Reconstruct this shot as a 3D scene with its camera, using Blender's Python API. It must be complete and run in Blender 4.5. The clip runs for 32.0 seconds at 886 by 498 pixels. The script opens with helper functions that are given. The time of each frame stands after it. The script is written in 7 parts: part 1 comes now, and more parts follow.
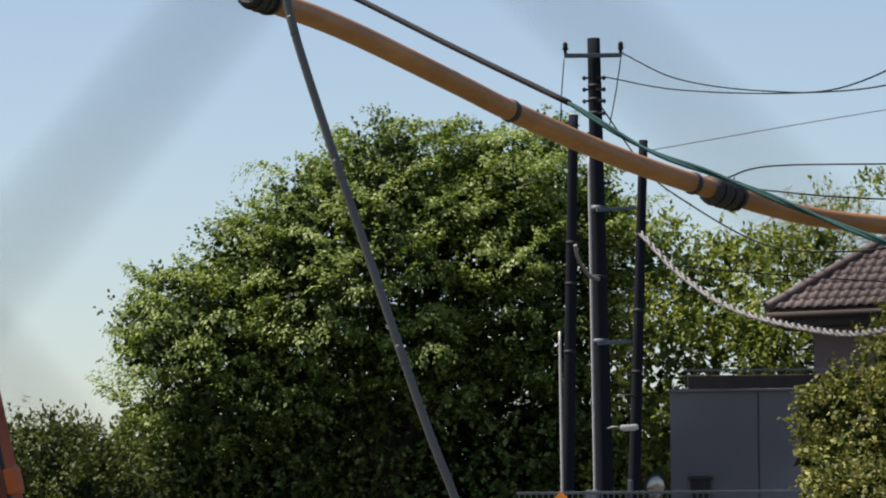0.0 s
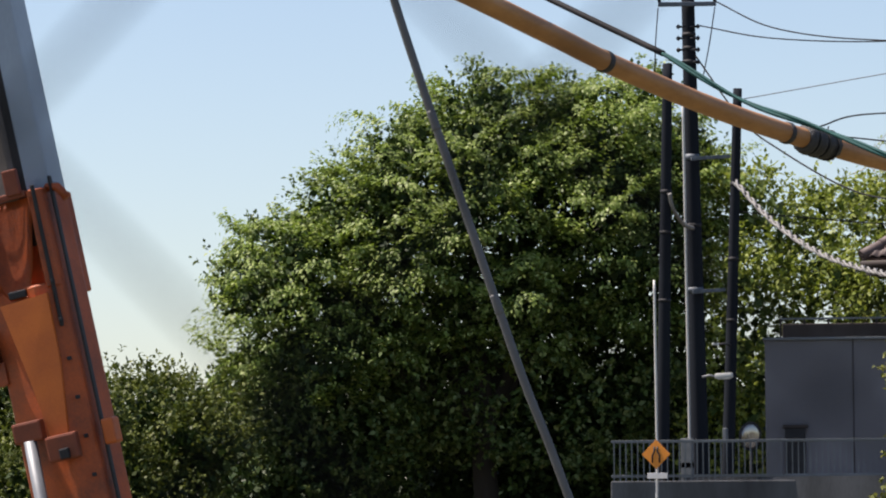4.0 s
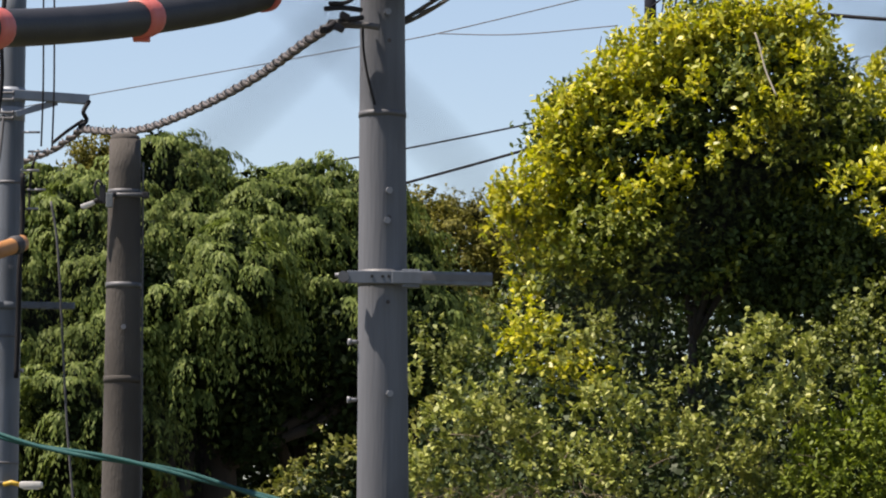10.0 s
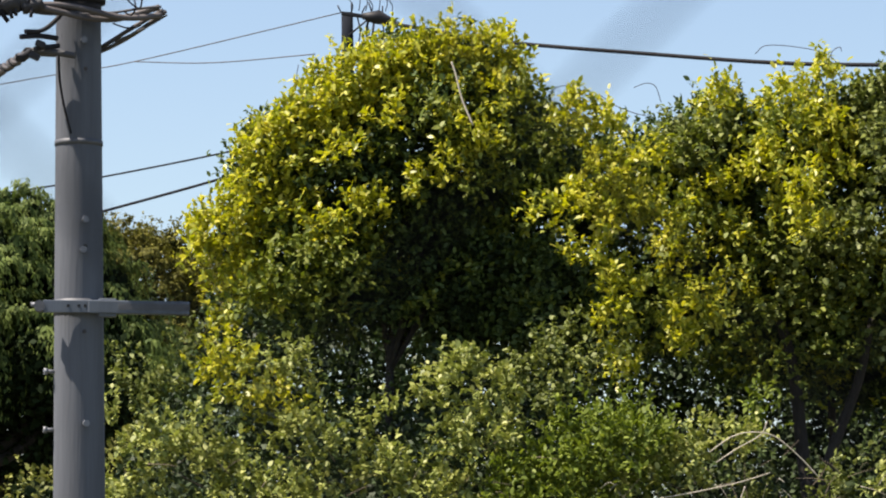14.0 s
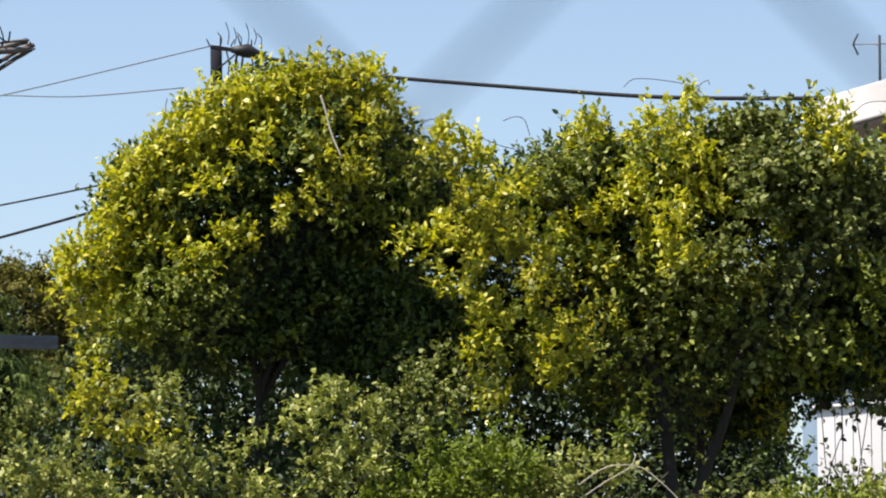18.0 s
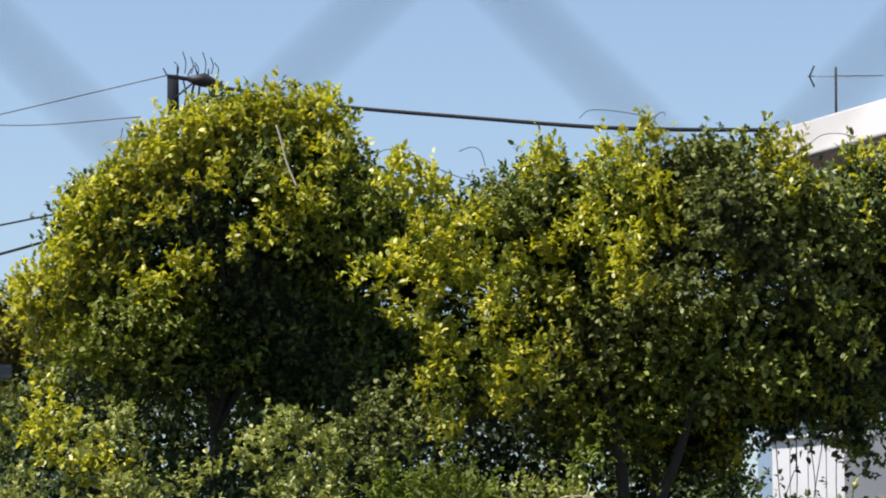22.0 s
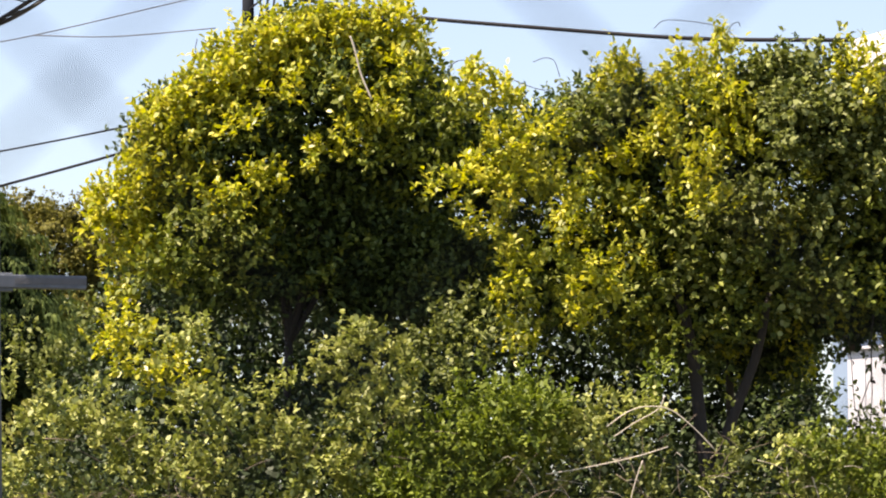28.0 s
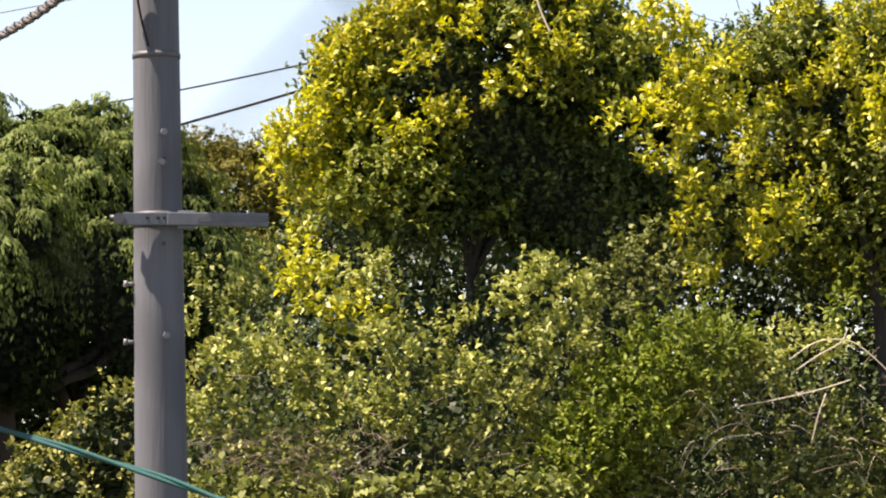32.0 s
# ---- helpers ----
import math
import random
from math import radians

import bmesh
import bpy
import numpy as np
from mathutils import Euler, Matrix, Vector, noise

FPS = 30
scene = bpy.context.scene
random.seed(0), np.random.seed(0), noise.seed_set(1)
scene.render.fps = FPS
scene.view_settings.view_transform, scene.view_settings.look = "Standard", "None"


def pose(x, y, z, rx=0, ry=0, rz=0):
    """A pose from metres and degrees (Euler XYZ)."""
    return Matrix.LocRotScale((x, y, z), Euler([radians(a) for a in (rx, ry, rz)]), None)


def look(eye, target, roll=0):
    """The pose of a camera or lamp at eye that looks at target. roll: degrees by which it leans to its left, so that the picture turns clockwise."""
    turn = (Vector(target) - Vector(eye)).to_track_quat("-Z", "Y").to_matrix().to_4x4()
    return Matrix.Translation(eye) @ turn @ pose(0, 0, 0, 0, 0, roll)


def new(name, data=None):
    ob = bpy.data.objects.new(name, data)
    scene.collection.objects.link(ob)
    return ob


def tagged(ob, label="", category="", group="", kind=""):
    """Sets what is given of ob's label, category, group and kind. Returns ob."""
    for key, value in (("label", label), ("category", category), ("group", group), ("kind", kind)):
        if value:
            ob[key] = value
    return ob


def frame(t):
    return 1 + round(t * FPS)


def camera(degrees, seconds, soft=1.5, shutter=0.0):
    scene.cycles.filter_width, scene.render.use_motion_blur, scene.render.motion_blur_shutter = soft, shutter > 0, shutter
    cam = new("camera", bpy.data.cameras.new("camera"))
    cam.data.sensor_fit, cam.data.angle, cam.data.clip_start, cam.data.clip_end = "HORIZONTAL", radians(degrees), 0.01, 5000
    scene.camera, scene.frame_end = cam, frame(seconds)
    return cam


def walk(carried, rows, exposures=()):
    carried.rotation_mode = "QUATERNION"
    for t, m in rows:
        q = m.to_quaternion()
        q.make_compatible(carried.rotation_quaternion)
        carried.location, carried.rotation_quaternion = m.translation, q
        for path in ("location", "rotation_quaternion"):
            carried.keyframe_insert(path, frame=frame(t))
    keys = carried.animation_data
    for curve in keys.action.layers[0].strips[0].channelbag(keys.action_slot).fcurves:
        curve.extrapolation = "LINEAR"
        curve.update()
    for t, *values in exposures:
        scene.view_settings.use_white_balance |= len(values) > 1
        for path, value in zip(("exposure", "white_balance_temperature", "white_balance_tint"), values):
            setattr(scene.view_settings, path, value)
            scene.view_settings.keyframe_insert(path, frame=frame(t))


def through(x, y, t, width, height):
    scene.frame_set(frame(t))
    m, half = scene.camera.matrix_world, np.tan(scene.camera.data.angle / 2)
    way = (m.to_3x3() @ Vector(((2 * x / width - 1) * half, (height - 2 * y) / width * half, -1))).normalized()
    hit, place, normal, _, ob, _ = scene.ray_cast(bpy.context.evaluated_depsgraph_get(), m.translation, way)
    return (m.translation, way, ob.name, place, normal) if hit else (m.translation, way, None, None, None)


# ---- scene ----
# The camera is held by hand behind a wire fence and pans from one spot: seconds; bearing, tilt, roll in degrees; drift to the right and up in centimetres. It leans close to the wire at first.
PATH = [
    (0, -17.437, 5.172, -0.34, -6.06, -3.92), (0.5, -17.621, 5.122, -0.216, -6.06, -3.88), (1, -18.058, 5.077, -0.323, -5.97, -3.75), (1.5, -18.78, 5.051, -0.407, -6.0, -3.75),
    (2, -19.532, 4.64, -0.549, -5.95, -4.15), (2.5, -20.228, 4.289, -0.503, -6.27, -4.37), (4.5, -16.935, 4.606, -0.192, -1.97, -3.25), (5, -13.19, 4.7, 0.2, -4.1, -2.63),
    (5.5, -10.007, 4.606, 0.472, -2, -2), (6, -7.867, 4.586, 0.619, -2.35, -1.33), (6.5, -5.953, 5.168, 0.701, -2.32, -1.25), (7, -4.484, 5.297, 0.612, -2.28, -1.17),
    (7.5, -3.41, 5.313, 0.57, -2.25, -1.09), (8, -2.736, 5.471, 0.521, -2.22, -1.01), (8.5, -1.995, 5.886, 0.528, -2.18, -0.93), (9, -0.878, 6.042, 0.5, -2.15, -0.85),
    (9.5, 0.22, 6.009, 0.622, -2.12, -0.8), (10, 0.84, 6.009, 0.653, -2.09, -0.76), (10.5, 1.254, 6.235, 0.728, -2.06, -0.71), (11, 1.453, 6.433, 0.718, -2.02, -0.66),
    (11.5, 1.655, 6.548, 0.571, -1.99, -0.61), (12, 1.977, 6.641, 0.716, -1.96, -0.57), (12.5, 2.595, 6.652, 0.719, -1.93, -0.52), (13, 3.826, 6.608, 0.465, -1.9, -0.47),
    (13.5, 4.562, 6.491, 0.418, -1.83, -0.4), (14, 5.315, 6.452, 0.092, -1.76, -0.32), (14.5, 5.947, 6.568, -0.054, -1.69, -0.25), (15, 6.478, 6.772, -0.178, -1.62, -0.17),
    (15.5, 6.882, 6.852, -0.142, -1.55, -0.1), (17.5, 7.158, 6.982, -0.338, -1.59, -0.42), (18, 7.251, 6.946, -0.229, -1.6, -0.5), (18.5, 7.215, 6.878, -0.154, -1.54, -0.57),
    (19, 7.196, 6.763, -0.069, -1.49, -0.65), (19.5, 7.231, 6.748, -0.021, -1.34, -0.48), (20, 7.36, 6.891, 0.021, -1.2, -0.31), (20.5, 7.514, 7.119, 0.004, -1.01, -0.15),
    (21, 7.81, 7.143, -0.035, -0.83, 0), (21.5, 7.894, 7.285, -0.03, -0.46, -0.09), (22, 7.886, 7.386, -0.093, -0.1, -0.18), (22.5, 7.708, 7.016, -0.083, -0.05, -0.09),
    (23, 7.687, 6.966, -0.096, 0, 0), (23.5, 7.72, 6.911, -0.067, -0.18, -0.12), (24, 7.512, 6.728, 0.054, -0.35, -0.25), (24.5, 7.356, 6.593, 0.105, -0.15, -0.26),
    (25, 7.193, 6.525, 0.193, 0.05, -0.28), (25.5, 7.093, 6.435, 0.264, 0.26, -0.29), (27.5, 7.091, 6.172, 0.042, 1.07, -0.35), (28, 6.753, 6.077, -0.03, 1.27, -0.36),
    (28.5, 6.661, 6.17, -0.161, 1.16, -0.39), (29, 6.768, 6.211, -0.35, 1.05, -0.42), (29.5, 6.861, 6.139, -0.47, 0.94, -0.45), (30, 6.909, 6.172, -0.526, 0.83, -0.48),
    (30.5, 6.658, 6.069, -0.63, 0.73, -0.51), (31, 5.136, 5.337, -0.47, 0.62, -0.54), (31.5, 4.219, 5.101, -0.27, 0.51, -0.57), (32, 4.094, 5.131, -0.25, 0.4, -0.6),
]


cam = camera(13.0, 32.0, soft=2.0)
cam.data.dof.use_dof = True
cam.data.dof.focus_distance = 36.0
cam.data.dof.aperture_fstop = 31.0
EXPOSURES = [(t_, e_, k_, 22 if t_ > 26 else 17 if 4 < t_ < 11.5 else 14) for t_, e_, k_ in ((0.0, 0.65, 6800), (2.5, 0.55, 6700), (4.5, 0.97, 6900), (6.0, 1.05, 7150), (7.0, 1.0, 7150), (8.0, 1.23, 7200), (9.0, 0.93, 7100), (11.0, 0.93, 7050), (12.0, 0.88, 6900), (13.0, 0.92, 6810), (15.0, 1.09, 6880), (18.0, 1.0, 6760), (19.0, 1.14, 6850), (20.0, 1.17, 6870), (21.0, 0.96, 6680), (22.0, 0.8, 6510), (23.0, 1.06, 6780), (24.0, 1.22, 6900), (25.0, 1.36, 6900), (28.0, 1.42, 7360), (30.0, 1.42, 7460), (32.0, 1.57, 7720))]
walk(cam, [(t, pose(right / 100, 0.139 if t < 3 else 0.0, 1.6 + up / 100, 90 + tilt, 0, -turn) @ pose(0, 0, 0, 0, 0, roll)) for t, turn, tilt, roll, right, up in PATH], EXPOSURES)

# ---- light ----
SUN_BEARING, SUN_HEIGHT = -99.0, 61.0
world = bpy.data.worlds.new("sky")
scene.world = world
world.use_nodes = True
nt = world.node_tree
sky = nt.nodes.new("ShaderNodeTexSky")
sky.sky_type, sky.sun_disc = "NISHITA", False
sky.sun_elevation, sky.sun_rotation = radians(SUN_HEIGHT), radians(SUN_BEARING)
sky.air_density, sky.dust_density, sky.ozone_density = 1.0, 0.75, 1.8
background = nt.nodes["Background"]
background.inputs["Strength"].default_value = 0.085
nt.links.new(sky.outputs["Color"], background.inputs["Color"])
sun = new("sun", bpy.data.lights.new("sun", "SUN"))
sun.data.energy, sun.data.angle, sun.data.color = 5.0, radians(0.53), (1.0, 0.94, 0.85)
b, h = radians(SUN_BEARING), radians(SUN_HEIGHT)
sun.matrix_world = look((60 * math.sin(b) * math.cos(h), 60 * math.cos(b) * math.cos(h), 60 * math.sin(h)), (0, 0, 0))


# ---- tools ----
def spot(bearing, height, d):
    """The place d metres off from the standpoint, at a bearing and an angle of height in degrees."""
    a = radians(bearing)
    return Vector((d * math.sin(a), d * math.cos(a), 1.6 + d * math.tan(radians(height))))


def thing(name, place, label, category, group="", kind=""):
    ob = new(name)
    ob.location = place
    ob.empty_display_size = 0.2
    return tagged(ob, label, category, group, kind)


def as_mesh(name, source, material):
    if isinstance(source, bmesh.types.BMesh):
        data = bpy.data.meshes.new(name)
        source.to_mesh(data)
        source.free()
    else:
        data = source
    if material and not data.materials:
        data.materials.append(material)
    return data


def part(name, source, material, parent, label="", kind=""):
    """One mesh of its own under a thing; its points are given in the world."""
    ob = new(name, as_mesh(name, source, material))
    ob.parent = parent
    base = parent.location.copy()
    if parent.parent:
        base += parent.parent.location
    ob.location = -base
    return tagged(ob, label, kind=kind)


def solid(name, source, material, label, category="", group="", kind=""):
    return tagged(new(name, as_mesh(name, source, material)), label, category, group, kind)


def smooth(bm, angle=40):
    for f in bm.faces:
        f.smooth = True
    for e in bm.edges:
        if len(e.link_faces) == 2 and e.calc_face_angle(0) > radians(angle):
            e.smooth = False
    return bm


def box(bm, centre, size, turn=None, bevel=0.0):
    m = Matrix.Translation(centre) @ (turn.to_4x4() if turn else Matrix()) @ Matrix.Diagonal((*size, 1))
    made = bmesh.ops.create_cube(bm, size=1.0, matrix=m)["verts"]
    if bevel:
        edges = list({e for v in made for e in v.link_edges})
        bmesh.ops.bevel(bm, geom=edges, offset=bevel, segments=2, profile=0.6, affect="EDGES")
    return bm


def ring_frames(points):
    pts = [Vector(p) for p in points]
    side, frames = None, []
    for i, p in enumerate(pts):
        way = (pts[min(i + 1, len(pts) - 1)] - pts[max(i - 1, 0)]).normalized()
        if side is None:
            side = way.cross(Vector((0, 0, 1)) if abs(way.z) < 0.9 else Vector((0, 1, 0))).normalized()
        side = (side - way * side.dot(way)).normalized()
        frames.append((p, side, way.cross(side)))
    return frames


def tube(bm, points, radius, sides=8, closed=True):
    """A round bar along points; radius is one number or one for each point."""
    frames = ring_frames(points)
    radii = radius if hasattr(radius, "__len__") else [radius] * len(frames)
    rings = [[bm.verts.new(p + (u * math.cos(a) + w * math.sin(a)) * r) for a in (2 * math.pi * k / sides for k in range(sides))] for (p, u, w), r in zip(frames, radii)]
    for r0, r1 in zip(rings, rings[1:]):
        for k in range(sides):
            f = bm.faces.new((r0[k], r0[(k + 1) % sides], r1[(k + 1) % sides], r1[k]))
            f.smooth = True
    if closed:
        bm.faces.new(rings[0][::-1])
        bm.faces.new(rings[-1])
    return bm


def glide(points, n=8):
    """A smooth line through points."""
    p = [Vector(q) for q in points]
    p = [2 * p[0] - p[1]] + p + [2 * p[-1] - p[-2]]
    out = []
    for a, b_, c, d in zip(p, p[1:], p[2:], p[3:]):
        for k in range(n):
            t = k / n
            out.append(0.5 * (2 * b_ + (c - a) * t + (2 * a - 5 * b_ + 4 * c - d) * t * t + (3 * b_ - a - 3 * c + d) * t ** 3))
    return out + [p[-2]]


def span(rows, d0, d1, n=8):
    """A smooth line in the air through (bearing, height) rows, its distance going from d0 to d1."""
    b0, b1 = rows[0][0], rows[-1][0]
    return glide([spot(b_, h_, d0 + (d1 - d0) * (b_ - b0) / (b1 - b0)) for b_, h_ in rows], n)


# ---- materials ----
def material(name, colour, rough=0.7, metal=0.0, other=None, scale=3.0, grain=40.0, bump=0.1, spec=0.5, mottle=0.6, stretch=(1, 1, 1), random_by=0.0):
    """A surface of two colours mixed at two scales, with fine relief."""
    m = bpy.data.materials.new(name)
    m.use_nodes = True
    t = m.node_tree
    p = t.nodes["Principled BSDF"]
    p.inputs["Roughness"].default_value, p.inputs["Metallic"].default_value = rough, metal
    p.inputs["Specular IOR Level"].default_value = spec
    other = other or tuple(c * 0.6 for c in colour)
    where = t.nodes.new("ShaderNodeTexCoord")
    mapping = t.nodes.new("ShaderNodeMapping")
    mapping.inputs["Scale"].default_value = stretch
    t.links.new(where.outputs["Object"], mapping.inputs["Vector"])
    big, fine = t.nodes.new("ShaderNodeTexNoise"), t.nodes.new("ShaderNodeTexNoise")
    big.inputs["Scale"].default_value, big.inputs["Detail"].default_value = scale, 5.0
    fine.inputs["Scale"].default_value, fine.inputs["Detail"].default_value = grain, 3.0
    for q in (big, fine):
        t.links.new(mapping.outputs["Vector"], q.inputs["Vector"])
    add = t.nodes.new("ShaderNodeMath")
    add.operation = "MULTIPLY_ADD"
    t.links.new(fine.outputs["Fac"], add.inputs[0])
    add.inputs[1].default_value = 0.35
    t.links.new(big.outputs["Fac"], add.inputs[2])
    ramp = t.nodes.new("ShaderNodeMapRange")
    ramp.inputs["From Min"].default_value, ramp.inputs["From Max"].default_value = 0.45, 0.9
    ramp.inputs["To Max"].default_value = mottle
    t.links.new(add.outputs[0], ramp.inputs["Value"])
    mix = t.nodes.new("ShaderNodeMix")
    mix.data_type = "RGBA"
    mix.inputs["A"].default_value, mix.inputs["B"].default_value = (*colour, 1), (*other, 1)
    t.links.new(ramp.outputs["Result"], mix.inputs["Factor"])
    last = mix.outputs["Result"]
    if random_by:
        info, hsv = t.nodes.new("ShaderNodeObjectInfo"), t.nodes.new("ShaderNodeHueSaturation")
        vary = t.nodes.new("ShaderNodeMapRange")
        vary.inputs["To Min"].default_value, vary.inputs["To Max"].default_value = 1 - random_by, 1 + random_by
        t.links.new(info.outputs["Random"], vary.inputs["Value"])
        t.links.new(vary.outputs["Result"], hsv.inputs["Value"])
        t.links.new(last, hsv.inputs["Color"])
        last = hsv.outputs["Color"]
    t.links.new(last, p.inputs["Base Color"])
    if bump:
        relief = t.nodes.new("ShaderNodeBump")
        relief.inputs["Strength"].default_value, relief.inputs["Distance"].default_value = bump, 0.02
        t.links.new(fine.outputs["Fac"], relief.inputs["Height"])
        t.links.new(relief.outputs["Normal"], p.inputs["Normal"])
    return m


def foliage(name, colours, rough=0.55, through=0.35, gloss=0.2):
    """Leaves: each one takes a colour of its own, shines a little and lets light through."""
    m = bpy.data.materials.new(name)
    m.use_nodes = True
    t = m.node_tree
    p = t.nodes["Principled BSDF"]
    geo, ramp = t.nodes.new("ShaderNodeNewGeometry"), t.nodes.new("ShaderNodeValToRGB")
    while len(ramp.color_ramp.elements) < len(colours):
        ramp.color_ramp.elements.new(0.5)
    for k, (e, c) in enumerate(zip(ramp.color_ramp.elements, colours)):
        e.position, e.color = k / (len(colours) - 1), (*c, 1)
    t.links.new(geo.outputs["Random Per Island"], ramp.inputs["Fac"])
    t.links.new(ramp.outputs["Color"], p.inputs["Base Color"])
    p.inputs["Roughness"].default_value = rough
    p.inputs["Specular IOR Level"].default_value = gloss
    thin, mix = t.nodes.new("ShaderNodeBsdfTranslucent"), t.nodes.new("ShaderNodeMixShader")
    bright = t.nodes.new("ShaderNodeHueSaturation")
    bright.inputs["Value"].default_value, bright.inputs["Saturation"].default_value = 1.3, 1.1
    t.links.new(ramp.outputs["Color"], bright.inputs["Color"])
    t.links.new(bright.outputs["Color"], thin.inputs["Color"])
    mix.inputs["Fac"].default_value = through
    t.links.new(p.outputs["BSDF"], mix.inputs[1])
    t.links.new(thin.outputs["BSDF"], mix.inputs[2])
    t.links.new(mix.outputs["Shader"], t.nodes["Material Output"].inputs["Surface"])
    return m


SOIL = material("soil", (0.09, 0.08, 0.05), 0.95, other=(0.04, 0.055, 0.02), scale=0.4, grain=6, bump=0.5)
CONCRETE = material("pole concrete", (0.104, 0.114, 0.132), 0.85, other=(0.056, 0.062, 0.073), scale=7, grain=60, bump=0.2, mottle=0.8, stretch=(1, 1, 0.06))
OLD_CONCRETE = material("old concrete", (0.066, 0.06, 0.054), 0.95, other=(0.03, 0.028, 0.025), scale=2, grain=70, bump=0.4, stretch=(1, 1, 0.3))
# Near-black colour stands in for the far poles' shaded, backlit faces.
FAR_CONCRETE = material("far pole concrete in painted shade", (0.018, 0.021, 0.027), 0.95, other=(0.011, 0.013, 0.017), scale=1.5, grain=50, stretch=(1, 1, 0.25), spec=0.06)
PAINTED_STEEL = material("galvanised pole", (0.12, 0.142, 0.172), 0.6, 0.1, other=(0.065, 0.078, 0.095), scale=6, grain=50, bump=0.05, mottle=1.0, stretch=(1, 1, 0.06))
BLUE_STEEL = material("blue-grey slim pole", (0.075, 0.11, 0.145), 0.6, 0.1, other=(0.05, 0.072, 0.095), scale=6, grain=50, stretch=(1, 1, 0.06))
BRACKET_STEEL = material("pale bracket steel", (0.2, 0.23, 0.27), 0.55, 0.15, other=(0.14, 0.16, 0.19), scale=8, grain=60)
GALVANISED = material("galvanised steel", (0.2, 0.21, 0.23), 0.5, 0.3, other=(0.13, 0.135, 0.145), scale=8, grain=80, bump=0.05)
BAND_STEEL = material("dull steel band", (0.1, 0.105, 0.115), 0.6, 0.2, other=(0.06, 0.063, 0.07), scale=12, grain=80)
DARK_IRON = material("dark iron", (0.03, 0.03, 0.034), 0.65, 0.2, scale=8, grain=60, spec=0.3)
RUBBER = material("black rubber", (0.016, 0.016, 0.018), 0.55, other=(0.034, 0.034, 0.036), scale=5, grain=60, bump=0.08, spec=0.3)
TAPE = material("black tape", (0.02, 0.02, 0.024), 0.6, other=(0.05, 0.05, 0.055), scale=20, grain=90, bump=0.4)
CABLE = material("cable sheath", (0.011, 0.011, 0.013), 0.75, scale=10, grain=60, spec=0.2)
GREY_CABLE = material("grey cable sheath", (0.08, 0.08, 0.085), 0.7, other=(0.05, 0.05, 0.052), scale=10, grain=60)
TWIST = material("twisted grey cable", (0.11, 0.098, 0.095), 0.65, other=(0.05, 0.045, 0.045), scale=12, grain=60)
WHITE_CABLE = material("pale cable wrap", (0.2, 0.195, 0.19), 0.7, other=(0.14, 0.135, 0.13), scale=12, grain=60)
YELLOW_TUBE = material("yellow plastic sleeve", (0.47, 0.225, 0.08), 0.5, other=(0.27, 0.115, 0.036), scale=4, grain=30, bump=0.1, mottle=0.9, stretch=(0.5, 0.5, 1.5))
RED_PLASTIC = material("faded red plastic", (0.5, 0.12, 0.1), 0.55, other=(0.38, 0.08, 0.07), scale=8, grain=50)
GREEN_ROPE = material("green sheathed cable", (0.003, 0.06, 0.058), 0.7, other=(0.002, 0.035, 0.035), scale=10, grain=80, bump=0.2, spec=0.25)
BARK = material("bark", (0.04, 0.033, 0.028), 0.95, other=(0.02, 0.017, 0.015), scale=4, grain=30, bump=0.8, stretch=(1, 1, 0.3))
DRY_TWIG = material("dry twig", (0.2, 0.155, 0.11), 0.95, other=(0.09, 0.07, 0.05), scale=10, grain=60)
PALE_BRANCH = material("bare pale wood", (0.5, 0.45, 0.36), 0.9, other=(0.34, 0.3, 0.23), scale=10, grain=60)
ROOF_TILE = material("brown glazed roof tile", (0.088, 0.06, 0.056), 0.65, other=(0.064, 0.043, 0.041), scale=0.8, grain=25, random_by=0.08)
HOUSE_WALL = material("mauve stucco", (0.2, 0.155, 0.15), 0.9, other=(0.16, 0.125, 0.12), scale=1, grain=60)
SOFFIT = material("dark brown eave board", (0.035, 0.025, 0.022), 0.7, scale=3, grain=40)
GREY_BRICK = material("grey wall panel", (0.16, 0.155, 0.165), 0.9, other=(0.125, 0.12, 0.128), scale=1.2, grain=50, bump=0.2)
RETAINING = material("stained concrete wall", (0.1, 0.105, 0.115), 0.9, other=(0.045, 0.048, 0.052), mottle=0.9, scale=2.2, grain=30, stretch=(1, 1, 0.3))
SHEET_WHITE = material("white enamelled sheet metal", (0.6, 0.61, 0.63), 0.5, other=(0.45, 0.46, 0.48), scale=1.5, grain=40, bump=0.02)
WHITE_PAINT = material("white paint", (0.64, 0.63, 0.63), 0.6, other=(0.54, 0.53, 0.52), scale=1.5, grain=40, bump=0.03)
# White paint darkened to grey: the railing's shade sits in this colour.
WHITE_RAIL = material("white rail paint greyed as shade", (0.15, 0.165, 0.175), 0.6, other=(0.09, 0.1, 0.105), scale=5, grain=40)
PALE_BLUE = material("pale blue sheet", (0.22, 0.31, 0.41), 0.5, scale=3, grain=40, mottle=0.3)
ORANGE_PAINT = material("orange crane paint", (0.47, 0.085, 0.01), 0.55, other=(0.12, 0.03, 0.012), scale=3.0, grain=45, bump=0.1, mottle=0.85)
BOOM_STEEL = material("worn boom steel", (0.12, 0.105, 0.1), 0.5, 0.2, other=(0.07, 0.058, 0.052), scale=2, grain=40, stretch=(1, 1, 0.4))
# Paler, bluer copy of the boom steel; the colour holds reflected sky.
SKY_SIDE_STEEL = material("boom side with painted sky sheen", (0.33, 0.38, 0.43), 0.45, 0.2, other=(0.22, 0.25, 0.28), scale=2, grain=40, stretch=(1, 1, 0.4))
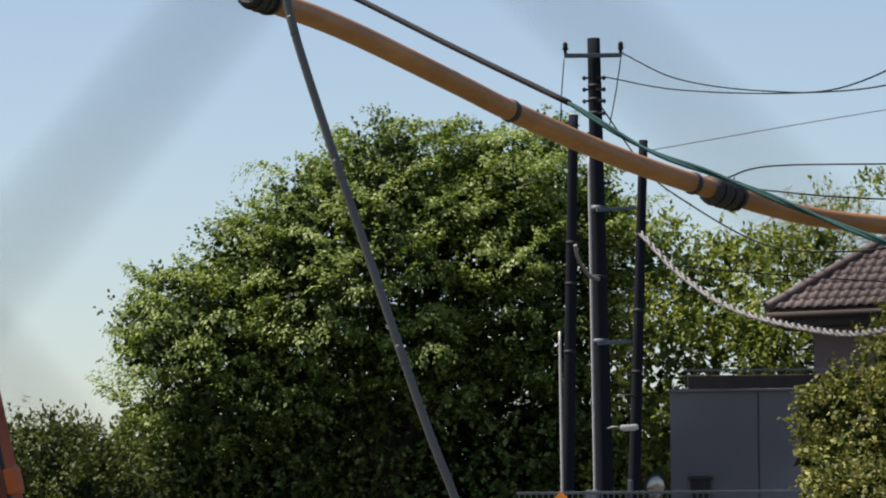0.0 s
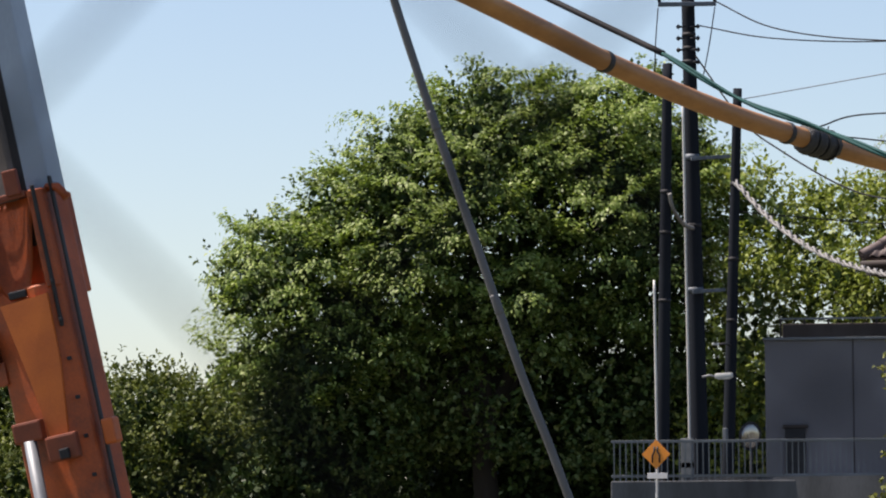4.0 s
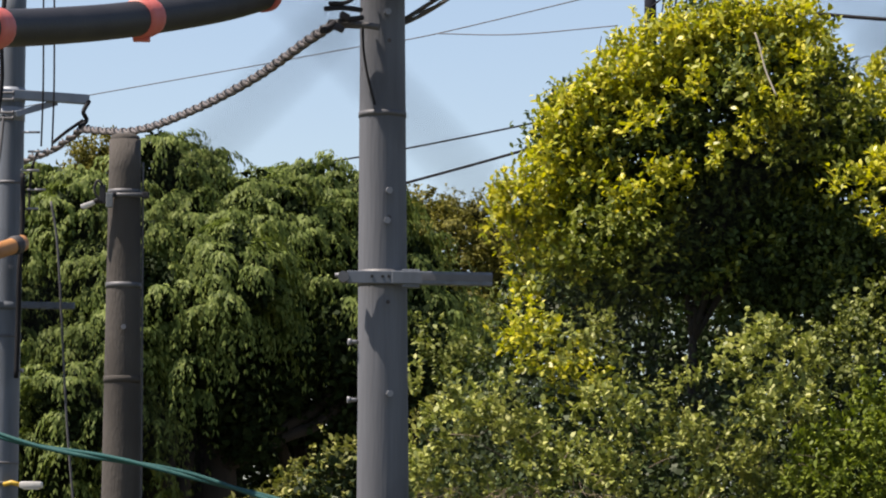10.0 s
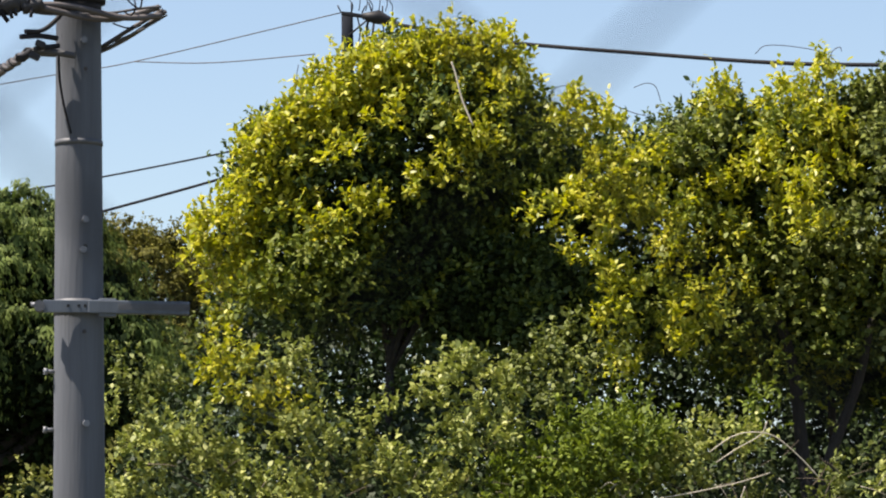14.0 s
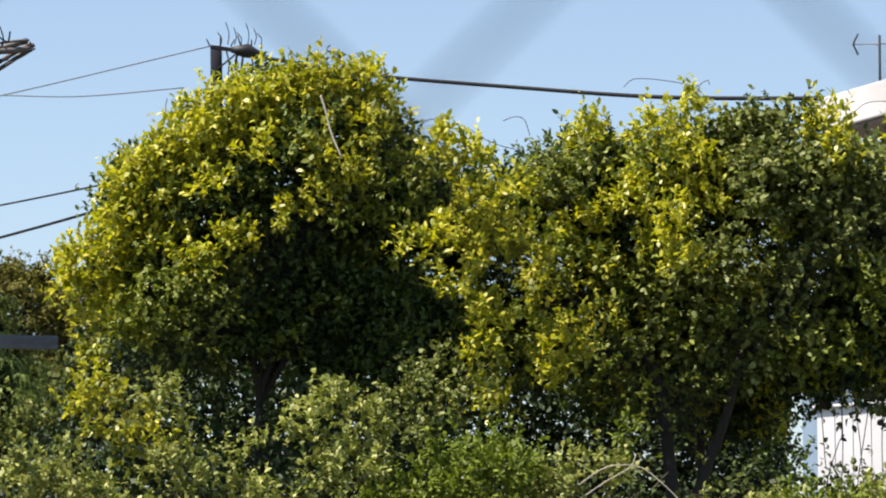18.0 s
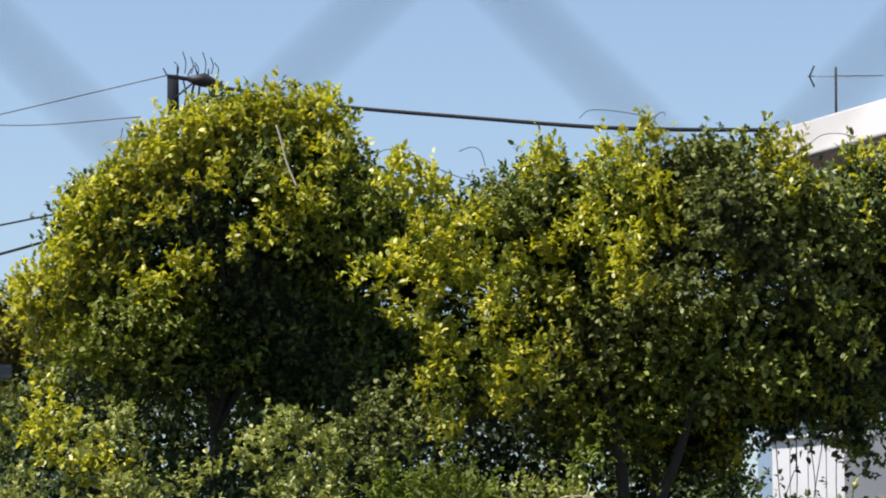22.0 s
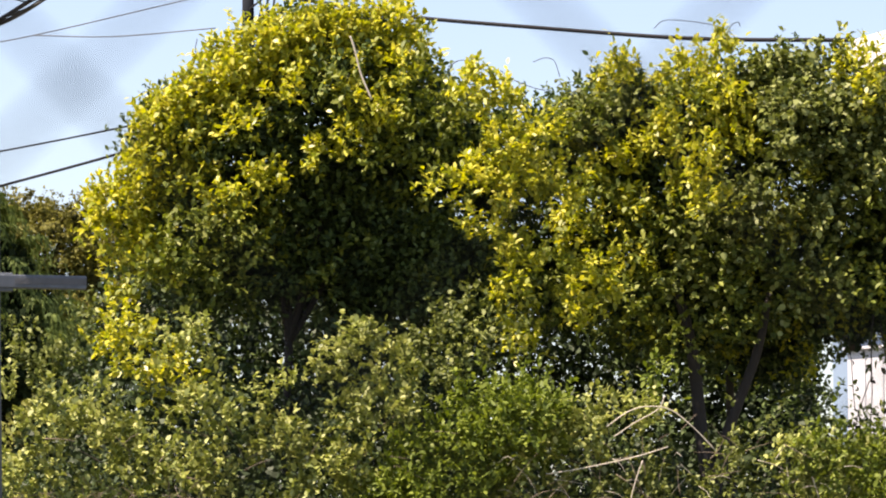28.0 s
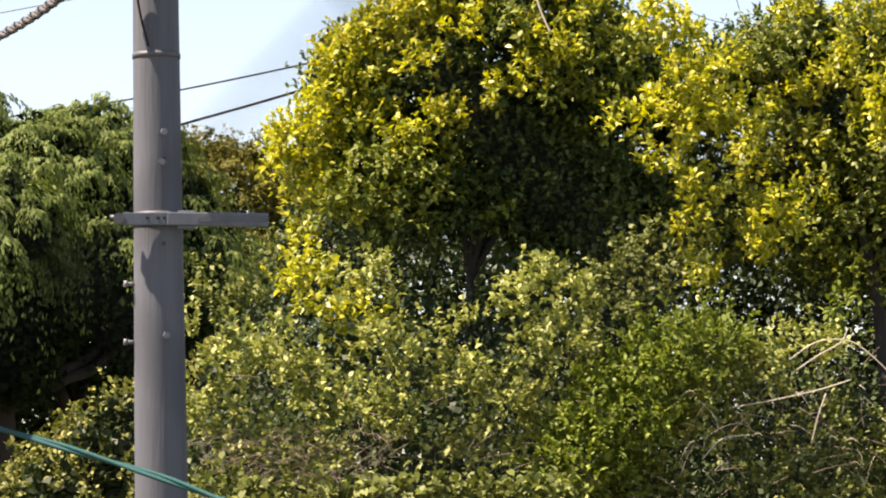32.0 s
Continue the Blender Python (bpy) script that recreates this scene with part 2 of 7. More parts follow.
DARK_ORANGE = material("stained crane paint", (0.2, 0.04, 0.012), 0.6, other=(0.08, 0.02, 0.01), scale=6, grain=40)
CRANE_YELLOW = material("faded orange plate", (0.55, 0.13, 0.015), 0.5, other=(0.36, 0.07, 0.012), scale=3, grain=60, bump=0.04, mottle=0.8)
CONDUIT_GREY = material("grey conduit plastic", (0.1, 0.1, 0.105), 0.55, other=(0.07, 0.07, 0.073), scale=4, grain=60)
SIGN_ORANGE = material("orange sign sheet", (0.75, 0.25, 0.02), 0.5, scale=3, grain=40, mottle=0.3)
YELLOW_BRACKET = material("yellow bracket paint", (0.55, 0.36, 0.04), 0.5, other=(0.4, 0.25, 0.03), scale=6, grain=50)
LAMP_SHELL = material("pale lamp shell", (0.5, 0.5, 0.48), 0.4, scale=5, grain=50, mottle=0.3)
FENCE_WIRE = material("near-black fence wire", (0.006, 0.0065, 0.008), 1.0, 0.0, scale=20, grain=120, mottle=0.4, spec=0.0)

CHERRY_LEAF = foliage("broad green leaves", [(0.07, 0.11, 0.02), (0.13, 0.19, 0.035), (0.2, 0.27, 0.06), (0.36, 0.42, 0.16)], through=0.3, rough=0.5, gloss=0.25)
# Two darkened copies of the leaf above; shade is put into their colour.
CHERRY_SHADE = foliage("shaded broad leaves", [(0.014, 0.028, 0.008), (0.024, 0.045, 0.011), (0.04, 0.07, 0.016)], through=0.08)
CHERRY_HALF_SHADE = foliage("half-shaded broad leaves", [(0.03, 0.053, 0.012), (0.054, 0.088, 0.02), (0.096, 0.14, 0.038), (0.22, 0.27, 0.115)], through=0.12)
PALE_LEAF = foliage("pale green leaves", [(0.1, 0.14, 0.024), (0.185, 0.23, 0.042), (0.3, 0.335, 0.09)], through=0.26)
SHRUB_PALE = foliage("clipped shrub leaves", [(0.033, 0.048, 0.01), (0.067, 0.088, 0.017), (0.145, 0.165, 0.042)], through=0.2)
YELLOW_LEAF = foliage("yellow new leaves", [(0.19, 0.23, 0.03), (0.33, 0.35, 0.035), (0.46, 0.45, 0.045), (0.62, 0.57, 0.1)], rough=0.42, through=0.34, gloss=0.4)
PRIVET_LEAF = foliage("dark green leaves", [(0.03, 0.05, 0.014), (0.05, 0.08, 0.02), (0.08, 0.12, 0.03), (0.14, 0.19, 0.055)], through=0.15, gloss=0.3)
SIDE_LEAF = foliage("mid-green privet leaves", [(0.075, 0.105, 0.016), (0.12, 0.155, 0.022), (0.175, 0.205, 0.03), (0.25, 0.27, 0.055)], through=0.22, gloss=0.3)
VINE_LEAF = foliage("vine leaves", [(0.055, 0.072, 0.017), (0.1, 0.125, 0.026), (0.17, 0.195, 0.042), (0.3, 0.33, 0.13)], through=0.2)
SHRUB_LEAF = foliage("shrub leaves", [(0.115, 0.145, 0.032), (0.2, 0.235, 0.053), (0.31, 0.34, 0.085), (0.44, 0.45, 0.16)], through=0.24, gloss=0.35)
# Near-black greens put the shade inside crowns and hedges into leaf colour.
SHADED_LEAF = foliage("shaded inner leaves", [(0.018, 0.03, 0.011), (0.03, 0.048, 0.016), (0.046, 0.07, 0.023)], through=0.06)
IVY_LEAF = foliage("ivy leaves", [(0.06, 0.073, 0.018), (0.12, 0.14, 0.03), (0.2, 0.21, 0.05), (0.36, 0.35, 0.13)], through=0.2)
CREEPER = foliage("low creeper leaves", [(0.06, 0.07, 0.02), (0.11, 0.125, 0.032), (0.175, 0.185, 0.05), (0.3, 0.29, 0.1)], through=0.2)
GREEN_LEAF = foliage("fresh green leaves", [(0.06, 0.09, 0.013), (0.13, 0.175, 0.023), (0.24, 0.29, 0.05)], through=0.26)
CEDAR_SPRAY = foliage("drooping conifer sprays", [(0.062, 0.093, 0.023), (0.118, 0.163, 0.038), (0.19, 0.235, 0.064)], rough=0.6, through=0.25, gloss=0.15)
# Shade between the sprays is put into these near-black needles.
CEDAR_SHADE = foliage("shaded inner needles", [(0.012, 0.022, 0.007), (0.02, 0.034, 0.01)], rough=0.7, through=0.03, gloss=0.1)
OLIVE_SPRAY = foliage("olive conifer sprays", [(0.078, 0.078, 0.016), (0.138, 0.132, 0.023), (0.22, 0.2, 0.043)], rough=0.6, through=0.15, gloss=0.15)
OLIVE_DEEP = foliage("brown inner needles", [(0.04, 0.042, 0.011), (0.07, 0.066, 0.016)], rough=0.7, through=0.05, gloss=0.1)


# ---- plants ----
def soft_noise(p, scale, seed):
    """A smooth field between about -1 and 1 at the rows of p."""
    r = np.random.RandomState(seed)
    out = np.zeros(len(p))
    for k in range(6):
        w = r.normal(size=3) / scale * (1 + 0.35 * k)
        out += np.sin(p @ w + r.uniform(0, 6.28)) / 6 ** 0.5
    return out


def unit(v):
    return v / np.maximum(np.linalg.norm(v, axis=1, keepdims=True), 1e-9)


def leaf_mesh(name, place, axis, face, length, width, material_, fold=0.25, fine=False):
    """Many leaves, each a folded blade of four corners (six where fine) that starts at place and points along axis."""
    n = len(place)
    axis = unit(axis)
    side = unit(np.cross(axis, face))
    up = np.cross(side, axis)
    length, width = np.reshape(length, (-1, 1)) * np.ones((n, 1)), np.reshape(width, (-1, 1)) * np.ones((n, 1))
    lift = up * width * fold
    at = lambda f, w: place + axis * length * f + side * width * w + lift * abs(w) * 2
    if fine:
        corners = [place, at(0.3, 0.46), at(0.68, 0.42), at(1.0, 0) - lift * 0.4, at(0.68, -0.42), at(0.3, -0.46)]
    else:
        corners = [place, at(0.45, 0.5), at(1.0, 0), at(0.45, -0.5)]
    k = len(corners)
    data = bpy.data.meshes.new(name)
    data.vertices.add(k * n)
    data.vertices.foreach_set("co", np.stack(corners, 1).astype(np.float32).ravel())
    data.loops.add(k * n)
    data.loops.foreach_set("vertex_index", np.arange(k * n, dtype=np.int32))
    data.polygons.add(n)
    data.polygons.foreach_set("loop_start", np.arange(0, k * n, k, dtype=np.int32))
    data.update(calc_edges=True)
    data.materials.append(material_)
    return data


SUNWARD = np.array([math.sin(b) * math.cos(h), math.cos(b) * math.cos(h), math.sin(h)])


def shell(blobs, n, seed, rough=0.1, gap=0.6, low=-0.6, depth=(0.82, 1.0), sunny=None):
    """Places and outward ways on the skin of a crown of blobs (centre, radii), uneven and with gaps; sunny: only where the skin turns to the sun."""
    r = np.random.RandomState(seed)
    size = np.array([(b_[1][0] * b_[1][2]) for b_ in blobs])
    pick = r.choice(len(blobs), n, p=size / size.sum())
    c = np.array([tuple(b_[0]) for b_ in blobs])[pick]
    s = np.array([b_[1] for b_ in blobs])[pick]
    d = unit(r.normal(size=(n, 3)))
    d[:, 2] = np.where(d[:, 2] < low, -d[:, 2], d[:, 2])
    p = c + d * s
    p = c + d * s * (r.uniform(*depth, n) + rough * soft_noise(p, s.mean() * 0.35, seed + 1))[:, None]
    keep = soft_noise(p, s.mean() * 0.16, seed + 2) < gap * 2 - r.uniform(0, 0.5, n)
    out = unit(d / s)
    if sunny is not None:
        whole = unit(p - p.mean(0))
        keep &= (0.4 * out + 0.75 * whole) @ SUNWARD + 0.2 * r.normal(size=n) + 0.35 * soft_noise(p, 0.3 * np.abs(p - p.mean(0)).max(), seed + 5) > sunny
    for k, b_ in enumerate(blobs):
        q = (p - np.array(tuple(b_[0]))) / np.array(b_[1])
        keep &= (pick == k) | ((q ** 2).sum(1) > 0.62)
    return p[keep], out[keep]


def lobed(blobs, n, small, big, seed, flat=0.85, shrink=0.9):
    """The same crown, a little smaller, with many small lobes standing out of its skin."""
    r = np.random.RandomState(seed)
    place, _ = shell(blobs, n * 2, seed, rough=0.0, gap=2.0, depth=(0.84, 0.96), low=-0.4)
    lobes = []
    for p in place[:n]:
        s = r.uniform(small, big)
        lobes.append((Vector(p), (s, s, s * flat)))
    return [(c, tuple(k * shrink for k in s)) for c, s in blobs] + lobes


def sprigs(place, out, per, reach, seed, up=0.5, loose=0.8, sway=0.6):
    """Twigs that start at place: each gives `per` leaves: their places, ways and faces."""
    r = np.random.RandomState(seed)
    n = len(place)
    way = unit(out + np.array([0, 0, up]) + 0.45 * r.normal(size=(n, 3)))
    along = r.uniform(0, 1, (n, per, 1))
    p = place[:, None] + way[:, None] * along * reach * r.uniform(0.5, 1.3, (n, 1, 1))
    a = way[:, None] * 0.55 + loose * r.normal(size=(n, per, 3))
    f = np.array([0, 0, 1.0]) + sway * r.normal(size=(n, per, 3)) + 0.4 * out[:, None]
    return p.reshape(-1, 3), a.reshape(-1, 3), f.reshape(-1, 3)


def leafy(name, blobs, n, per, reach, leaf, wide, material_, parent, seed, label="", up=0.5, tuft=0.0, many=1, fine=False, **how):
    """Leaves on a crown's skin; with tuft, in bunches of `many` sprigs that wide."""
    place, out = shell(blobs, n, seed, **how)
    if tuft:
        r = np.random.RandomState(seed + 9)
        out = np.repeat(out, many, 0)
        off = r.normal(size=(len(out), 3)) * tuft
        off -= out * (off * out).sum(1, keepdims=True) * 0.5
        place = np.repeat(place, many, 0) + off
        out = unit(out + off / tuft * 0.45)
    p, a, f = sprigs(place, out, per, reach, seed + 3, up)
    r = np.random.RandomState(seed + 4)
    size = leaf * r.uniform(0.6, 1.25, len(p))
    return part(name, leaf_mesh(name, p, a, f, size, size * wide, material_, fine=fine), None, parent, label, "stuff")


def spaced(place, out, gap):
    """Those of the places that keep a distance from one another."""
    cell, kept = {}, []
    for i, p in enumerate(place):
        key = tuple((p // gap).astype(int))
        near = (cell.get((key[0] + a, key[1] + b_, key[2] + c), ()) for a in (-1, 0, 1) for b_ in (-1, 0, 1) for c in (-1, 0, 1))
        if all(((place[q] - p) ** 2).sum() > gap * gap for some in near for q in some):
            cell.setdefault(key, []).append(i)
            kept.append(i)
    return place[kept], out[kept]


def bunches(name, blobs, gap, many, tuft, per, reach, leaf, wide, material_, parent, seed, label="", up=1.2, keep=1.0, n=9000, loose=0.65, sway=0.4, **how):
    """Leaves in upright bunches that keep a distance from one another, with dark gaps between them."""
    how = dict(dict(gap=2.0, depth=(0.8, 1.05), low=-0.7), **how)
    place, out = spaced(*shell(blobs, n, seed, **how), gap)
    r = np.random.RandomState(seed + 9)
    pick = r.uniform(size=len(place)) < keep
    place, out = place[pick], out[pick]
    grow = r.uniform(0.6, 1.35, (len(place), 1))
    place, out, grow = (np.repeat(q, many, 0) for q in (place, out, grow))
    off = r.normal(size=place.shape) * tuft * grow * np.array([1, 1, 1.25])
    p, a, f = sprigs(place + off, unit(out + off / tuft * 0.3), per, reach, seed + 3, up, loose, sway)
    size = leaf * r.uniform(0.6, 1.25, len(p))
    return part(name, leaf_mesh(name, p, a, f, size, size * wide, material_, fine=True), None, parent, label, "stuff")


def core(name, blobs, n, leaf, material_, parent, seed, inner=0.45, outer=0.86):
    """The dense inside of a crown, its shade put into dark leaf colours."""
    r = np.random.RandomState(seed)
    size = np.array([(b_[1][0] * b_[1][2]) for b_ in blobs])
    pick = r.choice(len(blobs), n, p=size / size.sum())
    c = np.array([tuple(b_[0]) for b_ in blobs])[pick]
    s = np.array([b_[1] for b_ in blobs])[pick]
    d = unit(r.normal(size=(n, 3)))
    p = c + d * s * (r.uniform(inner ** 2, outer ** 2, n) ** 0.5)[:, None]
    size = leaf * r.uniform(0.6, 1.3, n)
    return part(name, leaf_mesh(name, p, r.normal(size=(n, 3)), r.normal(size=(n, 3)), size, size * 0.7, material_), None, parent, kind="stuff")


def limbs(parent, foot, fork, tips, thick, seed, name="limb"):
    """A trunk from foot to fork and a bent limb to each tip."""
    rnd = random.Random(seed)
    foot, fork = Vector(foot), Vector(fork)
    wob = [foot.lerp(fork, k / 4) + Vector((rnd.uniform(-1, 1), rnd.uniform(-1, 1), 0)) * thick * 0.5 * (k % 4 > 0) for k in range(5)]
    part("trunk", tube(bmesh.new(), glide(wob, 3), [thick * (1.15 - 0.45 * k / 12) for k in range(13)], 10), BARK, parent)
    for tip in tips:
        tip = fork.lerp(Vector(tip), 0.88)
        mid = fork.lerp(tip, 0.5) + Vector((rnd.uniform(-0.12, 0.12), rnd.uniform(-0.12, 0.12), rnd.uniform(-0.1, 0.12))) * (tip - fork).length
        line = glide([fork - Vector((0, 0, thick)), mid, tip], 6)
        bm = tube(bmesh.new(), line, [thick * 0.62 * (1 - 0.85 * k / 12) for k in range(13)], 7)
        for k in (5, 7, 9, 10):
            q = line[k]
            end = q + Vector((rnd.uniform(-1, 1), rnd.uniform(-1, 1), rnd.uniform(0, 0.9))) * (tip - fork).length * 0.16
            tube(bm, glide([q, q.lerp(end, 0.5) + Vector((0, 0, 0.05)), end], 3), [thick * 0.2 * (1 - 0.13 * j) for j in range(7)], 5)
        part(name, bm, BARK, parent)


def twigs(parent, n, bearings, heights, d, reach, thick, seed, mat=DRY_TWIG, name="dry_stem", droop=0.3):
    rnd = random.Random(seed)
    bm = bmesh.new()
    for _ in range(n):
        p = spot(rnd.uniform(*bearings), rnd.uniform(*heights), d + rnd.uniform(-0.3, 0.3))
        way = Vector((rnd.uniform(-1, 1), rnd.uniform(-0.7, 0.3), rnd.uniform(-0.3, 1.0))).normalized() * reach * rnd.uniform(0.5, 1.3)
        bend = Vector((rnd.uniform(-0.3, 0.3), 0, -droop * rnd.random())) * reach
        tube(bm, glide([p, p + way * 0.5 + bend * 0.3, p + way + bend], 3), [thick * (1 - 0.11 * k) for k in range(7)], 4)
    return part(name, bm, mat, parent, "dry brown stems", "stuff")


def blob(bearing, height, d, wide, tall, deep=None):
    return spot(bearing, height, d), (wide, deep or wide, tall)


def clumps(d, size, flat, *places):
    """Leaf clumps of one size at one distance, at (bearing, height) places."""
    return [blob(b_, h_, d, size, size * flat) for b_, h_ in places]

# ---- the ground ----
bm = bmesh.new()
bmesh.ops.create_grid(bm, x_segments=60, y_segments=60, size=2500.0)
for v in bm.verts:
    if v.co.length > 160:
        v.co.z = 1.2 * math.sin(v.co.x * 0.004) * math.sin(v.co.y * 0.005) - 0.8
solid("ground", bm, SOIL, "flat ground of soil and rough grass", kind="structure")


# ---- poles, wires and sleeves ----
def pole_line(low, high, d, top):
    """The axis of a pole through two (bearing, height) marks, from the ground to an angle of height top."""
    a, c = spot(*low, d), spot(*high, d)
    way = (c - a) / (c.z - a.z)
    z1 = spot(0, top, d).z
    return a - way * a.z, a + way * (z1 - a.z)


def clamp_band(axis_point, r, parent, mat, tall=0.06, name="band", label=""):
    bm = bmesh.new()
    tube(bm, [axis_point - Vector((0, 0, tall / 2)), axis_point + Vector((0, 0, tall / 2))], r + 0.005, 20)
    return part(name, bm, mat, parent, label)


def step_bolt(p, way, parent, size=0.02):
    bm = bmesh.new()
    tube(bm, [p, p + way * size * 3], size * 0.55, 8)
    tube(bm, [p + way * size * 2.2, p + way * size * 3.2], size, 6)
    return part("step_bolt", bm, GALVANISED, parent)


def pole(name, low, high, d, top, r_low, r_high, mat, label, bands=(), bolts=(), cap=None, group="utility poles"):
    foot, head = pole_line(low, high, d, top)
    ob = thing(name, foot, label, "utility pole", group)
    n = 24
    line = [foot.lerp(head, k / n) for k in range(n + 1)]
    za, zb = spot(*low, d).z, spot(*high, d).z
    rad = lambda z: r_low + (r_high - r_low) * (z - za) / (zb - za)
    bm = tube(bmesh.new(), line, [rad(p.z) for p in line], 28)
    part("shaft", bm, mat, ob)
    if cap:
        bm = bmesh.new()
        r = rad(head.z)
        tube(bm, [head - Vector((0, 0, 0.02)), head + Vector((0, 0, r * 0.25)), head + Vector((0, 0, r * 0.4))], [r * 0.99, r * 0.9, r * 0.55], 28)
        part("cap", bm, cap, ob)
    on = lambda h: foot.lerp(head, (spot(0, h, d).z - foot.z) / (head.z - foot.z))
    for h, tall, bmat in bands:
        clamp_band(on(h), rad(on(h).z), ob, bmat, tall)
    for h, turn in bolts:
        p = on(h)
        way = Vector((math.sin(radians(turn)), -math.cos(radians(turn)), 0))
        step_bolt(p + way * (rad(p.z) - 0.005), way, ob)
    return ob, on, rad


def arm(parent, start, end, wide, tall, mat, name="arm", label=""):
    way = end - start
    turn = way.to_track_quat("X", "Z").to_matrix()
    bm = box(bmesh.new(), (start + end) / 2, (way.length, wide, tall), turn, bevel=min(wide, tall) * 0.12)
    return part(name, bm, mat, parent, label)


# The near concrete pole.
near_pole, on, rad = pole("utility_pole", (-0.06, 2.38), (-0.16, 9.7), 22.0, 10.6, 0.147, 0.128, CONCRETE,
                          "tall grey concrete utility pole with steel bands and an empty bracket",
                          bands=[(7.95, 0.03, BAND_STEEL), (5.54, 0.085, BAND_STEEL), (9.95, 0.08, DARK_IRON)],
                          bolts=[(6.79, 12), (3.82, 12), (9.4, 10), (6.35, 8), (4.6, -80), (3.75, -85)])
p = on(5.52)
arm(near_pole, p + Vector((0.05, -0.16, 0)), p + Vector((0.62, -0.16, -0.005)), 0.06, 0.075, PAINTED_STEEL, label="empty galvanised bracket arm")
plate = arm(near_pole, p + Vector((-0.2, -0.165, 0)), p + Vector((0.05, -0.165, 0)), 0.03, 0.07, PAINTED_STEEL, "clamp_plate")
# Black discs on the plate paint the shade inside bolt holes.
for x_ in (-0.06, 0.0, 0.035):
    c = p + Vector((x_, -0.179, 0.004))
    part("bolt_hole", tube(bmesh.new(), [c, c - Vector((0, 0.006, 0))], 0.009, 10), RUBBER, plate)
part("lug", tube(bmesh.new(), [p + Vector((-0.22, -0.2, 0.0)), p + Vector((-0.22, -0.12, 0.0))], 0.032, 12), BAND_STEEL, near_pole)
part("lug_bolt", tube(bmesh.new(), [p + Vector((-0.27, -0.16, 0.01)), p + Vector((-0.17, -0.16, 0.01))], 0.013, 8), GALVANISED, near_pole)
part("flange", box(bmesh.new(), p + Vector((0.16, -0.155, -0.005)), (0.1, 0.05, 0.105), None, 0.008), PAINTED_STEEL, near_pole)
part("arm_groove", box(bmesh.new(), p + Vector((0.42, -0.191, 0.0)), (0.4, 0.004, 0.036), None, 0.001), BAND_STEEL, near_pole)
tall_pole, on, rad = pole("utility_pole", (-5.62, 0.94), (-5.61, 8.25), 34.0, 9.9, 0.145, 0.115, PAINTED_STEEL,
                          "blue-grey steel utility pole with bands and a bracket arm",
                          bands=[(5.04, 0.07, PAINTED_STEEL), (6.85, 0.025, BAND_STEEL), (7.85, 0.12, BRACKET_STEEL), (8.13, 0.13, BRACKET_STEEL), (4.6, 0.02, BAND_STEEL), (2.75, 0.02, BAND_STEEL), (2.45, 0.03, BAND_STEEL)],
                          bolts=[(5.6, 15), (4.1, 60), (6.3, -60), (2.1, 20)])
p = on(8.1)
arm(tall_pole, p + Vector((-0.12, -0.13, 0.02)), spot(-4.47, 8.1, 34.0), 0.07, 0.085, BRACKET_STEEL, label="galvanised bracket arm")
arm(tall_pole, on(7.83) + Vector((0.05, -0.13, 0)), spot(-4.95, 8.05, 34.0), 0.05, 0.055, BRACKET_STEEL, "brace")
p = on(5.05)
arm(tall_pole, p + Vector((-0.2, -0.15, 0)), spot(-4.62, 5.07, 34.0), 0.06, 0.06, PAINTED_STEEL)
pole("concrete_post", (-3.88, 0.95), (-3.93, 7.5), 29.0, 7.52, 0.152, 0.118, OLD_CONCRETE, "cut-off old brown concrete pole with steel bands",
     bands=[(6.75, 0.035, BAND_STEEL), (5.38, 0.04, BAND_STEEL), (4.0, 0.05, OLD_CONCRETE)], bolts=[(4.75, 5), (2.2, 5)], cap=OLD_CONCRETE)
pole("steel_post", (-6.6, 0.93), (-6.53, 5.0), 33.0, 5.03, 0.066, 0.062, BLUE_STEEL, "slim galvanised steel pole with black bands",
     bands=[(4.97, 0.1, TAPE), (4.65, 0.04, TAPE), (4.25, 0.05, TAPE), (4.4, 0.05, BAND_STEEL), (3.0, 0.02, TAPE), (1.8, 0.02, TAPE)])
far_pole, on, rad = pole("utility_pole", (-15.1, 1.53), (-15.2, 8.18), 65.0, 8.2, 0.15, 0.108, FAR_CONCRETE, "distant concrete pole in painted shade with a crossarm and insulators",
                         bands=[(5.7, 0.1, PAINTED_STEEL), (3.75, 0.08, PAINTED_STEEL), (4.7, 0.05, DARK_IRON), (7.5, 0.06, DARK_IRON), (7.3, 0.06, DARK_IRON), (7.1, 0.06, DARK_IRON)])
arm(far_pole, spot(-15.64, 7.95, 64.8), spot(-14.78, 7.95, 64.8), 0.08, 0.07, PAINTED_STEEL, "crossarm")
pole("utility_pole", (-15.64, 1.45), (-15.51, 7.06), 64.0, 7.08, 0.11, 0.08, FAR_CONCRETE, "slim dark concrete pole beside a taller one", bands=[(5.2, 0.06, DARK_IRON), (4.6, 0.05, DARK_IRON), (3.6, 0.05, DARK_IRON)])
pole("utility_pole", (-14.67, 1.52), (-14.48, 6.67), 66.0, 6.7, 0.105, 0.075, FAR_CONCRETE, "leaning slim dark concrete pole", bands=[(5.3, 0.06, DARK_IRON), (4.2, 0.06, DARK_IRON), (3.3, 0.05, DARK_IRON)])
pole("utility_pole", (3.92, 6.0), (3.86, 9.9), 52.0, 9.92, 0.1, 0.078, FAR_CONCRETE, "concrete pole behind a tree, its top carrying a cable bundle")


def line_thing(name, rows, d0, d1, radius, mat, label, group="overhead wires", category="cable", sides=6, n=8):
    pts = span(rows, d0, d1, n)
    return solid(name, tube(bmesh.new(), pts, radius, sides), mat, label, category, group), pts


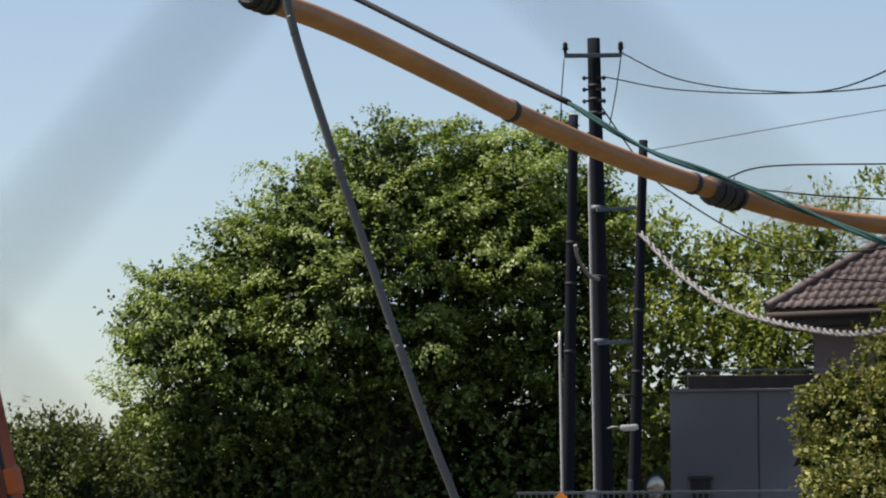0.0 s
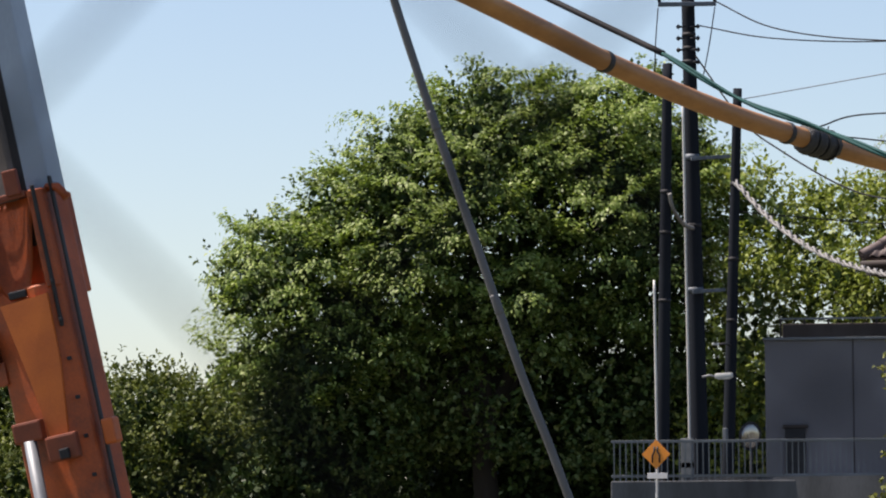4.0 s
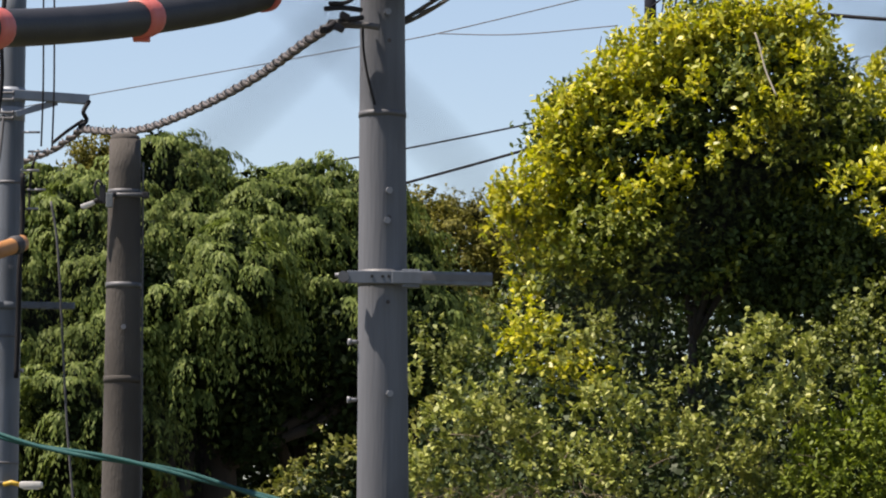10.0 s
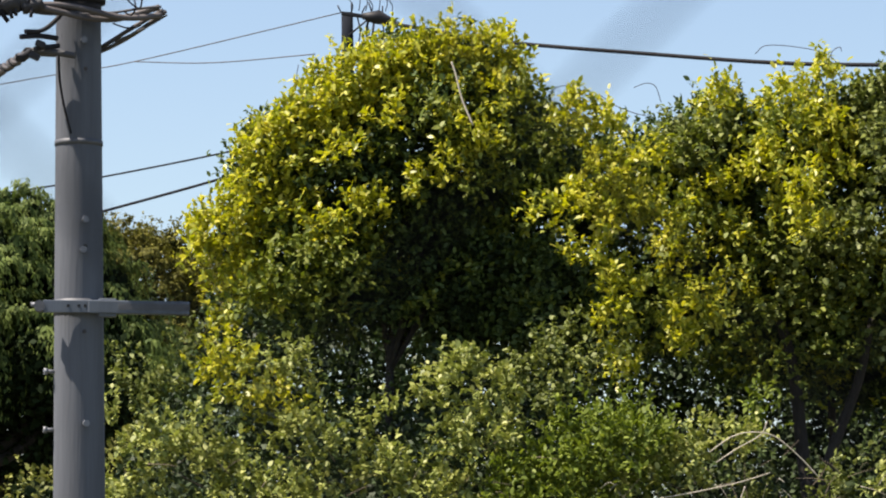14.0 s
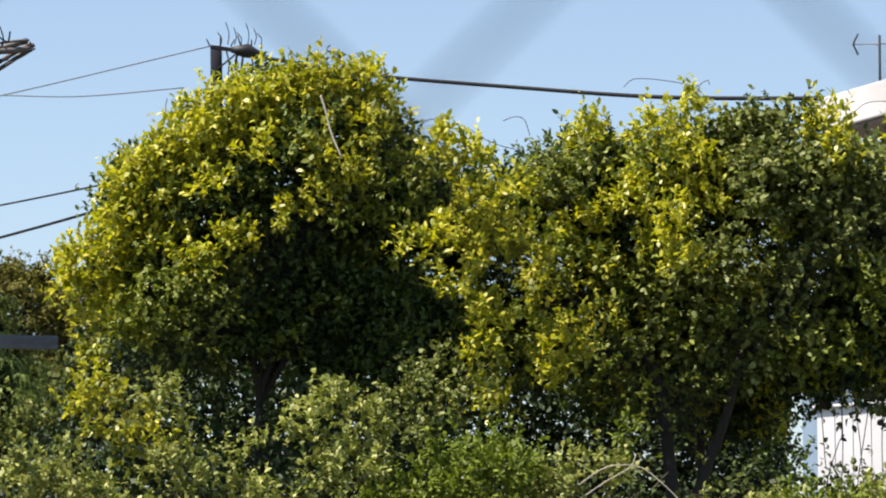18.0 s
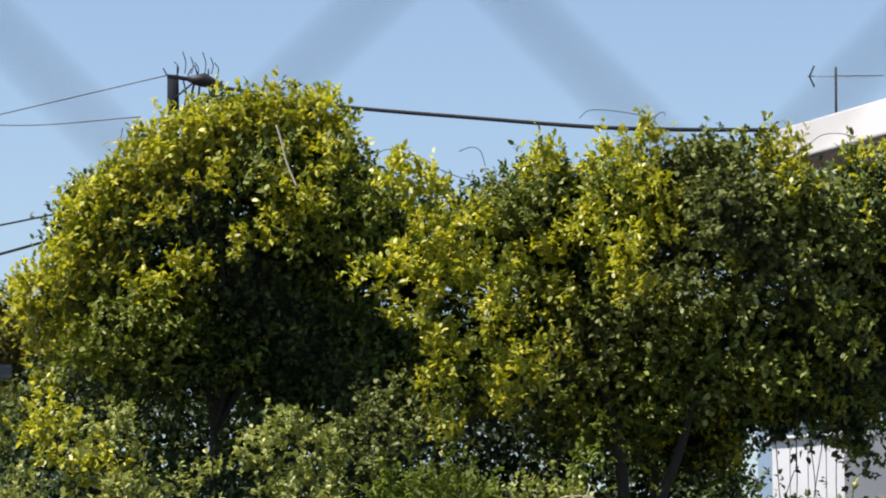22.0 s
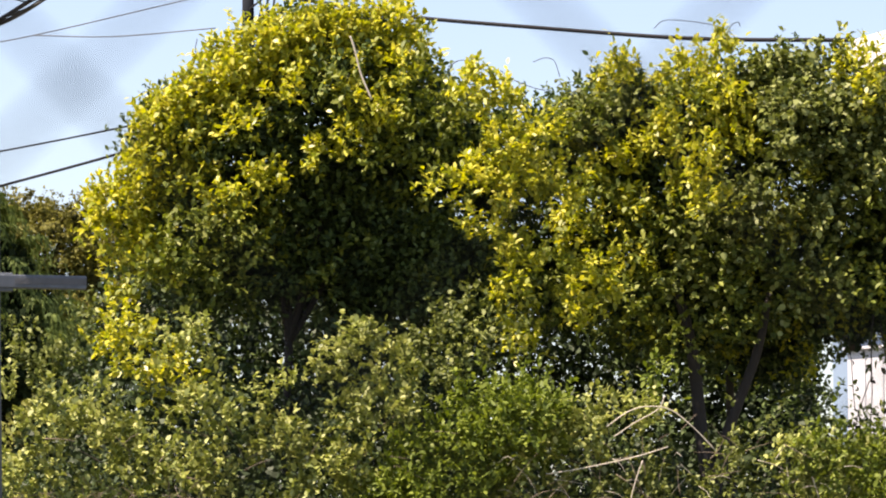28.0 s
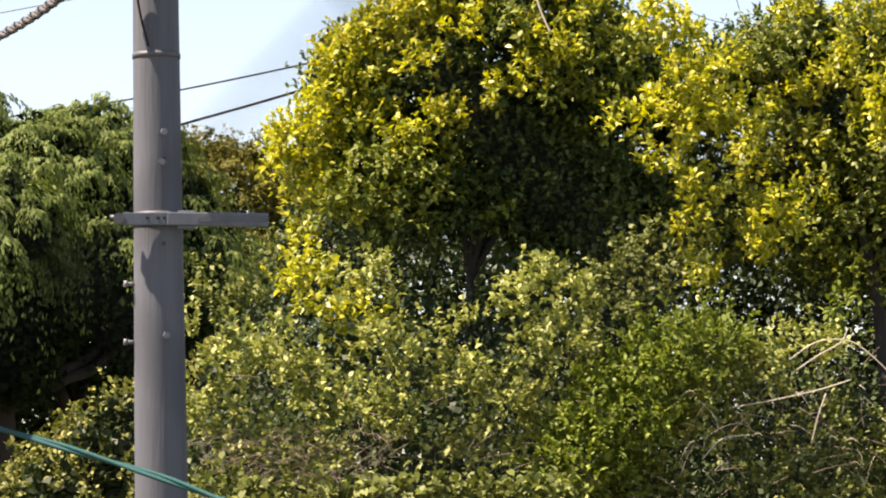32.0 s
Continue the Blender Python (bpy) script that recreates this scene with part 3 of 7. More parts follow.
W = "thin dark overhead wire"
line_thing("wire", [(-14.8, 7.99), (-13.97, 7.59), (-12.71, 7.39), (-11.45, 7.44), (-9.56, 8.33), (-7.6, 9.6)], 65, 40, 0.012, CABLE, W)
line_thing("wire", [(-15.02, 7.63), (-13.97, 7.43), (-12.29, 7.35), (-10.61, 7.49), (-8.1, 8.31), (-6.2, 9.3)], 65, 40, 0.012, CABLE, W)
line_thing("wire", [(-14.38, 6.55), (-11.45, 7.01), (-8.19, 7.45), (-6.71, 7.72), (-2.81, 8.5), (-0.48, 8.96), (0.69, 9.17), (3.76, 9.92)], 66, 52, 0.008, GREY_CABLE, "faint grey overhead wire")
line_thing("wire", [(0.69, 9.17), (1.87, 9.17), (3.38, 9.31)], 54, 52, 0.008, GREY_CABLE, "faint grey overhead wire")
line_thing("wire", [(-13.29, 6.12), (-12.61, 6.29), (-10.62, 6.29), (-8.86, 6.31), (-7.0, 6.4)], 62, 50, 0.014, CABLE, W)
line_thing("wire", [(-8.9, 6.28), (-7.69, 7.23), (-6.71, 8.29), (-5.6, 9.6)], 42, 34, 0.016, CABLE, W)
line_thing("wire", [(-12.96, 5.97), (-11.45, 5.81), (-8.95, 5.69), (-7.71, 5.64)], 62, 60, 0.014, CABLE, W)
line_thing("wire", [(-15.14, 7.26), (-14.47, 6.3), (-13.96, 5.85), (-12.71, 5.14), (-11.45, 5.02), (-10.4, 5.15)], 65, 55, 0.014, CABLE, W)
line_thing("wire", [(-14.46, 4.89), (-12.29, 4.68), (-9.79, 4.5), (-8.9, 4.5)], 65, 73, 0.012, CABLE, W)
line_thing("wire", [(-2.28, 7.06), (-0.45, 7.34), (2.05, 7.85), (3.9, 8.3)], 60, 52, 0.014, CABLE, W)
line_thing("wire", [(0.0, 6.9), (0.3, 6.98), (2.14, 7.51), (3.9, 8.1)], 56, 52, 0.02, CABLE, W)
line_thing("wire", [(-5.0, 6.6), (-4.88, 5.84), (-4.7, 3.4), (-4.48, 0.95), (-4.4, -2.73)], 33.5, 33.4, 0.01, GREY_CABLE, "thin grey wire hanging down beside a pole")
line_thing("wire", [(-5.72, 7.85), (-5.77, 7.25), (-5.84, 6.76), (-5.89, 6.23), (-5.97, 5.92)], 33.8, 33.4, 0.014, GREY_CABLE, "grey cable running down a pole")
line_thing("black_cable", [(4.1, 9.85), (4.8, 9.72), (6.2, 9.5), (8.28, 9.32), (10.5, 9.15), (12.94, 9.09)], 52, 46, 0.028, CABLE, "bundle of black overhead cables")


def strand(pts, radius, thick, turn_length, start):
    """A line that winds round a line of points."""
    frames = ring_frames([Vector(p) for p in pts])
    out, run = [], 0.0
    for (p, u, w), (q, u2, w2) in zip(frames, frames[1:]):
        length = (q - p).length
        k = max(2, int(length / turn_length * 7))
        for j in range(k):
            f = j / k
            a = start + (run + length * f) / turn_length * 2 * math.pi
            out.append(p.lerp(q, f) + (u.lerp(u2, f) * math.cos(a) + w.lerp(w2, f) * math.sin(a)) * radius)
        run += length
    return tube(bmesh.new(), out, thick, 5)


def wrapped_cable(rows, d0, d1, r, mat, wrap, label, turn_length):
    """A cable of two thick strands with a thin hanger wound round them."""
    pts = span(rows, d0, d1, 6)
    ob = thing("twisted_cable", pts[0], label, "cable", "overhead cables")
    for k in range(2):
        part("strand", strand(pts, r * 0.66, r * 0.52, turn_length, math.pi * k), mat, ob)
    part("hanger", strand(pts, r * 1.1, r * 0.22, turn_length, 1.2), wrap, ob)
    return ob


wrapped_cable([(-4.6, 7.66), (-4.5, 7.66), (-3.8, 7.66), (-3.0, 7.95), (-2.08, 8.44), (-1.3, 9.0), (-0.85, 9.3)], 34, 22, 0.028, TWIST, CABLE, "thick twisted dark cable in a spiral hanger", 0.38)
wrapped_cable([(-4.5, 7.72), (-5.0, 7.35), (-5.6, 7.05), (-6.73, 5.94), (-7.71, 5.16), (-8.96, 4.55), (-9.79, 4.22)], 34, 43, 0.032, TWIST, GREY_CABLE, "grey wrapped cable sagging between two poles", 0.4)
wrapped_cable([(-5.96, 5.94), (-6.06, 5.59), (-6.15, 5.26), (-6.33, 4.92)], 33.4, 33.0, 0.017, LAMP_SHELL, GREY_CABLE, "white wrapped cable tail between two poles", 0.35)
wrapped_cable([(-9.79, 4.22), (-11.04, 3.85), (-11.87, 3.85), (-13.13, 4.18), (-13.96, 4.72), (-14.55, 5.35)], 43, 58, 0.04, WHITE_CABLE, GREY_CABLE, "pale wrapped cable sagging from a far pole", 0.6)
wrapped_cable([(-0.95, 9.97), (-0.4, 9.92), (0.4, 9.8), (1.11, 9.92)], 21.7, 21.9, 0.036, TWIST, GREY_CABLE, "twisted cable fixed round a concrete pole", 1.1)
wrapped_cable([(1.11, 9.92), (0.7, 9.65), (0.23, 9.37), (-0.1, 9.25), (-0.8, 9.3)], 21.95, 22.35, 0.026, TWIST, GREY_CABLE, "cable looping back behind a pole", 1.3)


# Yellow sleeves on the line between the near left and the steel pole.
def ribbed_sleeve(rows, d0, d1, r, label):
    pts = span(rows, d0, d1, 10)
    ob = thing("insulating_sleeve", pts[0], label, "cable cover", "insulating sleeves")
    part("sleeve", tube(bmesh.new(), pts, r, 20), YELLOW_TUBE, ob)
    return ob, pts


YROWS = [(-20.3, 8.78), (-18.95, 8.29), (-17.27, 7.48), (-16.35, 7.02), (-14.77, 6.34), (-13.19, 5.8), (-12.0, 5.48), (-10.6, 5.31), (-9.66, 5.23), (-8.6, 5.22), (-7.3, 5.4), (-6.49, 5.61), (-5.4, 5.98)]
sleeve, pts = ribbed_sleeve(YROWS, 23.0, 33.6, 0.071, "long yellow plastic sleeve over an overhead cable")


def along(pts, bearing):
    return min(range(len(pts)), key=lambda k: abs(math.degrees(math.atan2(pts[k].x, pts[k].y)) - bearing))


def cuff(pts, bearing, length, r, mat, parent, name="tape_joint"):
    k = along(pts, bearing)
    p, way = pts[k], (pts[min(k + 1, len(pts) - 1)] - pts[k - 1]).normalized()
    rnd = random.Random(int(abs(bearing) * 100))
    if length < 0.2:
        c = [p + way * length * f for f in (-0.5, -0.46, -0.2, 0.0, 0.22, 0.46, 0.5)]
        return part(name, tube(bmesh.new(), c, [r * 0.8, r, r * 1.04, r * 1.0, r * 1.05, r, r * 0.8], 18), mat, parent)
    steps = 15
    c = [p + way * length * (k / (steps - 1) - 0.5) for k in range(steps)]
    bm = tube(bmesh.new(), c, [r * (0.78 if k in (0, steps - 1) else rnd.uniform(0.93, 1.16)) for k in range(steps)], 18)
    for v in bm.verts:
        v.co += Vector((rnd.uniform(-1, 1), rnd.uniform(-1, 1), rnd.uniform(-1, 1))) * r * 0.05
    joint = part(name, bm, mat, parent)
    for k in range(3):
        q = p + way * length * (0.3 * k - 0.3)
        part("cable_tie", tube(bmesh.new(), [q - way * 0.008, q + way * 0.008], r * 1.17, 16), RUBBER, joint)
        part("tie_tail", tube(bmesh.new(), [q + Vector((0, 0, r * 1.1)), q + Vector((rnd.uniform(-0.02, 0.02), 0, r * 1.1 + rnd.uniform(0.015, 0.04)))], 0.005, 5), RUBBER, joint)
    return joint


for bearing, length, r in ((-13.34, 0.4, 0.098), (-8.62, 0.25, 0.092), (-16.44, 0.06, 0.075), (-10.6, 0.05, 0.076), (-5.46, 0.1, 0.08), (-20.2, 0.3, 0.08), (-13.75, 0.05, 0.078)):
    cuff(pts, bearing, length, r, TAPE, sleeve)

# Black sleeves with red clips by the concrete pole.
BROWS = [(-13.0, 10.6), (-11.0, 9.85), (-9.0, 9.35), (-7.53, 9.12), (-5.97, 9.1), (-4.78, 9.18), (-3.73, 9.31), (-2.6, 9.52), (-1.9, 9.72)]
pts = span(BROWS, 14.0, 21.6, 8)
black_sleeve = thing("insulating_sleeve", pts[0], "thick black rubber sleeve with faded red clips on an overhead cable", "cable cover", "insulating sleeves")
part("sleeve", tube(bmesh.new(), pts, 0.094, 24), RUBBER, black_sleeve)
for bearing in (-9.6, -5.97, -3.73):
    clip = cuff(pts, bearing, 0.17, 0.103, RED_PLASTIC, black_sleeve, "red_clip")
    k = along(pts, bearing)
    p, way = pts[k], (pts[k + 1] - pts[k - 1]).normalized()
    side = way.cross(Vector((0, 0, 1))).normalized()
    up = side.cross(way)
    grip = [p + up * 0.09 - way * 0.05, p + up * 0.16 - way * 0.045, p + up * 0.165 + way * 0.04, p + up * 0.09 + way * 0.05]
    part("grip", tube(bmesh.new(), grip, 0.012, 6), RED_PLASTIC, clip)
    part("latch", box(bmesh.new(), p - up * 0.11 - way * 0.03, (0.09, 0.06, 0.025), None, 0.006), RED_PLASTIC, clip)
k = len(pts) - 1
way = (pts[k] - pts[k - 1]).normalized()
part("end_cap", tube(bmesh.new(), [pts[k] - way * 0.06, pts[k], pts[k] + way * 0.02], [0.105, 0.108, 0.09], 20), RED_PLASTIC, black_sleeve)

# The green cable that crosses in front of the poles.
GROWS = [(-21.0, 9.8), (-18.9, 8.81), (-17.27, 7.99), (-15.6, 7.17), (-14.45, 6.47), (-13.3, 6.03), (-11.1, 5.1), (-9.1, 4.39), (-6.6, 3.47), (-5.3, 3.04), (-3.6, 2.76), (-2.35, 2.46), (-0.41, 1.88), (0.75, 1.47), (3.0, 0.6)]
green_pts = span(GROWS[3:], 24, 17, 10)
green = thing("green_cable", green_pts[0], "blue-green sheathed twin cable strung low across the street", "cable", "overhead cables")
for k in range(2):
    part("strand", strand(green_pts, 0.0085, 0.0115, 1.5, math.pi * k), GREEN_ROPE, green)
line_thing("black_cable", GROWS[:4], 27, 24.0, 0.02, CABLE, "black cable running on above a yellow sleeve", sides=8)
conduit_pts = span([(-19.96, 9.4), (-19.8, 8.83), (-19.61, 8.08), (-19.15, 6.65), (-18.54, 4.84), (-18.09, 3.5), (-17.69, 2.34), (-17.36, 1.49), (-16.85, 0.1), (-15.4, -3.8)], 22.8, 22.8, 8)
conduit = thing("grey_conduit", conduit_pts[-1], "grey conduit hanging down slantwise from an overhead line", "conduit")
part("pipe", tube(bmesh.new(), conduit_pts, 0.026, 12), CONDUIT_GREY, conduit)
for k in (1, 14, 26, 40):
    way = (conduit_pts[k + 1] - conduit_pts[k - 1]).normalized()
    part("tape_joint", tube(bmesh.new(), [conduit_pts[k] - way * 0.06, conduit_pts[k] - way * 0.05, conduit_pts[k] + way * 0.05, conduit_pts[k] + way * 0.06], [0.0262, 0.0272, 0.0272, 0.0262], 12), TAPE if k == 1 else CONDUIT_GREY, conduit)


# ---- the house with the brown roof ----
house = thing("house", spot(-9, 0, 79) - Vector((0, 0, 1.6)), "two-storey house with a brown tiled hip roof and mauve walls", "house")
L, R = spot(-12.69, 4.18, 71.5), spot(-6.88, 4.33, 69.0)
eave_z = L.z
R.z = eave_z
across = (R - L).normalized()
away = Vector((-across.y, across.x, 0))
if away.y < 0:
    away = -away
DEEP = 14.2
top = spot(-8.82, 6.3, 73.9)
BL, BR = L + away * DEEP, R + away * DEEP
top2 = top + away * 6.2
bm = bmesh.new()
vs = [bm.verts.new(q) for q in (L, R, BR, BL, top, top2)]
for idx in ((0, 1, 4), (1, 2, 5, 4), (2, 3, 5), (3, 0, 4, 5)):
    bm.faces.new([vs[k] for k in idx])
bmesh.ops.solidify(bm, geom=bm.faces[:], thickness=0.12)
roof = part("roof", bm, ROOF_TILE, house)
bm = bmesh.new()
c = (L + BR) / 2
turn = Matrix((across, away, Vector((0, 0, 1)))).transposed()
w, dp = (R - L).length, DEEP
box(bm, Vector((c.x, c.y, eave_z / 2 - 0.15)), (w - 1.3, dp - 1.3, eave_z - 0.3), turn)
part("wall", bm, HOUSE_WALL, house)
bm = bmesh.new()
box(bm, Vector((c.x, c.y, eave_z - 0.2)), (w - 0.1, dp - 0.1, 0.2), turn)
part("eave", bm, SOFFIT, house, "dark brown eave boards")

# ---- grey block and its wall and fence ----
B0, B1 = spot(-14.13, 3.0, 66.0), spot(-11.2, 3.0, 66.0)
along_x = (B1 - B0).normalized()
along_x.z = 0
back = Vector((-along_x.y, along_x.x, 0))
turn = Matrix((along_x, back, Vector((0, 0, 1)))).transposed()
zb = spot(0, 0.98, 66).z
yard = solid("raised_yard", box(bmesh.new(), Vector(((B0.x + B1.x) / 2 + 1.6, B0.y + 5.5, zb / 2 - 0.01)), (8, 16, zb - 0.02)), RETAINING, "raised yard behind a retaining wall", kind="structure")
block = thing("garage_block", Vector((B0.x, B0.y, zb)), "flat-roofed grey panelled block with a dark parapet", "building")
w = (B1 - B0).length
mid = (B0 + B1) / 2
part("wall", box(bmesh.new(), Vector((mid.x, mid.y, (B0.z + zb) / 2)) + back * 2.5, (w, 5, B0.z - zb), turn, 0.02), GREY_BRICK, block)
part("parapet", box(bmesh.new(), Vector((mid.x, mid.y, B0.z + 0.16)) + back * 2.5 + along_x * 0.15, (w - 0.3, 4.6, 0.26), turn, 0.02), SOFFIT, block)
wall_line = spot(-16.4, 0.95, 63.5), spot(-11.0, 0.95, 63.5)
mid = (wall_line[0] + wall_line[1]) / 2
solid("retaining_wall", box(bmesh.new(), Vector((mid.x, mid.y, mid.z / 2)), ((wall_line[1] - wall_line[0]).length, 0.25, mid.z), turn, 0.02), RETAINING, "stained grey concrete retaining wall", kind="structure")
fence = thing("railing", wall_line[0], "white steel railing with close upright bars on a concrete wall", "fence")
n_bar = 62
top_z = spot(0, 1.53, 63.5).z
for k in range(n_bar):
    q = wall_line[0].lerp(wall_line[1], (k + 0.5) / n_bar)
    part("bar", box(bmesh.new(), Vector((q.x, q.y, (q.z + top_z) / 2)), (0.02, 0.015, top_z - q.z), turn), WHITE_RAIL, fence)
for z in (top_z, wall_line[0].z + 0.08):
    part("rail", box(bmesh.new(), Vector((mid.x, mid.y, z)), ((wall_line[1] - wall_line[0]).length, 0.04, 0.045), turn, 0.005), WHITE_RAIL, fence)

# ---- white building on the far side ----
W0, W1 = spot(12.85, 9.1, 45.0), spot(14.47, 9.52, 42.9)
W1.z = W0.z
ax = (W1 - W0).normalized()
W1 = W0 + ax * 9.0
bk = Vector((-ax.y, ax.x, 0))
turn = Matrix((ax, bk, Vector((0, 0, 1)))).transposed()
white = thing("white_building", Vector((W0.x, W0.y, 0)), "white rendered building with a parapet and balconies", "building")
w = (W1 - W0).length
mid = (W0 + W1) / 2
part("parapet", box(bmesh.new(), Vector((mid.x, mid.y, W0.z - 0.2)) + bk * 3, (w, 6, 0.4), turn, 0.02), WHITE_PAINT, white)
part("wall", box(bmesh.new(), Vector((mid.x, mid.y, (W0.z - 0.46) / 2)) + bk * 3.9 + ax * 0.9, (w, 6.0, W0.z - 0.46), turn, 0.02), WHITE_PAINT, white)

# ---- crane ----
crane = thing("crane", spot(-23.0, 0, 30) - Vector((0, 0, 1.6)), "orange telescopic crane boom with a worn steel inner section", "crane")
c0, c1 = spot(-24.12, 0.63, 30.0), spot(-25.11, 5.19, 30.0)
way = (c1 - c0).normalized()
side = Vector((0, 1, 0)).cross(way).normalized()
front = side.cross(way)
if front.y > 0:
    front = -front


def on_boom(u, v, w):
    """u to the right of the boom's axis, v towards the street, w up along it."""
    return c0 + side * u + front * v + way * w


def prism(section, w0, w1):
    bm = bmesh.new()
    low_ = [bm.verts.new(on_boom(u, v, w0)) for u, v in section]
    high_ = [bm.verts.new(on_boom(u, v, w1)) for u, v in section]
    n = len(section)
    for k in range(n):
        bm.faces.new((low_[k], low_[(k + 1) % n], high_[(k + 1) % n], high_[k]))
    bm.faces.new(low_[::-1])
    bm.faces.new(high_)
    bmesh.ops.recalc_face_normals(bm, faces=bm.faces[:])
    bmesh.ops.bevel(bm, geom=[e_ for e_ in bm.edges], offset=0.012, segments=1, affect="EDGES")
    return bm


def boom_box(name, u, v, w, size, mat, label="", bevel=0.012, owner=None):
    turn_ = Matrix((side, front, way)).transposed()
    return part(name, box(bmesh.new(), on_boom(u, v, w), size, turn_, bevel), mat, owner or crane, label)


part("inner_boom", prism([(-0.3, -0.1), (-0.28, 0.14), (0.06, 0.24), (0.1, 0.22), (0.2, -0.3), (-0.2, -0.3)], 2.37, 9.5), BOOM_STEEL, crane, "worn grey-brown steel boom section")
part("boom_side", prism([(0.15, 0.22), (0.29, 0.06), (0.27, -0.28), (0.14, -0.28)], 2.3, 9.5), SKY_SIDE_STEEL, crane, "steel boom side, reflected sky put into its pale blue-grey")
boom_box("seam", 0.125, 0.205, 5.2, (0.07, 0.03, 6.4), DARK_IRON)
boom_box("edge_strip", -0.27, 0.15, 5.9, (0.05, 0.03, 7.0), DARK_IRON)
outer_boom = part("outer_boom", prism([(-0.34, -0.2), (-0.34, 0.22), (0.12, 0.36), (0.3, 0.26), (0.34, -0.1), (0.2, -0.4), (-0.2, -0.4)], -1.4, 1.7), ORANGE_PAINT, crane, "orange painted outer boom section")
part("boom_back", prism([(-0.33, -0.3), (-0.31, 0.15), (0.24, 0.15), (0.3, -0.3)], 1.6, 2.39), ORANGE_PAINT, crane)
part("left_cheek", prism([(-0.35, -0.2), (-0.35, 0.3), (-0.31, 0.32), (-0.27, 0.2), (-0.29, -0.2)], 1.66, 2.38), ORANGE_PAINT, crane)
part("right_cheek", prism([(0.2, 0.34), (0.3, 0.27), (0.34, -0.1), (0.28, -0.2), (0.2, 0.2)], 1.66, 2.42), ORANGE_PAINT, crane)
bm = bmesh.new()
grid_ = []
for i_ in range(11):
    f_ = i_ / 10
    half_ = 0.07 + 0.2 * f_ ** 0.6
    grid_.append([bm.verts.new(on_boom(-0.04 + half_ * s_, 0.335 - 0.12 * f_ ** 0.7 * (1 - (abs(s_)) ** 2.2), 1.62 + 0.75 * f_)) for s_ in (k_ / 6 - 1 for k_ in range(13))])
for r0, r1 in zip(grid_, grid_[1:]):
    for k_ in range(12):
        bm.faces.new((r0[k_], r0[k_ + 1], r1[k_ + 1], r1[k_])).smooth = True
bmesh.ops.solidify(bm, geom=bm.faces[:], thickness=0.015)
saddle = part("saddle", bm, ORANGE_PAINT, crane, "hollow saddle for the lowered boom")
boom_box("saddle_stop", -0.04, 0.335, 1.66, (0.15, 0.04, 0.06), DARK_IRON, owner=saddle)
boom_box("head_lip", -0.06, 0.31, 2.4, (0.5, 0.04, 0.05), DARK_ORANGE)
boom_box("head_lug", 0.1, 0.33, 2.5, (0.12, 0.05, 0.2), DARK_ORANGE)
boom_box("right_rail", 0.35, 0.18, 0.9, (0.02, 0.06, 3.2), RUBBER)
boom_box("edge_strip", 0.25, 0.31, 1.9, (0.03, 0.03, 1.1), RUBBER)
bm = bmesh.new()
rim_ = [(-0.2, 1.6), (0.21, 1.62), (0.2, 1.1), (0.14, 0.55), (0.0, 0.5), (-0.08, 1.0)]
for lift_ in (0.345, 0.375):
    bm.faces.new([bm.verts.new(on_boom(u_, lift_ - 0.12 * max(0.0, -u_ - 0.0), w_)) for u_, w_ in rim_])
bm.verts.ensure_lookup_table()
for k_ in range(6):
    bm.faces.new((bm.verts[k_], bm.verts[(k_ + 1) % 6], bm.verts[6 + (k_ + 1) % 6], bm.verts[6 + k_]))
bmesh.ops.recalc_face_normals(bm, faces=bm.faces[:])
part("cover_plate", bm, CRANE_YELLOW, crane, "faded orange cover plate")
hose_reel = part("hose_reel", tube(bmesh.new(), [on_boom(-0.56, 0.2, 1.3), on_boom(-0.5, 0.2, 1.3), on_boom(-0.49, 0.2, 1.3), on_boom(-0.42, 0.2, 1.3), on_boom(-0.41, 0.2, 1.3), on_boom(-0.36, 0.2, 1.3)], [0.13, 0.15, 0.09, 0.09, 0.16, 0.16], 18), ORANGE_PAINT, crane)
part("reel_band", tube(bmesh.new(), [on_boom(-0.48, 0.2, 1.3), on_boom(-0.43, 0.2, 1.3)], 0.155, 18), DARK_IRON, hose_reel)
boom_box("work_lamp", -0.42, 0.2, 1.66, (0.13, 0.12, 0.1), LAMP_SHELL)
boom_box("lamp_bracket", -0.36, 0.2, 1.1, (0.1, 0.1, 0.18), ORANGE_PAINT)
part("stay_link", tube(bmesh.new(), [on_boom(-0.47, 0.25, 2.72), on_boom(-0.42, 0.25, 2.35), on_boom(-0.33, 0.25, 1.85)], [0.022, 0.03, 0.035], 8), ORANGE_PAINT, crane)
part("sheave", tube(bmesh.new(), [on_boom(-0.42, 0.2, 2.55), on_boom(-0.42, 0.26, 2.55)], 0.04, 16), DARK_ORANGE, crane)
part("hook_bracket", tube(bmesh.new(), [on_boom(0.3, 0.15, 2.42), on_boom(0.4, 0.18, 2.4), on_boom(0.46, 0.18, 2.3)], 0.035, 8), ORANGE_PAINT, crane)
part("wire_rope", tube(bmesh.new(), [on_boom(-0.4, 0.26, 2.6), on_boom(-0.36, 0.26, 4.5)], 0.006, 5), DARK_IRON, crane)
part("wire_rope", tube(bmesh.new(), [on_boom(-0.46, 0.2, 1.7), on_boom(-0.44, 0.2, 2.3)], 0.006, 5), DARK_IRON, crane)
part("cylinder_rod", tube(bmesh.new(), [on_boom(-0.17, 0.5, -1.4), on_boom(-0.16, 0.42, 0.55)], 0.05, 14), GALVANISED, crane, "bright steel cylinder rod")
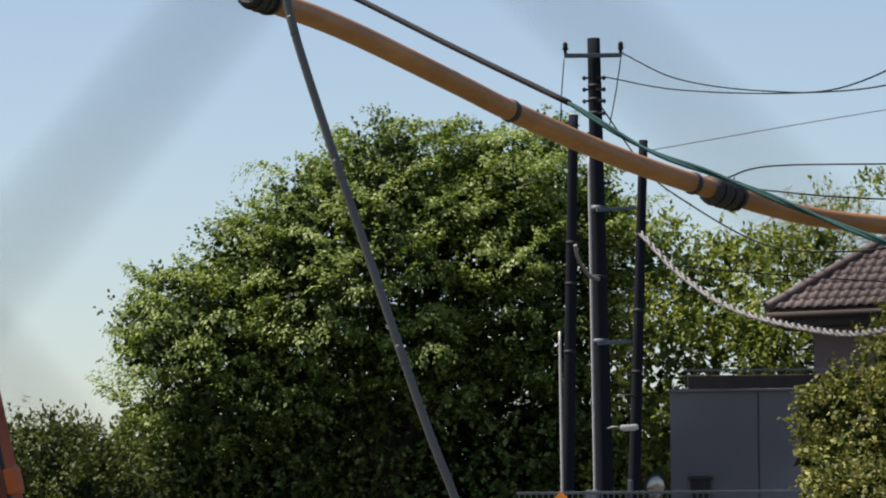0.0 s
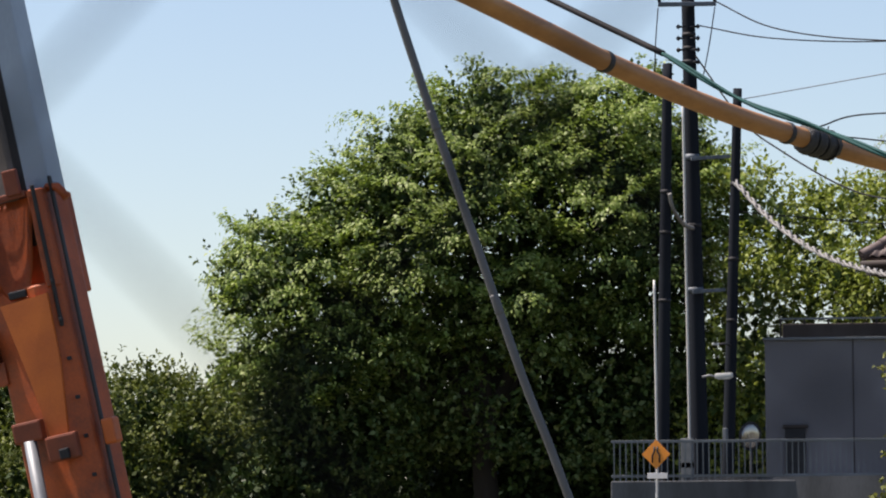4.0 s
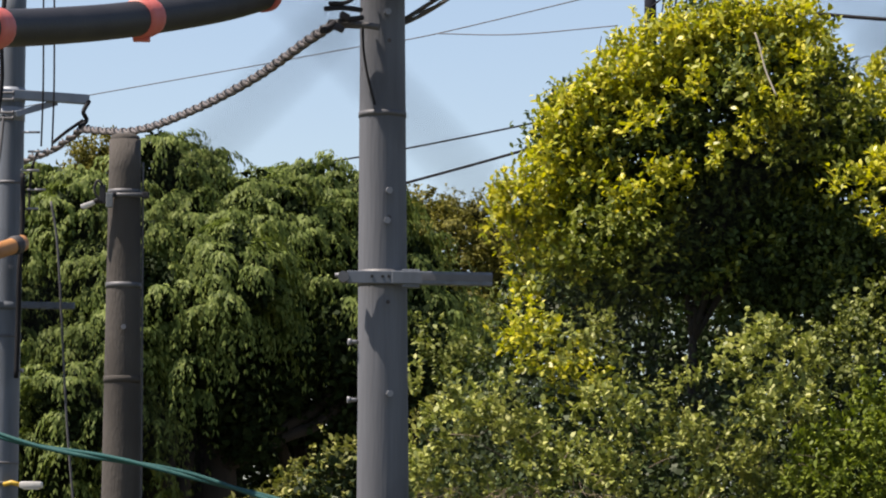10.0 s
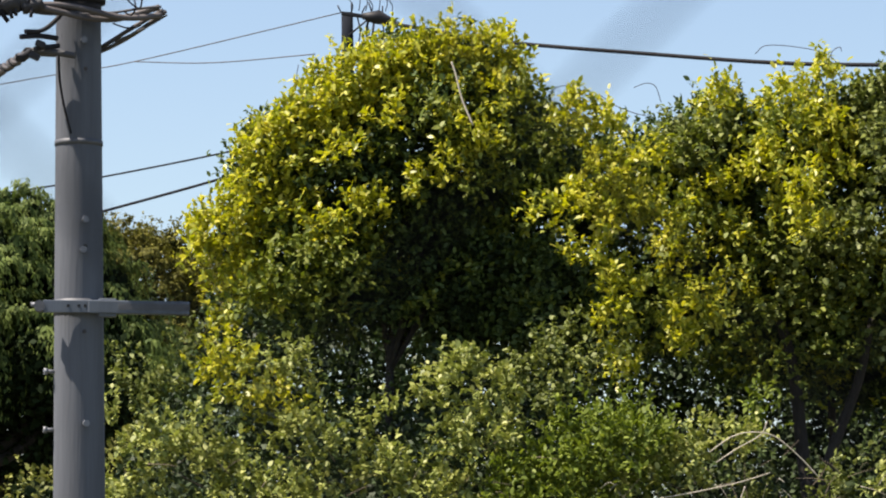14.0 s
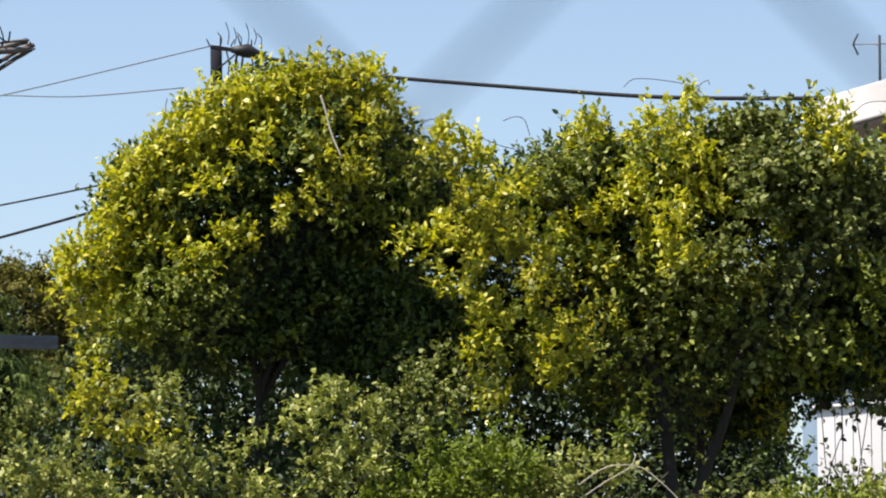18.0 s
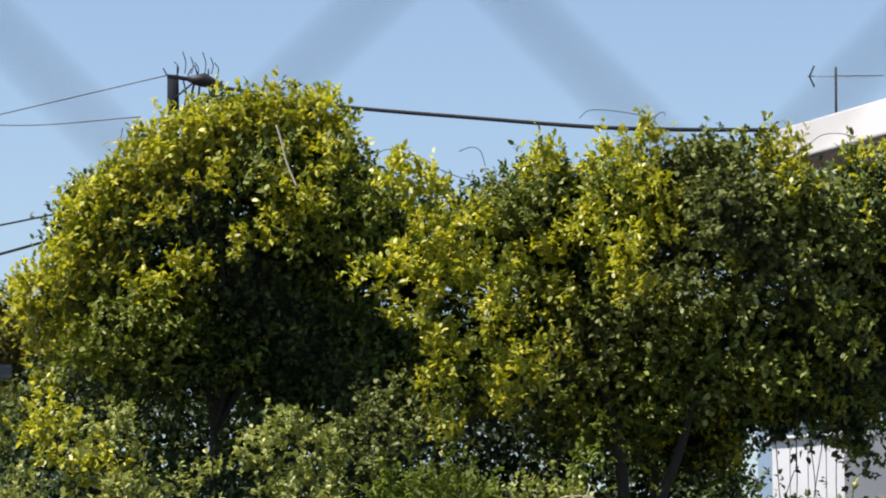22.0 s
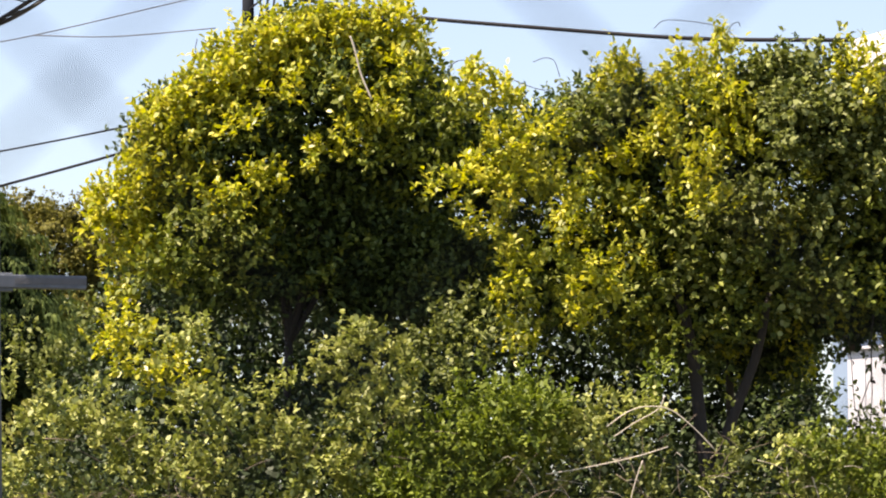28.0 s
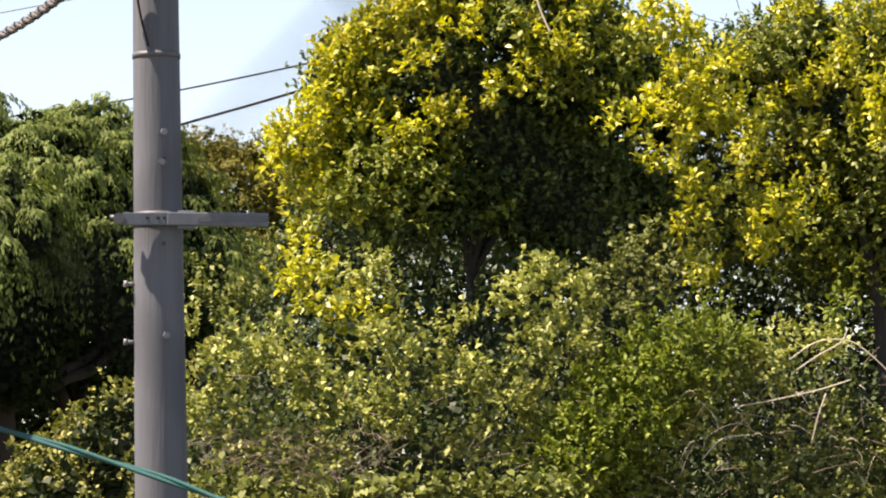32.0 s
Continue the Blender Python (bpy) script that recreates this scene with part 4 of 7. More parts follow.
boom_box("rod_cradle", -0.16, 0.4, 0.62, (0.24, 0.1, 0.16), DARK_ORANGE, "", 0.02)
knuckle = boom_box("knuckle", 0.1, 0.42, 0.45, (0.26, 0.08, 0.2), DARK_ORANGE, "", 0.02)
boom_box("knuckle_pin", 0.12, 0.46, 0.4, (0.08, 0.06, 0.08), DARK_IRON, owner=knuckle)
boom_box("end_stop", 0.42, 0.2, 0.5, (0.1, 0.14, 0.2), CRANE_YELLOW, "", 0.02)
for k_ in range(6):
    boom_box("bolt", 0.26, 0.33, 0.2 + 0.3 * k_, (0.03, 0.03, 0.03), DARK_IRON, "", 0.006, outer_boom)
boom_box("pedestal", 0.2, 0.0, -1.45, (1.4, 1.2, 1.0), ORANGE_PAINT, "", 0.06)


# ---- trees and hedges ----
def far_tree(name, foot, blobs, n, per, reach, leaf, mat, deep, seed, label, thick=0.22, wide=0.55, category="tree", fill=9, **how):
    ob = thing(name, Vector((foot.x, foot.y, 0)), label, category)
    fork = Vector((foot.x, foot.y, min(b_[0].z for b_ in blobs) * 0.75))
    limbs(ob, (foot.x, foot.y, 0), fork, [b_[0] for b_ in blobs], thick, seed)
    size = blobs[0][1][0]
    blobs = lobed(blobs, 70, size * 0.16, size * 0.32, seed + 70, flat=0.6)
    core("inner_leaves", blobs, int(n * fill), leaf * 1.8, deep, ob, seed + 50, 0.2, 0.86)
    leafy("crown", blobs, n, per, reach, leaf, wide, mat, ob, seed, **how)
    return ob


def fronds(place, out, seed, long_=(0.55, 1.15), ribs=9, steps=14, droop=0.9, spread=1.8, leaf=(0.055, 0.1), hang=0.9, lift=(0.0, 0.45), stray=0.5):
    """Sprays that fan out from a bough's end, arch over and hang at the tips, fringed with short needles or leaves."""
    r = np.random.RandomState(seed)
    n = len(place)
    main = np.arctan2(out[:, 1], out[:, 0]) + stray * r.normal(size=n)
    reach = r.uniform(*long_, n)
    up = r.uniform(*lift, (n, 1))
    curl = droop * r.uniform(0.45, 1.45, (n, 1))
    bank = 0.45 * r.normal(size=n)
    P, A, F, S = [], [], [], []
    z = np.array([0, 0, 1.0])
    for k in range(ribs):
        fan = (k / (ribs - 1) - 0.5) * spread + 0.12 * r.normal(size=n)
        flat = unit(np.stack([np.cos(main + fan), np.sin(main + fan), bank * np.sin(fan)], 1))
        rib = (reach * (0.35 + 0.65 * np.cos(fan) ** 2) * r.uniform(0.7, 1.15, n))[:, None]
        for j in range(steps):
            f = (j + 0.6) / steps
            c = place + flat * rib * (f - 0.3 * f ** 3) + z * rib * (up * f - curl * (0.25 * f + 0.75 * f ** 3))
            tang = unit(flat * (1 - 0.9 * f ** 2) + z * (up - curl * (0.25 + 2.25 * f ** 2)))
            side = unit(np.cross(tang, z + 0.001))
            for s in (-1, 1):
                P.append(c + 0.012 * r.normal(size=(n, 3)))
                A.append(tang * 0.6 + side * s * r.uniform(0.15, 0.7, (n, 1)) - z * hang * r.uniform(0.3, 1.2, (n, 1)) + 0.15 * r.normal(size=(n, 3)))
                F.append(np.cross(side, tang) + flat * 0.5 + 0.3 * r.normal(size=(n, 3)))
                S.append(r.uniform(*leaf, n) * (1.1 - 0.4 * f))
    return np.concatenate(P), np.concatenate(A), np.concatenate(F), np.concatenate(S)


def branchlets(place, out, seed, long_, per, leaf, up=0.25, flat=1.0):
    """Arching twigs with leaves to both sides in one plane: the places, ways, faces and lengths of the leaves."""
    r = np.random.RandomState(seed)
    n = len(place)
    z = np.array([0, 0, 1.0])
    way = unit(out * np.array([1, 1, 0.45]) + z * up + 0.4 * r.normal(size=(n, 3)))
    side = unit(np.cross(way, z + 0.3 * r.normal(size=(n, 3))))
    top_ = np.cross(side, way)
    long_ = r.uniform(*long_, (n, 1))
    P, A, F, S = [], [], [], []
    for k in range(per):
        f = (k + r.uniform(0, 1, (n, 1))) / per
        s = (-1) ** k
        c = place + way * long_ * (f - 0.25) - z * long_ * 0.28 * f ** 2
        spread = 0.32 * long_ * (1 - f) * flat * r.uniform(0, 1, (n, 1)) * s
        P.append(c + side * spread + 0.02 * r.normal(size=(n, 3)))
        A.append(way * 0.6 + side * s * 0.9 - z * 0.4 + 0.35 * r.normal(size=(n, 3)))
        F.append(top_ + 0.6 * out + 0.35 * r.normal(size=(n, 3)))
        S.append(leaf * r.uniform(0.65, 1.2, n) * (1.1 - 0.4 * f[:, 0]))
    return np.concatenate(P), np.concatenate(A), np.concatenate(F), np.concatenate(S)


CB = [blob(-18.5, 4.1, 77, 2.95, 3.05), blob(-20.7, 3.2, 76, 1.85, 2.05), blob(-16.6, 4.4, 77, 2.55, 2.65), blob(-18.3, 5.8, 77, 1.5, 1.1), blob(-16.5, 5.9, 77.5, 1.75, 1.15), blob(-17.3, 6.15, 77, 1.15, 0.9), blob(-15.8, 4.2, 78, 1.6, 2.4), blob(-21.1, 4.0, 76, 0.9, 0.95), blob(-19.8, 4.75, 76.5, 1.2, 1.0), blob(-15.5, 5.5, 78, 1.05, 0.85)]
CL = [blob(-17.5, 1.9, 78, 3.6, 2.4, 1.2), blob(-20.6, 1.5, 77.5, 2.4, 1.7, 1.0), blob(-15.4, 1.9, 79, 2.0, 2.2, 1.0), blob(-17.5, 0.2, 78, 4.6, 1.6, 1.2), blob(-21.6, 0.3, 77, 1.6, 1.4, 1.0)]
cherry = far_tree("broadleaf_tree", spot(-18.2, 0, 77), CB, 800, 6, 0.28, 0.11, CHERRY_HALF_SHADE, CHERRY_SHADE, 11, "large broad-leaved tree with fresh green foliage", 0.3, wide=0.62, fill=22, tuft=0.26, many=8, gap=1.0, rough=0.13, up=0.7)
# Dark leaves low down carry the crown's own shade as colour.
core("inner_leaves", CL, 34000, 0.17, CHERRY_SHADE, cherry, 15, 0.2, 0.95)
leafy("shaded_leaves", [blob(-17.5, 2.4, 77, 3.3, 2.0, 2.2), blob(-20.4, 2.0, 76.5, 2.0, 1.6, 1.6)], 700, 6, 0.3, 0.15, 0.6, CHERRY_HALF_SHADE, cherry, 18, "leaves on the low boughs, shade put into their colour", tuft=0.3, many=6, gap=0.75, low=-0.9)
CS = lobed(CB, 90, 0.35, 0.75, 12, flat=0.7, shrink=0.94)
place, out = spaced(*shell(CS, 9000, 13, rough=0.14, gap=2.0, depth=(0.8, 1.04), low=-0.75), 0.5)
P, A, F, size = fronds(place, out, 14, (0.7, 1.5), 7, 13, 0.45, 1.9, (0.085, 0.14), 0.45, (0.05, 0.75))
part("leaf_sprays", leaf_mesh("leaf_sprays", P + 0.05 * np.random.RandomState(16).normal(size=P.shape), A, F, size, size * 0.62, CHERRY_LEAF), None, cherry, "layered boughs of fresh green leaves", "stuff")
place, out = shell(CB, 520, 17, rough=0.05, gap=2.0, depth=(0.96, 1.05), low=0.05)
P, A, F, size = branchlets(place, out, 19, (0.7, 1.4), 22, 0.12, up=0.8, flat=0.35)
part("young_growth", leaf_mesh("young_growth", P, A, F, size, size * 0.55, CHERRY_LEAF), None, cherry, "young shoots standing off the crown", "stuff")
PB = [blob(-13.3, 4.3, 77, 1.0, 1.1), blob(-12.6, 4.7, 78, 0.8, 0.7), blob(-13.2, 3.2, 75.5, 1.2, 1.3), blob(-12.3, 3.5, 76, 1.1, 1.0), blob(-14.2, 3.0, 75, 1.0, 1.9), blob(-14.3, 4.9, 76, 0.8, 0.8), blob(-13.6, 1.8, 75.5, 1.7, 1.5), blob(-14.6, 1.4, 75.5, 0.9, 1.2), blob(-11.9, 5.0, 78, 0.45, 0.5)]
far_tree("broadleaf_tree", spot(-13.2, 0, 77), PB, 760, 6, 0.4, 0.13, PALE_LEAF, CHERRY_HALF_SHADE, 21, "thin pale green tree behind the poles", 0.1, fill=3, tuft=0.25, many=6, gap=0.46)
bare = thing("bare_tree", Vector((spot(-11.9, 0, 80).x, spot(-11.9, 0, 80).y, 0)), "thin pale tree with sparse twigs behind the house", "tree")
limbs(bare, spot(-11.9, 0, 80) - Vector((0, 0, 1.6)), spot(-11.9, 3.6, 80), [spot(b_, h_, 80) for b_, h_ in ((-12.5, 5.3), (-12.2, 5.75), (-11.8, 5.9), (-11.4, 5.7), (-11.0, 5.3), (-12.7, 4.8), (-11.6, 5.2))], 0.07, 23)
twigs(bare, 260, (-12.7, -10.9), (4.3, 5.8), 80, 0.45, 0.009, 207, PALE_BRANCH, "twig", 0.1)
leafy("sparse_leaves", [blob(-11.9, 5.2, 80, 1.1, 0.95)], 90, 5, 0.3, 0.1, 0.55, PALE_LEAF, bare, 24, gap=0.6, depth=(0.3, 1.05), tuft=0.2, many=4)
leafy("tuft", [blob(-11.1, 5.95, 79, 0.28, 0.2)], 40, 5, 0.2, 0.12, 0.55, PALE_LEAF, bare, 25)
LB = [blob(-25.7, 1.6, 72, 1.4, 1.5), blob(-27.4, 1.5, 74, 1.8, 1.5), blob(-26.5, 1.2, 72, 1.5, 1.5), blob(-24.3, 1.4, 70, 1.2, 1.3), blob(-23.2, 1.75, 72, 1.4, 1.0), blob(-22.6, 1.3, 71, 1.0, 0.9), blob(-24.8, 0.5, 70, 2.0, 1.5), blob(-23.4, 0.4, 70.5, 1.5, 1.3), blob(-26.8, 0.3, 70, 2.0, 1.5)]
far_tree("shrub", spot(-24.6, 0, 72), LB, 1500, 6, 0.3, 0.11, SHRUB_PALE, CHERRY_SHADE, 31, "row of clipped pale green shrubs", 0.12, category="hedge", tuft=0.3, many=7)

IB = [blob(-11.2, 1.85, 50, 0.85, 1.1), blob(-10.0, 2.7, 50, 1.05, 1.15), blob(-9.0, 2.9, 50, 1.3, 1.2), blob(-7.8, 3.1, 50, 1.3, 1.1), blob(-6.7, 2.9, 50, 1.1, 1.1), blob(-10.6, 3.6, 50.2, 0.5, 0.4), blob(-9.5, 3.9, 50.2, 0.8, 0.45), blob(-8.2, 3.95, 50.3, 0.8, 0.45)]
JB = [blob(-11.25, 0.6, 48, 0.85, 0.85), blob(-10.0, 0.8, 47.5, 1.3, 0.8), blob(-8.2, 0.8, 47, 1.5, 0.75), blob(-6.4, 0.8, 47, 1.4, 0.7), blob(-4.8, 0.8, 46.5, 1.3, 0.8), blob(-3.2, 0.8, 46, 1.3, 0.8), blob(-1.8, 0.9, 46, 1.2, 0.9), blob(-0.6, 1.4, 46, 1.1, 1.0)]
hedge = thing("ivy_bank", spot(-8, 0, 50) - Vector((0, 0, 1.6)), "overgrown bank covered with ivy and dry stems", "hedge")
IB, JB = lobed(IB, 70, 0.2, 0.42, 46), lobed(JB, 50, 0.2, 0.35, 47)
# The bank's deep hollows get their shade from these dark leaf colours.
core("inner_leaves", IB + JB, 16000, 0.2, SHADED_LEAF, hedge, 45)
leafy("ivy", IB, 1300, 6, 0.2, 0.072, 0.8, IVY_LEAF, hedge, 41, gap=0.36, tuft=0.14, many=10, low=-0.9, rough=0.14)
bunches("ivy_growth", IB, 0.26, 9, 0.09, 7, 0.18, 0.076, 0.8, IVY_LEAF, hedge, 42, "thick growth of ivy leaves", up=0.5, keep=0.75, depth=(0.95, 1.08))
leafy("creeper", JB, 2400, 6, 0.17, 0.075, 0.8, CREEPER, hedge, 43, gap=0.7, tuft=0.18, many=9, low=-0.3)

OB = [blob(-7.3, 5.6, 97, 2.0, 2.3), blob(-5.8, 5.6, 98, 2.0, 2.4), blob(-4.3, 5.4, 97, 2.2, 2.1), blob(-2.6, 5.2, 96, 2.2, 2.1), blob(-1.0, 4.9, 96, 2.2, 2.0), blob(0.7, 5.5, 96, 2.0, 2.2), blob(2.0, 5.2, 96, 2.0, 2.0), blob(-8.2, 5.0, 97, 1.4, 2.0), blob(-6.8, 6.1, 96.5, 1.3, 1.3), blob(-7.75, 5.95, 96, 1.3, 1.2), blob(-6.0, 6.0, 97, 1.1, 1.8), blob(-4.2, 6.2, 97, 1.2, 2.0), blob(-2.2, 5.9, 96, 1.0, 1.2)]
olive = far_tree("conifer", spot(-4, 0, 97), OB, 2800, 8, 0.28, 0.11, OLIVE_SPRAY, OLIVE_DEEP, 51, "row of olive-brown conifers behind the houses", 0.3, tuft=0.24, many=10, gap=0.8, rough=0.06)
place, out = spaced(*shell(lobed(OB, 80, 0.5, 0.9, 55, flat=0.45, shrink=0.96), 7000, 56, rough=0.1, gap=2.0, depth=(0.85, 1.05), low=-0.3), 0.5)
P, A, F, size = fronds(place, out, 57, (0.5, 1.1), 7, 10, 0.5, 2.4, (0.08, 0.14), 0.3, (0.1, 0.6))
part("spray_pad", leaf_mesh("spray_pad", P, A, F, size, size * 0.5, OLIVE_SPRAY), None, olive, "flat pads of olive sprays", "stuff")


def weeping(name, foot, blobs, n, seed, label, low_boughs=()):
    """A conifer whose branches end in drooping sprays, several to a bough's end."""
    ob = thing(name, Vector((foot.x, foot.y, 0)), label, "tree", "weeping conifers")
    fork = Vector((foot.x, foot.y, min(b_[0].z for b_ in blobs) * 0.6))
    limbs(ob, (foot.x, foot.y, 0), fork, [b_[0] for b_ in blobs], 0.22, seed, "bough")
    for k, row in enumerate(low_boughs):
        thick = 0.085 if k else 0.24
        part("bough" if k else "trunk", tube(bmesh.new(), glide([spot(*q) for q in row], 5), [thick * (1.05 - 0.02 * q) for q in range((len(row) - 1) * 5 + 1)], 9), BARK, ob)
    blobs = lobed(blobs, 46, 0.3, 0.6, seed + 70, flat=1.1, shrink=0.92)
    core("inner_needles", blobs, n * 90, 0.1, CEDAR_SHADE, ob, seed + 5, 0.3, 0.8)
    place, out = shell(blobs, n * 7, seed, gap=2.0, rough=0.12, depth=(0.66, 1.04), low=-0.6)
    bearing = np.degrees(np.arctan2(place[:, 0], place[:, 1]))
    height = np.degrees(np.arctan2(place[:, 2] - 1.6, np.hypot(place[:, 0], place[:, 1])))
    roof_ = np.where(bearing < -2.4, 3.95, np.where(bearing < -1.3, 4.7, 5.3)) + 0.2 * np.sin(bearing * 5)
    open_ = ~((bearing > -3.3) & (bearing < 0.9) & (height < roof_))
    open_ &= ~((bearing < -4.9) & (height < 3.1 + 0.25 * np.sin(bearing * 6)))
    open_ &= ~((bearing < -5.4) & (height > 4.9 + (bearing + 7.3) * 0.95))
    place, out, height = place[open_], out[open_], height[open_]
    high = height + 0.4 * np.random.RandomState(seed + 2).normal(size=len(height)) > 4.6
    sets = [fronds(*spaced(place[pick], out[pick], gap), seed + k, (0.5, 1.0), 12, 11, 1.05, 2.6, (0.06, 0.12), 0.95, (0.05, 0.45), 0.6) for k, (pick, gap) in enumerate(((high, 0.24), (~high, 0.35)))]
    P, A, F, size = (np.concatenate(q) for q in zip(*sets))
    part("sprays", leaf_mesh("sprays", P, A, F, size, size * 0.34, CEDAR_SPRAY), None, ob, kind="stuff")
    return ob


weeping("weeping_conifer", spot(-3.2, 0, 44), [blob(-4.2, 5.3, 44, 1.2, 1.3), blob(-5.5, 4.45, 44, 1.0, 1.45), blob(-2.9, 4.6, 43.5, 1.2, 1.5), blob(-5.8, 3.35, 43.5, 0.8, 0.8), blob(-6.15, 4.8, 44, 0.55, 1.0), blob(-6.6, 3.75, 43.8, 0.45, 0.6), blob(-4.5, 3.2, 43.3, 1.4, 1.3), blob(-2.6, 3.2, 44.6, 1.1, 0.9), blob(-4.9, 6.5, 44.5, 0.8, 0.6), blob(-3.4, 6.35, 44.5, 0.8, 0.75), blob(-2.5, 6.0, 44.5, 0.7, 0.8)],
        820, 61, "drooping dark green conifer", [[(-2.55, -2.0, 44.2), (-2.5, 1.4, 44.2), (-2.45, 2.8, 44.2), (-2.7, 4.6, 44.4)], [(-2.4, 2.75, 44.1), (-1.95, 2.95, 44.0), (-1.5, 3.2, 44.0), (-1.0, 3.4, 44.0), (-0.5, 3.9, 44.3)], [(-2.4, 3.15, 44.1), (-1.9, 3.22, 44.0), (-1.5, 3.35, 44.0), (-1.0, 3.65, 44.1), (-0.6, 4.3, 44.4)]])
weeping("weeping_conifer", spot(-0.6, 0, 45), [blob(-1.2, 5.8, 45, 0.9, 0.95), blob(-1.8, 5.7, 44.6, 0.75, 0.75), blob(-0.55, 5.75, 44.8, 0.6, 0.65), blob(-0.25, 4.9, 45, 0.85, 0.95), blob(-0.8, 4.0, 44.5, 1.3, 1.1), blob(0.8, 3.8, 45, 0.75, 1.0), blob(-1.9, 4.2, 44.5, 1.0, 1.2)],
        600, 71, "drooping dark green conifer")


ctrunk = thing("tree_trunk", Vector((spot(-7.0, 0, 47.6).x, spot(-7.0, 0, 47.6).y, 0)), "dark bare trunk in front of the ivy bank", "tree trunk")
part("trunk", tube(bmesh.new(), glide([spot(-6.95, -2.0, 47.6), spot(-7.0, 1.2, 47.6), spot(-6.98, 2.3, 47.7), spot(-7.05, 3.3, 47.9)], 5), 0.09, 9), BARK, ctrunk)


def privet(foot, blobs, bright, green, seed, label, n):
    """A tree with shade put into its dark inner leaves' colour and clumps of yellow new leaves where the sun reaches
    it.
    """
    ob = thing("privet_tree", Vector((foot.x, foot.y, 0)), label, "tree", "privet trees")
    fork = Vector((foot.x, foot.y, 3.9))
    limbs(ob, (foot.x, foot.y, 0), fork, [b_[0] for b_ in sorted(blobs, key=lambda q: -q[1][0])[:8] if b_[0].z > 4.6], 0.042, seed)
    blobs = lobed(blobs, 60, 0.12, 0.24, seed + 70, shrink=0.92)
    core("inner_leaves", blobs, n * 10, 0.066, SHADED_LEAF, ob, seed + 50, 0.3, 0.84)
    leafy("crown", blobs, int(n * (0.58 if seed < 90 else 0.48)), 7, 0.13, 0.052, 0.55, PRIVET_LEAF, ob, seed, depth=(0.72, 0.99), gap=0.7, tuft=0.1, low=-0.95, many=7, rough=0.14, fine=True)
    one = seed < 90
    # Yellow is real leaf colour; setting it sunward also paints the crown's lit side.
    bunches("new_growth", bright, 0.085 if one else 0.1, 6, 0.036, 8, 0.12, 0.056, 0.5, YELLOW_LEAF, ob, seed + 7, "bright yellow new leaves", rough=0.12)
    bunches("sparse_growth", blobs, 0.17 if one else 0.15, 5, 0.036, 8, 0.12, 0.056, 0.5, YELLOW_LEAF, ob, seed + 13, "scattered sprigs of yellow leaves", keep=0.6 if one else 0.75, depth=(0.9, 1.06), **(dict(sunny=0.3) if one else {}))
    bunches("side_growth", blobs, 0.15, 6, 0.05, 7, 0.12, 0.056, 0.52, SIDE_LEAF, ob, seed + 9, "mid-green leaves on the side shoots", up=0.7, keep=0.55, depth=(0.85, 1.05))
    bunches("green_growth", green, 0.12, 6, 0.05, 7, 0.12, 0.056, 0.52, SIDE_LEAF, ob, seed + 17, "mid-green leaves on the side shoots", up=0.7)
    leafy("young_growth", bright, n // 14, 9, 0.2, 0.055, 0.46, YELLOW_LEAF, ob, seed + 11, "long yellow shoots", up=1.3, gap=0.9, depth=(0.95, 1.04), fine=True)
    return ob


AB = clumps(27.6, 0.2, 0.9, (2.13, 6.45)) + clumps(27.6, 0.24, 0.9, (2.70, 7.46)) + clumps(27.6, 0.28, 0.9, (4.62, 8.64)) + clumps(27.6, 0.32, 0.9, (5.88, 8.56)) + clumps(27.6, 0.48, 0.9, (3.55, 5.97)) + clumps(27.6, 0.56, 0.9, (3.54, 7.38)) + clumps(27.6, 0.64, 0.9, (4.96, 7.81)) + clumps(28, 0.4, 0.9, (6.72, 7.57)) + clumps(28.8, 0.4, 0.9, (4.89, 6.00)) + clumps(28.7, 0.5, 0.9, (6.05, 6.65)) + clumps(28.4, 0.16, 0.9, (7.39, 6.74)) + clumps(28.4, 0.28, 0.9, (6.81, 5.90)) + clumps(27.6, 0.3, 0.9, (5.3, 6.35), (6.2, 5.95), (4.3, 5.65), (7.0, 5.5), (5.6, 5.4))
AY = clumps(26.6, 0.08, 0.9, (7.63, 8.26)) + clumps(26.6, 0.1, 0.9, (7.21, 8.43)) + clumps(26.9, 0.06, 0.9, (4.52, 8.41), (3.77, 7.87), (5.53, 8.29)) + clumps(26.9, 0.08, 0.9, (4.94, 7.33), (5.95, 7.88), (4.11, 7.00), (3.53, 6.62), (6.20, 8.63)) + clumps(26.9, 0.1, 0.9, (5.45, 7.67)) + clumps(27.2, 0.08, 0.9, (2.05, 5.28)) + clumps(27.2, 0.1, 0.9, (4.18, 8.53), (4.85, 8.79), (5.52, 8.96), (1.78, 6.27), (2.53, 6.28), (6.36, 8.96), (2.70, 6.53)) + clumps(27.2, 0.12, 0.9, (2.28, 6.85), (3.02, 7.61), (3.43, 8.03), (3.76, 8.36), (2.40, 7.27), (5.35, 9.33), (6.03, 9.30), (2.98, 6.94), (2.20, 5.94)) + clumps(27.2, 0.14, 0.9, (3.10, 8.19), (3.93, 8.95), (4.93, 9.20)) + clumps(27.2, 0.16, 0.9, (1.95, 6.64), (2.68, 7.85), (3.51, 8.49), (4.35, 9.03))
AG = clumps(26.9, 0.1, 0.9, (5.97, 7.40)) + clumps(26.9, 0.12, 0.9, (2.80, 5.88), (2.47, 5.63), (5.12, 8.31), (6.30, 8.48)) + clumps(26.9, 0.14, 0.9, (6.81, 7.07), (3.47, 5.72)) + clumps(26.9, 0.16, 0.9, (3.05, 6.38), (3.72, 6.22), (6.64, 7.90))
